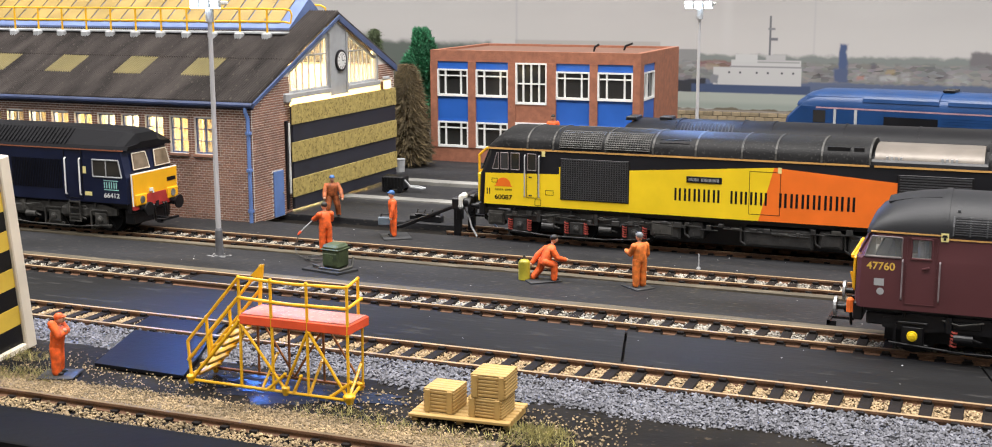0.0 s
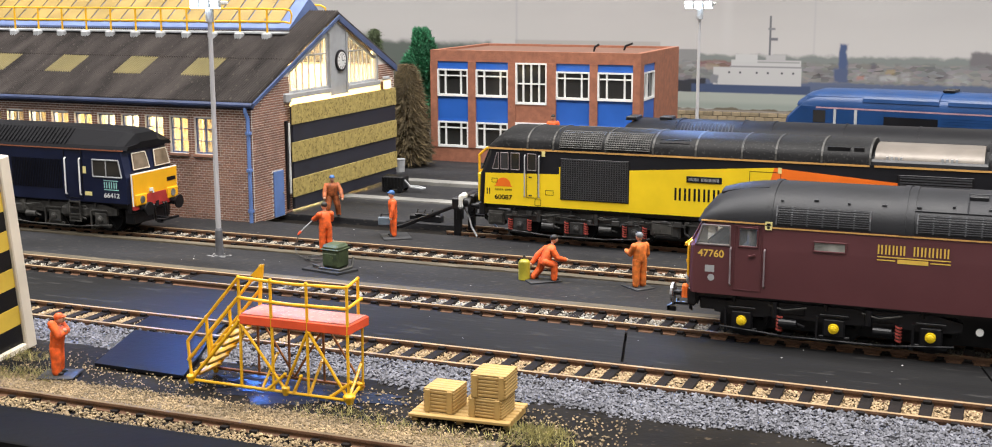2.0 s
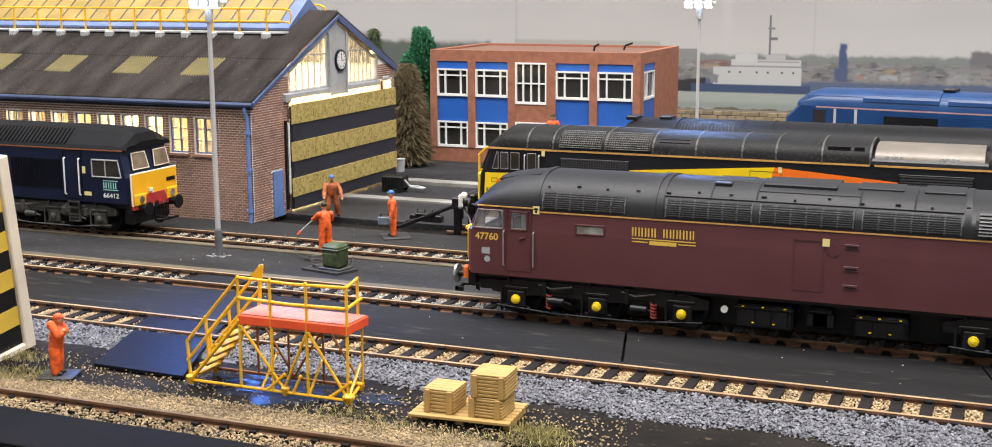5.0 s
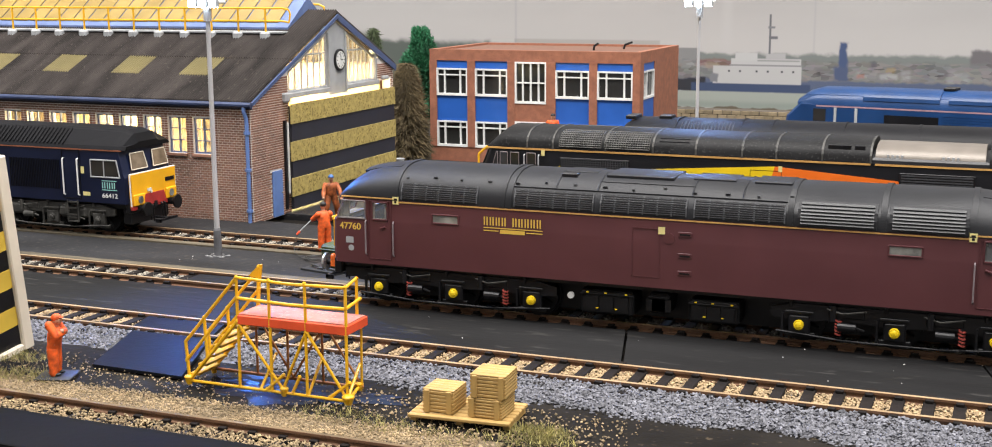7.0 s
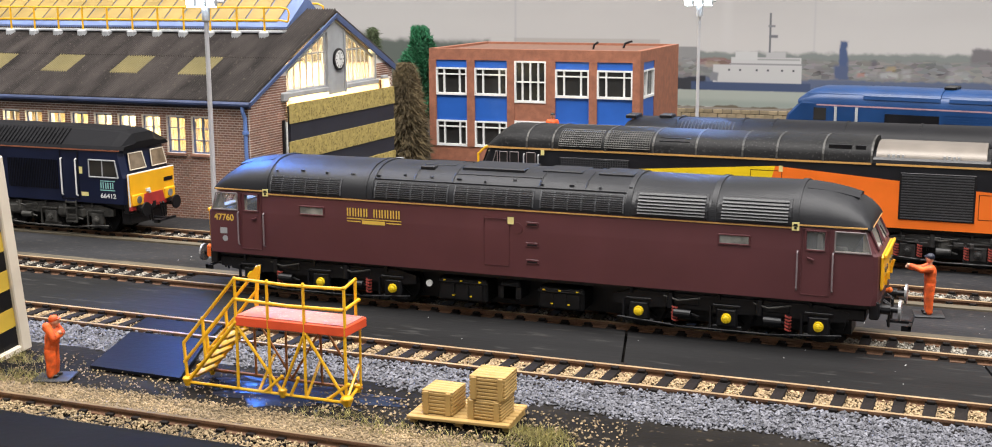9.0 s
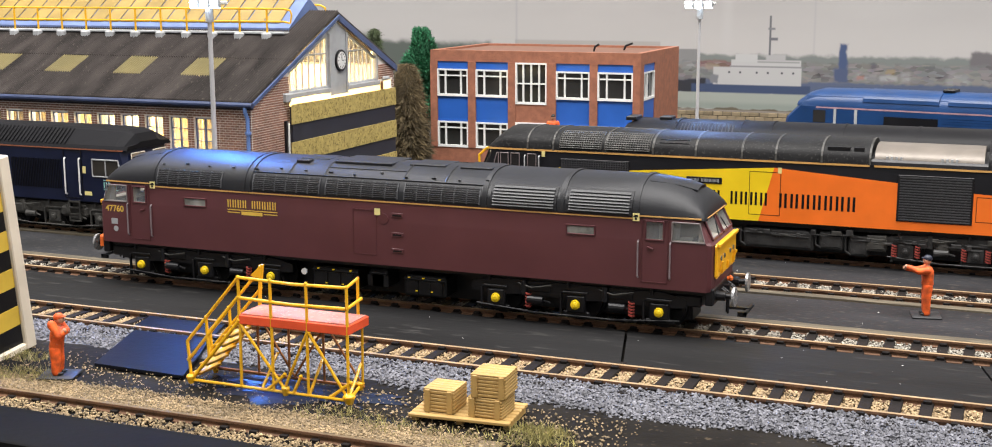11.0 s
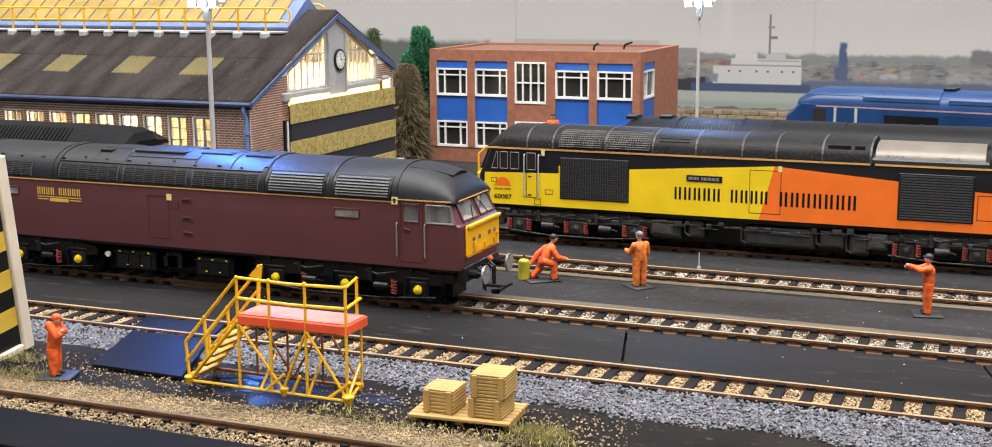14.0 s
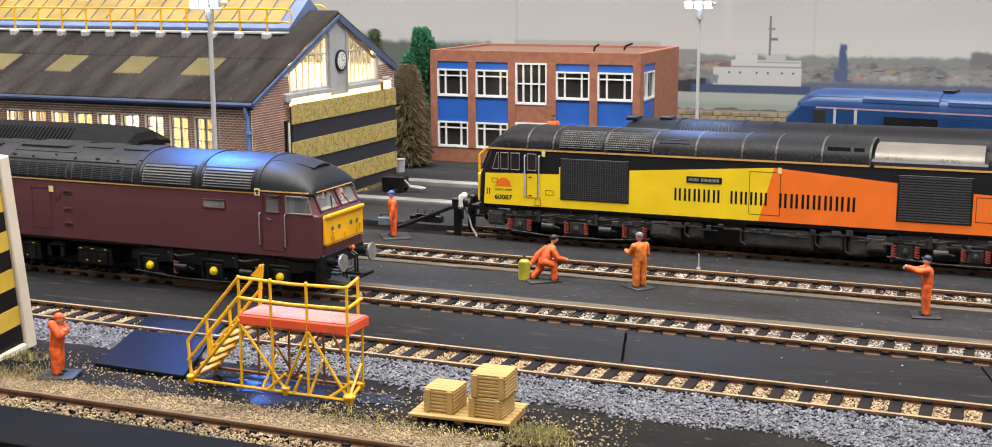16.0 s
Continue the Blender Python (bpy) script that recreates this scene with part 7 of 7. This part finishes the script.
figurine(132.3, 44.0, G, 190, M_HIVIS, M_NAVYHAT, "orange-suited painted figure in a dark cap pointing along the track",
         [[(0.4, -2.6, 16.2), (3.2, -2.4, 15.4), (6.8, -1.4, 16.0)], [(0.4, 2.6, 16.2), (3.2, 2.4, 15.8), (6.6, 0.8, 16.8)]], lean=0.2, base=(-5, 5, -5, 5))
figurine(-106.4, -121.0, -2.3, 20, M_HIVIS, M_HIVIS, "orange-suited hooded figure with folded arms on slate base",
         [[(0, -2.7, 16), (2.0, -3.2, 12.8), (2.8, 0.2, 13.0)], [(0, 2.7, 16), (2.2, 3.0, 12.8), (2.9, -0.2, 13.6)]], lean=0.9, bend=2.4, base=(-5, 6, -5, 5))
bm = B()
box(bm, -128, -96, 333, 349.5, -1.6, 11.0, 0.4)
tagged(link_mesh("pavement_step", bm, M_PATH), "grey concrete entrance step of the office block", "entrance step", kind="structure")
figurine(-111.0, 342.0, 11.0, -60, M_HIVIS, M_HAIR, "orange-suited painted figure standing outside the office block",
         [[(0, -2.7, 16), (0.5, -3.6, 12.6), (1.5, -3.4, 9.8)], [(0, 2.7, 16), (0.5, 3.6, 12.6), (1.5, 3.4, 9.8)]])


def small_things():
    # spray lance and hose of the washing figure
    t = thing("spray_lance", -117.5, 63.5, -0.9, "thin grey spray lance with a red nozzle and a looped hose", "spray lance")
    bm = B()
    tube(bm, [(-6.0, -0.4, 13.6), (-9.4, -2.6, 10.0), (-11.0, -3.8, 8.0)], 0.25, 6)
    part("pipe", bm, M_GREY, t)
    bm = B()
    rod(bm, (-10.4, -3.2, 8.8), (-11.4, -4.2, 7.4), 0.6, 0.4, 8)
    part("nozzle", bm, M_RED, t)
    bm = B()
    pts = [(-11, -3.8, 8), (-12, -6, 3), (-9, -10, 0.6), (-2, -16, 0.3), (4, -20, 0.3)]
    for k in range(20):
        a = k * 0.63
        pts.append((4 + 6 * math.cos(a) + k * 0.1, -15 + 4.5 * math.sin(a), 0.3 + 0.04 * k))
    tube(bm, pts, 0.17, 5)
    part("hose", bm, M_UNDER_G, t, "dark hose coiled on the ground")
    # green machine on a slate base
    t = thing("pressure_washer", -96.8, 34.6, -1.25, "army green washing machine with pipes on a slate base", "machine", rz=-6)
    bm = B()
    slab(bm, [(-12, -7), (6.5, -9), (9.5, 2), (-2, 6), (-11, 6)], "z", 0, 0.8)
    part("base_plate", bm, M_SLATE, t)
    bm = B()
    box(bm, -4.0, 4.2, -4.5, 4.0, 1.2, 11.0, 1.0)
    box(bm, -4.3, 4.5, -4.9, 4.3, 8.6, 9.3, 0.3)
    body = smooth(part("casing", bm, M_GREEN_BOX, t), 30)
    bm = B()
    box(bm, -3.0, 3.8, -4.9, -4.4, 2.6, 7.6, 0.2)
    rod(bm, (0.5, -5.0, 5.0), (0.5, -4.4, 5.0), 1.6, None, 14)
    part("front_cover", bm, M_GREEN_BOX, body)
    bm = B()
    tube(bm, [(-5, -5, 1.2), (5.6, -5.4, 1.2), (6.4, 2, 1.4), (6.0, 4, 5)], 0.55, 6)
    tube(bm, [(-5, -4, 1.6), (-9, -3, 1.8), (-11, 0, 1.0)], 0.45, 6)
    part("pipework", bm, M_UNDER_G, t)
    # toolbox carried by the figure
    t = thing("toolbox", -108.8, 103.6, 4.6, "small blue-grey toolbox with a handle", "toolbox", rz=20)
    bm = B()
    box(bm, -3.2, 3.2, -1.4, 1.4, 0, 3.6, 0.3)
    part("case", bm, mat("blue_grey_case", (0.13, 0.17, 0.21), 0.5, 0, 0.3), t)
    bm = B()
    tube(bm, [(-2, 0, 3.5), (-1.8, 0, 5.0), (1.8, 0, 5.0), (2, 0, 3.5)], 0.3, 6)
    part("handle", bm, M_BLACK, t)
    # canister of the crouching figure
    t = thing("canister", -18.6, 45.4, -1.0, "worn yellow-green gas canister standing on the roadway", "canister")
    bm = B()
    rod(bm, (0, 0, 0), (0, 0, 6.8), 2.3, None, 16)
    ball(bm, (0, 0, 6.8), (2.3, 2.3, 1.4), 14)
    smooth(part("cylinder", bm, mat("yellow_green_paint", (0.42, 0.36, 0.03), 0.45, 0, 0.35, 200, 900, 0.2), t), 40)
    bm = B()
    tube(bm, [(-0.9, 0, 8.0), (0, 0, 9.6), (0.9, 0, 8.0)], 0.3, 6)
    part("valve", bm, M_UNDER_G, t)
    # grey cart by the shed and the pale bucket
    t = thing("equipment_cart", -163.5, 226.0, -1.4, "black boxy equipment cart with a grey draw bar", "cart", rz=4)
    bm = B()
    box(bm, -7, 6, -4.5, 4.5, 2.0, 9.0, 0.6)
    for i in range(6):
        box(bm, -6.0 + i * 2.0, -5.2 + i * 2.0, -4.9, -4.4, 2.8, 8.2)
    part("casing", bm, M_UNDER, t)
    for x in (-5, 4):
        for y in (-4.2, 4.2):
            bm = B()
            rod(bm, (x, y - 0.6, 1.6), (x, y + 0.6, 1.6), 1.6, None, 12)
            part("wheel", bm, M_BLACK, t)
    bm = B()
    tube(bm, [(6, -2, 7), (9, -1, 3.0), (15, 0, 2.2), (17, 1, 2.4), (12, 3, 2.8), (7, 2, 3)], 0.55, 6)
    part("draw_bar", bm, M_GREY, t)
    t = thing("bucket", -195.0, 296.0, -1.4, "small pale grey bin beside the shed corner", "bin")
    bm = B()
    rod(bm, (0, 0, 0), (0, 0, 7.4), 2.6, 2.9, 16)
    part("barrel", bm, M_GREY, t)
    bm = B()
    rod(bm, (0, 0, 7.4), (0, 0, 8.0), 3.1, None, 16)
    part("rim", bm, M_GREY, t)
    # buffer stop
    t = thing("buffer_stop", -79.0, 130.2, 0, "black rail-built buffer stop splashed with white paint", "buffer stop")
    for s in (-8.25, 8.25):
        bm = B()
        tube(bm, [(-36, s, -0.6), (-30, s, 0.8), (-4, s, 11.6), (-1, s, 11.8)], 0.9, 6)
        part("raking_rail", bm, M_BLACK, t)
        bm = B()
        box(bm, -3, 0.4, s - 1.2, s + 1.2, -2.5, 14.5, 0.2)
        box(bm, -1.6, 1.0, s - 1.6, s + 1.6, 6, 12, 0.2)
        part("post", bm, M_BLACK, t)
        bm = B()
        tube(bm, [(0.6, s * 0.9, 13), (4, s, 8), (6.5, s * 1.25, 3), (10, s * 1.5, -0.8)], 0.45, 6)
        part("front_stay", bm, M_GREY, t, "grey splashed stay")
    bm = B()
    box(bm, -2.4, 1.4, -13, 13, 11.2, 16.6, 0.4)
    part("beam", bm, M_BLACK, t)
    bm = B()
    box(bm, 1.2, 2.6, -14, -7, 12.0, 18.4, 0.7)
    ball(bm, (2.2, -9, 17.0), (1.6, 2.4, 2.0), 8)
    ball(bm, (1.8, -12, 13.0), (1.2, 1.8, 1.6), 8)
    part("white_splash", bm, M_WHITE, t, "lumpy white splash")
    bm = B()
    box(bm, 3.0, 6.5, -6, 6, 12.5, 17.5, 0.8)
    rod(bm, (1.5, 9.0, 14), (6, 9.0, 14), 2.4, None, 12)
    rod(bm, (1.5, -9.6, 14.5), (6, -9.6, 14.5), 2.2, None, 12)
    part("buffer_block", bm, M_UNDER, t)
    bm = B()
    tube(bm, [(2, 10, 18), (2, 10, 34), (6, 10, 37.5), (10, 10, 38.5)], 0.55, 6)
    tube(bm, [(2, 10, 26), (8, 10, 30)], 0.5, 6)
    tube(bm, [(7, 10, 21), (7, 10, 37.5)], 0.5, 6)
    part("hand_rail", bm, M_YELLOW, t, "yellow handrail")
    # toolboxes on the ground by the stop
    t = thing("ground_frame", -108.0, 148.0, -1.4, "low black lever frame beside the track", "ground frame")
    bm = B()
    box(bm, -9, 8, -2, 2, 0, 3.2, 0.4)
    box(bm, -6, 5, -2.4, 2.4, 3.2, 4.0, 0.2)
    part("casing", bm, M_BLACK, t)
    bm = B()
    for x in (-6, -2, 2, 6):
        rod(bm, (x, 0, 3), (x + 1, 0, 6), 0.35, None, 6)
    part("lever", bm, M_UNDER_G, t)
    t = thing("marker_post", 41.0, 89.0, -1.2, "tiny grey marker post on the roadway", "post")
    bm = B()
    rod(bm, (0, 0, 0), (0, 0, 6.4), 0.35, 0.25, 6)
    rod(bm, (0, 0, 0), (0, 0, 0.8), 0.9, 0.7, 8)
    part("stem", bm, M_GREY, t)


small_things()


def access_platform():
    t = thing("access_platform", 0, 0, -2.2, "yellow tubular access platform with red deck and steps", "access platform")
    yn, yf = -112.4, -100.6
    xs = (-47.0, -36.4, -24.8, -12.0)
    rng = random.Random(4)
    bm = B()
    box(bm, -47.4, -11.4, yn - 0.4, yf + 0.4, 19.6, 22.4, 0.25)
    deck = part("deck", bm, M_RED, t, "red-orange deck with scuffed top")
    bm = B()
    box(bm, -46.9, -12.0, yn + 0.2, yf - 0.2, 22.4, 22.7)
    part("deck_top", bm, M_PALERED, deck, "pale scuffed red walking surface")
    def pole(name, pts, r=0.46, m=M_YELLOW, label=""):
        bm = B()
        tube(bm, [(p[0] + rng.uniform(-0.15, 0.15), p[1], p[2] + rng.uniform(-0.1, 0.1)) for p in pts], r, 7)
        for p in (pts[0], pts[-1]):
            ball(bm, p, (r * 1.25, r * 1.25, r * 1.25), 7)
        return smooth(part(name, bm, m, t, label), 40)
    # darker orange-brown for the far-side legs, base rail and braces
    dark_tube = mat("dark_orange_tube", (0.34, 0.13, 0.03), 0.6, 0, 0.4)
    for x in xs:
        pole("post", [(x, yn, 19.6), (x, yn, 33.4)])
        pole("leg", [(x, yn, 1.0), (x, yn, 19.6)])
        pole("leg", [(x - 1.6, yf, 1.0), (x - 1.6, yf, 19.6)], 0.38, dark_tube if x < -15 else M_YELLOW)
    pole("post", [(xs[3] - 2.6, yf, 19.6), (xs[3] - 2.6, yf, 33.2)])
    pole("top_rail", [(xs[0], yn, 33.4), (-30, yn, 32.9), (xs[3], yn, 33.3)])
    pole("mid_rail", [(xs[0], yn, 27.4), (-30, yn, 26.8), (xs[3], yn, 27.2)], 0.5)
    pole("top_rail", [(xs[3], yn, 33.3), (xs[3] - 2.6, yf, 33.2)])
    pole("mid_rail", [(xs[3], yn, 27.2), (xs[3] - 2.2, yf + 1, 27.0)], 0.5)
    pole("base_rail", [(-64.6, yn, 0.9), (-30, yn, 0.7), (xs[3], yn - 0.4, 0.7)])
    pole("base_rail", [(-64.0, yf, 1.2), (xs[3] - 2, yf, 1.0)], 0.5, dark_tube)
    pole("base_rail", [(xs[3], yn, 0.7), (xs[3] - 2.6, yf, 1.0)], 0.5)
    for a, b in ((-46.6, -32.0), (-24.8, -33.0), (-24.2, -11.8)):
        pole("brace", [(a, yn, 19.2), (b, yn, 1.0)])
    for a, b in ((-39.0, -34.4), (-18.6, -12.2), (-30.5, -32.4)):
        pole("brace", [(a + 1, yn, 1.2), ((a + b) / 2 + 4.2, yn, 6.0)], 0.5)
    for a, b in ((-48.0, -36.0), (-25.0, -36.6), (-26.0, -13.4)):
        pole("brace", [(a, yf, 19.2), (b, yf, 1.2)], 0.36, dark_tube)
    for x in (-40, -24.6, -12):
        pole("cross_brace", [(x, yn, 1.0), (x - 2, yf, 8)], 0.45)
    # steps
    for y in (yn, yf):
        pole("stringer", [(-64.4, y, 1.0), (-47.2, y, 20.6)], 0.6)
        pole("stair_rail", [(-64.6, y, 1.0), (-65.4, y, 12.6), (-47.0, y, 33.4)], 0.5)
        pole("stair_rail", [(-65.2, y, 7.0), (-47.0, y, 27.6)], 0.5)
        pole("stair_post", [(-58.0, y, 8.4), (-58.4, y, 20.6)], 0.5)
    pole("stair_post", [(-47.6, yf, 19.6), (-46.8, yf, 34.0)], 0.6)
    bm = B()
    slab(bm, [(-50.2, 31.2), (-46.4, 34.8), (-45.8, 34.8), (-46.4, 30.4)], "y", yf - 0.5, yf + 0.5)
    part("gusset", bm, M_YELLOW, t)
    for i in range(6):
        x, z = -63.0 + i * 2.8, 2.8 + i * 3.1
        bm = B()
        box(bm, x - 1.5, x + 1.5, yn + 0.3, yf - 0.3, z - 0.35, z + 0.35, 0.1)
        part("tread", bm, mat("worn_yellow_tread", (0.55, 0.30, 0.02), 0.6, 0, 0.4, 200, 900, 0.2) if i == 0 else bpy.data.materials["worn_yellow_tread"], t)
    for x, y, r in ((xs[3] + 0.4, yn - 0.4, 1.9), (-32.4, yn, 1.35), (-64.6, yn, 1.5), (xs[3] - 2.6, yf, 1.4), (-64, yf, 1.2)):
        bm = B()
        rod(bm, (x, y, -0.2), (x, y, 2.0), r * 0.55, r, 9)
        ball(bm, (x, y, 1.9), (r, r, r * 0.55), 8)
        part("foot", bm, M_YELLOW, t, "blobby yellow foot")


access_platform()


def crates():
    def crate(x, y, z, rz, wx=10.0, wy=9.6, h=6.2):
        t = thing("crate", x, y, z, "ochre slatted packing crate stacked on a pallet", "crate", "packing crates", rz=rz)
        bm = B()
        box(bm, -wx / 2 + 0.3, wx / 2 - 0.3, -wy / 2 + 0.3, wy / 2 - 0.3, 0.1, h - 0.1)
        part("core", bm, M_CRATE, t)
        for i in range(6):
            z0 = 0.1 + i * (h - 0.2) / 6
            bm = B()
            box(bm, -wx / 2, wx / 2, -wy / 2, wy / 2, z0 + 0.06, z0 + (h - 0.2) / 6 - 0.06, 0.18)
            part("slat", bm, M_CRATE, t)
        for a in (-1, 1):
            bm = B()
            box(bm, a * (wx / 2 - 1.3) - 0.75, a * (wx / 2 - 1.3) + 0.75, -wy / 2 - 0.45, wy / 2 + 0.45, 0, h + 0.1, 0.15)
            part("batten", bm, M_CRATE, t)
        for i in range(5):
            bm = B()
            y0 = -wy / 2 + i * wy / 5
            box(bm, -wx / 2, wx / 2, y0 + 0.1, y0 + wy / 5 - 0.1, h - 0.1, h + 0.35, 0.1)
            part("lid_board", bm, M_CRATE, t)
    p = thing("pallet", 23.4, -109.4, -2.6, "ochre slatted pallet lying on the sandy ground", "pallet", rz=4)
    for i in range(7):
        bm = B()
        y0 = -9.0 + i * 2.6
        box(bm, -14.2, 14.4, y0, y0 + 2.1, 1.4, 2.4, 0.2)
        part("board", bm, M_CRATE, p)
    for x in (-13.0, 0, 13.2):
        bm = B()
        box(bm, x - 0.9, x + 0.9, -7.6, 7.6, 0, 1.4, 0.15)
        part("bearer", bm, M_CRATE, p)
    crate(17.4, -111.4, -0.2, 1, 9.0, 9.6, 6.2)
    crate(30.8, -110.8, -0.2, 0, 9.8, 10.0, 5.2)
    crate(31.4, -110.4, 5.4, 3, 10.0, 10.4, 6.0)


crates()


def striped_leaf():
    t = thing("striped_door", -137.2, -96.2, -2.4, "black and yellow striped door leaf in a cream wooden frame", "door")
    t.matrix_world = at(-137.2, -96.2, -2.4, 6.2, 0, 0)
    Z = 64.0
    bm = B()
    box(bm, -3.0, 0.0, -100, -4.6, 2.0, Z - 0.5)
    part("leaf", bm, M_BLACK, t)
    for i in range(5):
        bm = B()
        z0 = 3.0 + 6.0 + i * 12.6
        slab(bm, [(-100, z0 - 1.5), (-4.7, z0), (-4.7, z0 + 6.2), (-100, z0 + 4.7)], "x", 0.0, 0.25)
        part("stripe", bm, M_YSTRIPE, t, "yellow stripe")
    bm = B()
    box(bm, -3.4, 1.4, -4.6, 0, 0, Z, 0.4)
    part("frame_upright", bm, M_CREAM, t, "cream wooden upright")
    bm = B()
    box(bm, -3.4, 1.4, -100, -4.7, 0, 2.4, 0.4)
    part("frame_rail", bm, M_CREAM, t)
    bm = B()
    box(bm, -3.4, 1.4, -100, -4.7, Z - 2.2, Z, 0.4)
    part("frame_rail", bm, M_CREAM, t)


striped_leaf()


def mats():
    bm = B()
    loft(bm, [[(-103.0, -108.5, -2.6), (-69.5, -109.5, -2.6), (-69.5, -109.5, -1.6), (-103.0, -108.5, -1.6)], [(-113, -75.5, -1.4), (-83, -74.6, -1.4), (-83, -74.6, -0.3), (-113, -75.5, -0.3)]])
    tagged(link_mesh("rubber_mat", bm, mat("smooth_black_rubber", (0.007, 0.008, 0.011), 0.5, 0, 0.5, 40, 600, 0.3, spec=0.09)), "smooth black rubber mat sloping up to the rail", "mat")
    bm = B()
    slab(bm, [(-117, -71.0), (-84.5, -71.0), (-89, -57.2), (-120, -57.2)], "z", -2.6, -0.5)
    tagged(link_mesh("rubber_mat", bm, bpy.data.materials["smooth_black_rubber"]), "smooth black rubber mat between the rails", "mat")
    # oily spill under the platform, its blue lamp reflection partly put into the colour
    bm = B()
    n = 40
    ring = []
    for i in range(n):
        a = 6.2832 * i / n
        r = 1 + 0.22 * math.sin(3 * a + 1) + 0.12 * math.sin(7 * a)
        r += 0.16 * math.sin(11 * a + 2) + 0.1 * math.sin(17 * a)
        ring.append((-32 + 27 * r * math.cos(a), -106 + 11.0 * r * math.sin(a)))
    c = bm.verts.new((-32, -106, -2.35))
    rings = []
    for f in (0.4, 0.75, 1.0):
        rings.append([bm.verts.new((-32 + (x + 32) * f, -106 + (y + 106) * f, -2.35 - (0.7 if f == 1.0 else 0) + 0.2 * noise.noise(Vector((x * f * 0.3, y * f * 0.3, 2))))) for x, y in ring])
    for i in range(n):
        j = (i + 1) % n
        bm.faces.new((c, rings[0][i], rings[0][j]))
        for a, b in zip(rings[:-1], rings[1:]):
            bm.faces.new((a[i], b[i], b[j], a[j]))
    smooth(tagged(link_mesh("oil_spill", bm, M_WETGLOSS), "glossy black oil spill under the platform, blue lamp reflection tinted into its colour", "spill", kind="structure"), 80)


mats()


def grass():
    m = mat("dry_grass_fibre", (0.36, 0.32, 0.12), 0.8, 0, 0.4, 200, 900, 0.1)
    island_variation(m, 0.5)
    verts, faces = [], []
    rng = random.Random(12)
    for cx, cy, r, n in ((-118, -124, 9, 420), (-134, -108, 8, 260), (46, -115, 6, 420), (48, -121, 7, 300), (-10, -122, 9, 200), (32, -127, 9, 160), (-128, -128, 7, 160), (10, -126, 8, 160)):
        for _ in range(n):
            a, q = rng.uniform(0, 6.28), r * rng.random() ** 0.6
            p = Vector((cx + q * 1.6 * math.cos(a), cy + q * 0.7 * math.sin(a), -2.8))
            d = Vector((rng.uniform(-1, 1), rng.uniform(-1, 1), rng.uniform(0.2, 1.3))).normalized() * rng.uniform(1.2, 3.6)
            s = Vector((-d.y, d.x, 0)).normalized() * 0.11 if abs(d.x) + abs(d.y) > 1e-3 else Vector((0.1, 0, 0))
            k = len(verts)
            verts += [tuple((p - s) * MM), tuple((p + s) * MM), tuple((p + d) * MM), tuple((p + d * 0.5 + s.cross(d).normalized() * 0.1) * MM)]
            faces += [(k, k + 1, k + 3), (k + 1, k + 2, k + 3), (k + 2, k, k + 3)]
    me = bpy.data.meshes.new("grass")
    me.from_pydata(verts, [], faces)
    me.materials.append(m)
    tagged(new("grass", me), "sparse dry yellow-green static grass tufts", "grass", kind="stuff")


grass()
shed_bricks()


# ---- what moves ----
LOCO_ROWS = [(0.0, 234.9), (0.5, 221.9), (1.0, 208.8), (1.5, 195.5), (2.0, 182.3), (2.5, 169.8), (3.0, 156.5), (3.5, 143.6), (4.0, 130.7), (4.5, 117.6), (5.0, 104.5), (5.5, 91.5), (6.0, 78.5),
             (6.5, 65.4), (7.0, 52.2), (7.5, 39.6), (8.0, 26.8), (8.5, 13.7), (9.0, 0.0), (9.5, -13.0), (10.0, -25.6), (10.5, -38.2), (11.0, -51.0), (11.5, -64.0), (12.0, -77.4), (12.5, -91.3),
             (13.0, -106.3), (13.5, -122.7), (14.0, -138.4), (14.5, -154.2), (15.0, -168.3), (15.5, -181.3), (16.0, -195.0)]
WHEEL_R = 7.4


def motions():
    walk(MAROON, [(t, at(x, 0, 0)) for t, x in LOCO_ROWS])
    for w, base in WHEELSETS:
        rows = []
        for (t0, a), (t1, b) in zip(LOCO_ROWS[:-1], LOCO_ROWS[1:]):
            for k in range(2):
                rows.append((t0 + (t1 - t0) * k / 2, a + (b - a) * k / 2))
        rows.append(LOCO_ROWS[-1])
        walk(w, [(t, at(base, 0, WHEEL_R, 0, math.degrees((x - 234.9) / WHEEL_R), 0)) for t, x in rows])


motions()
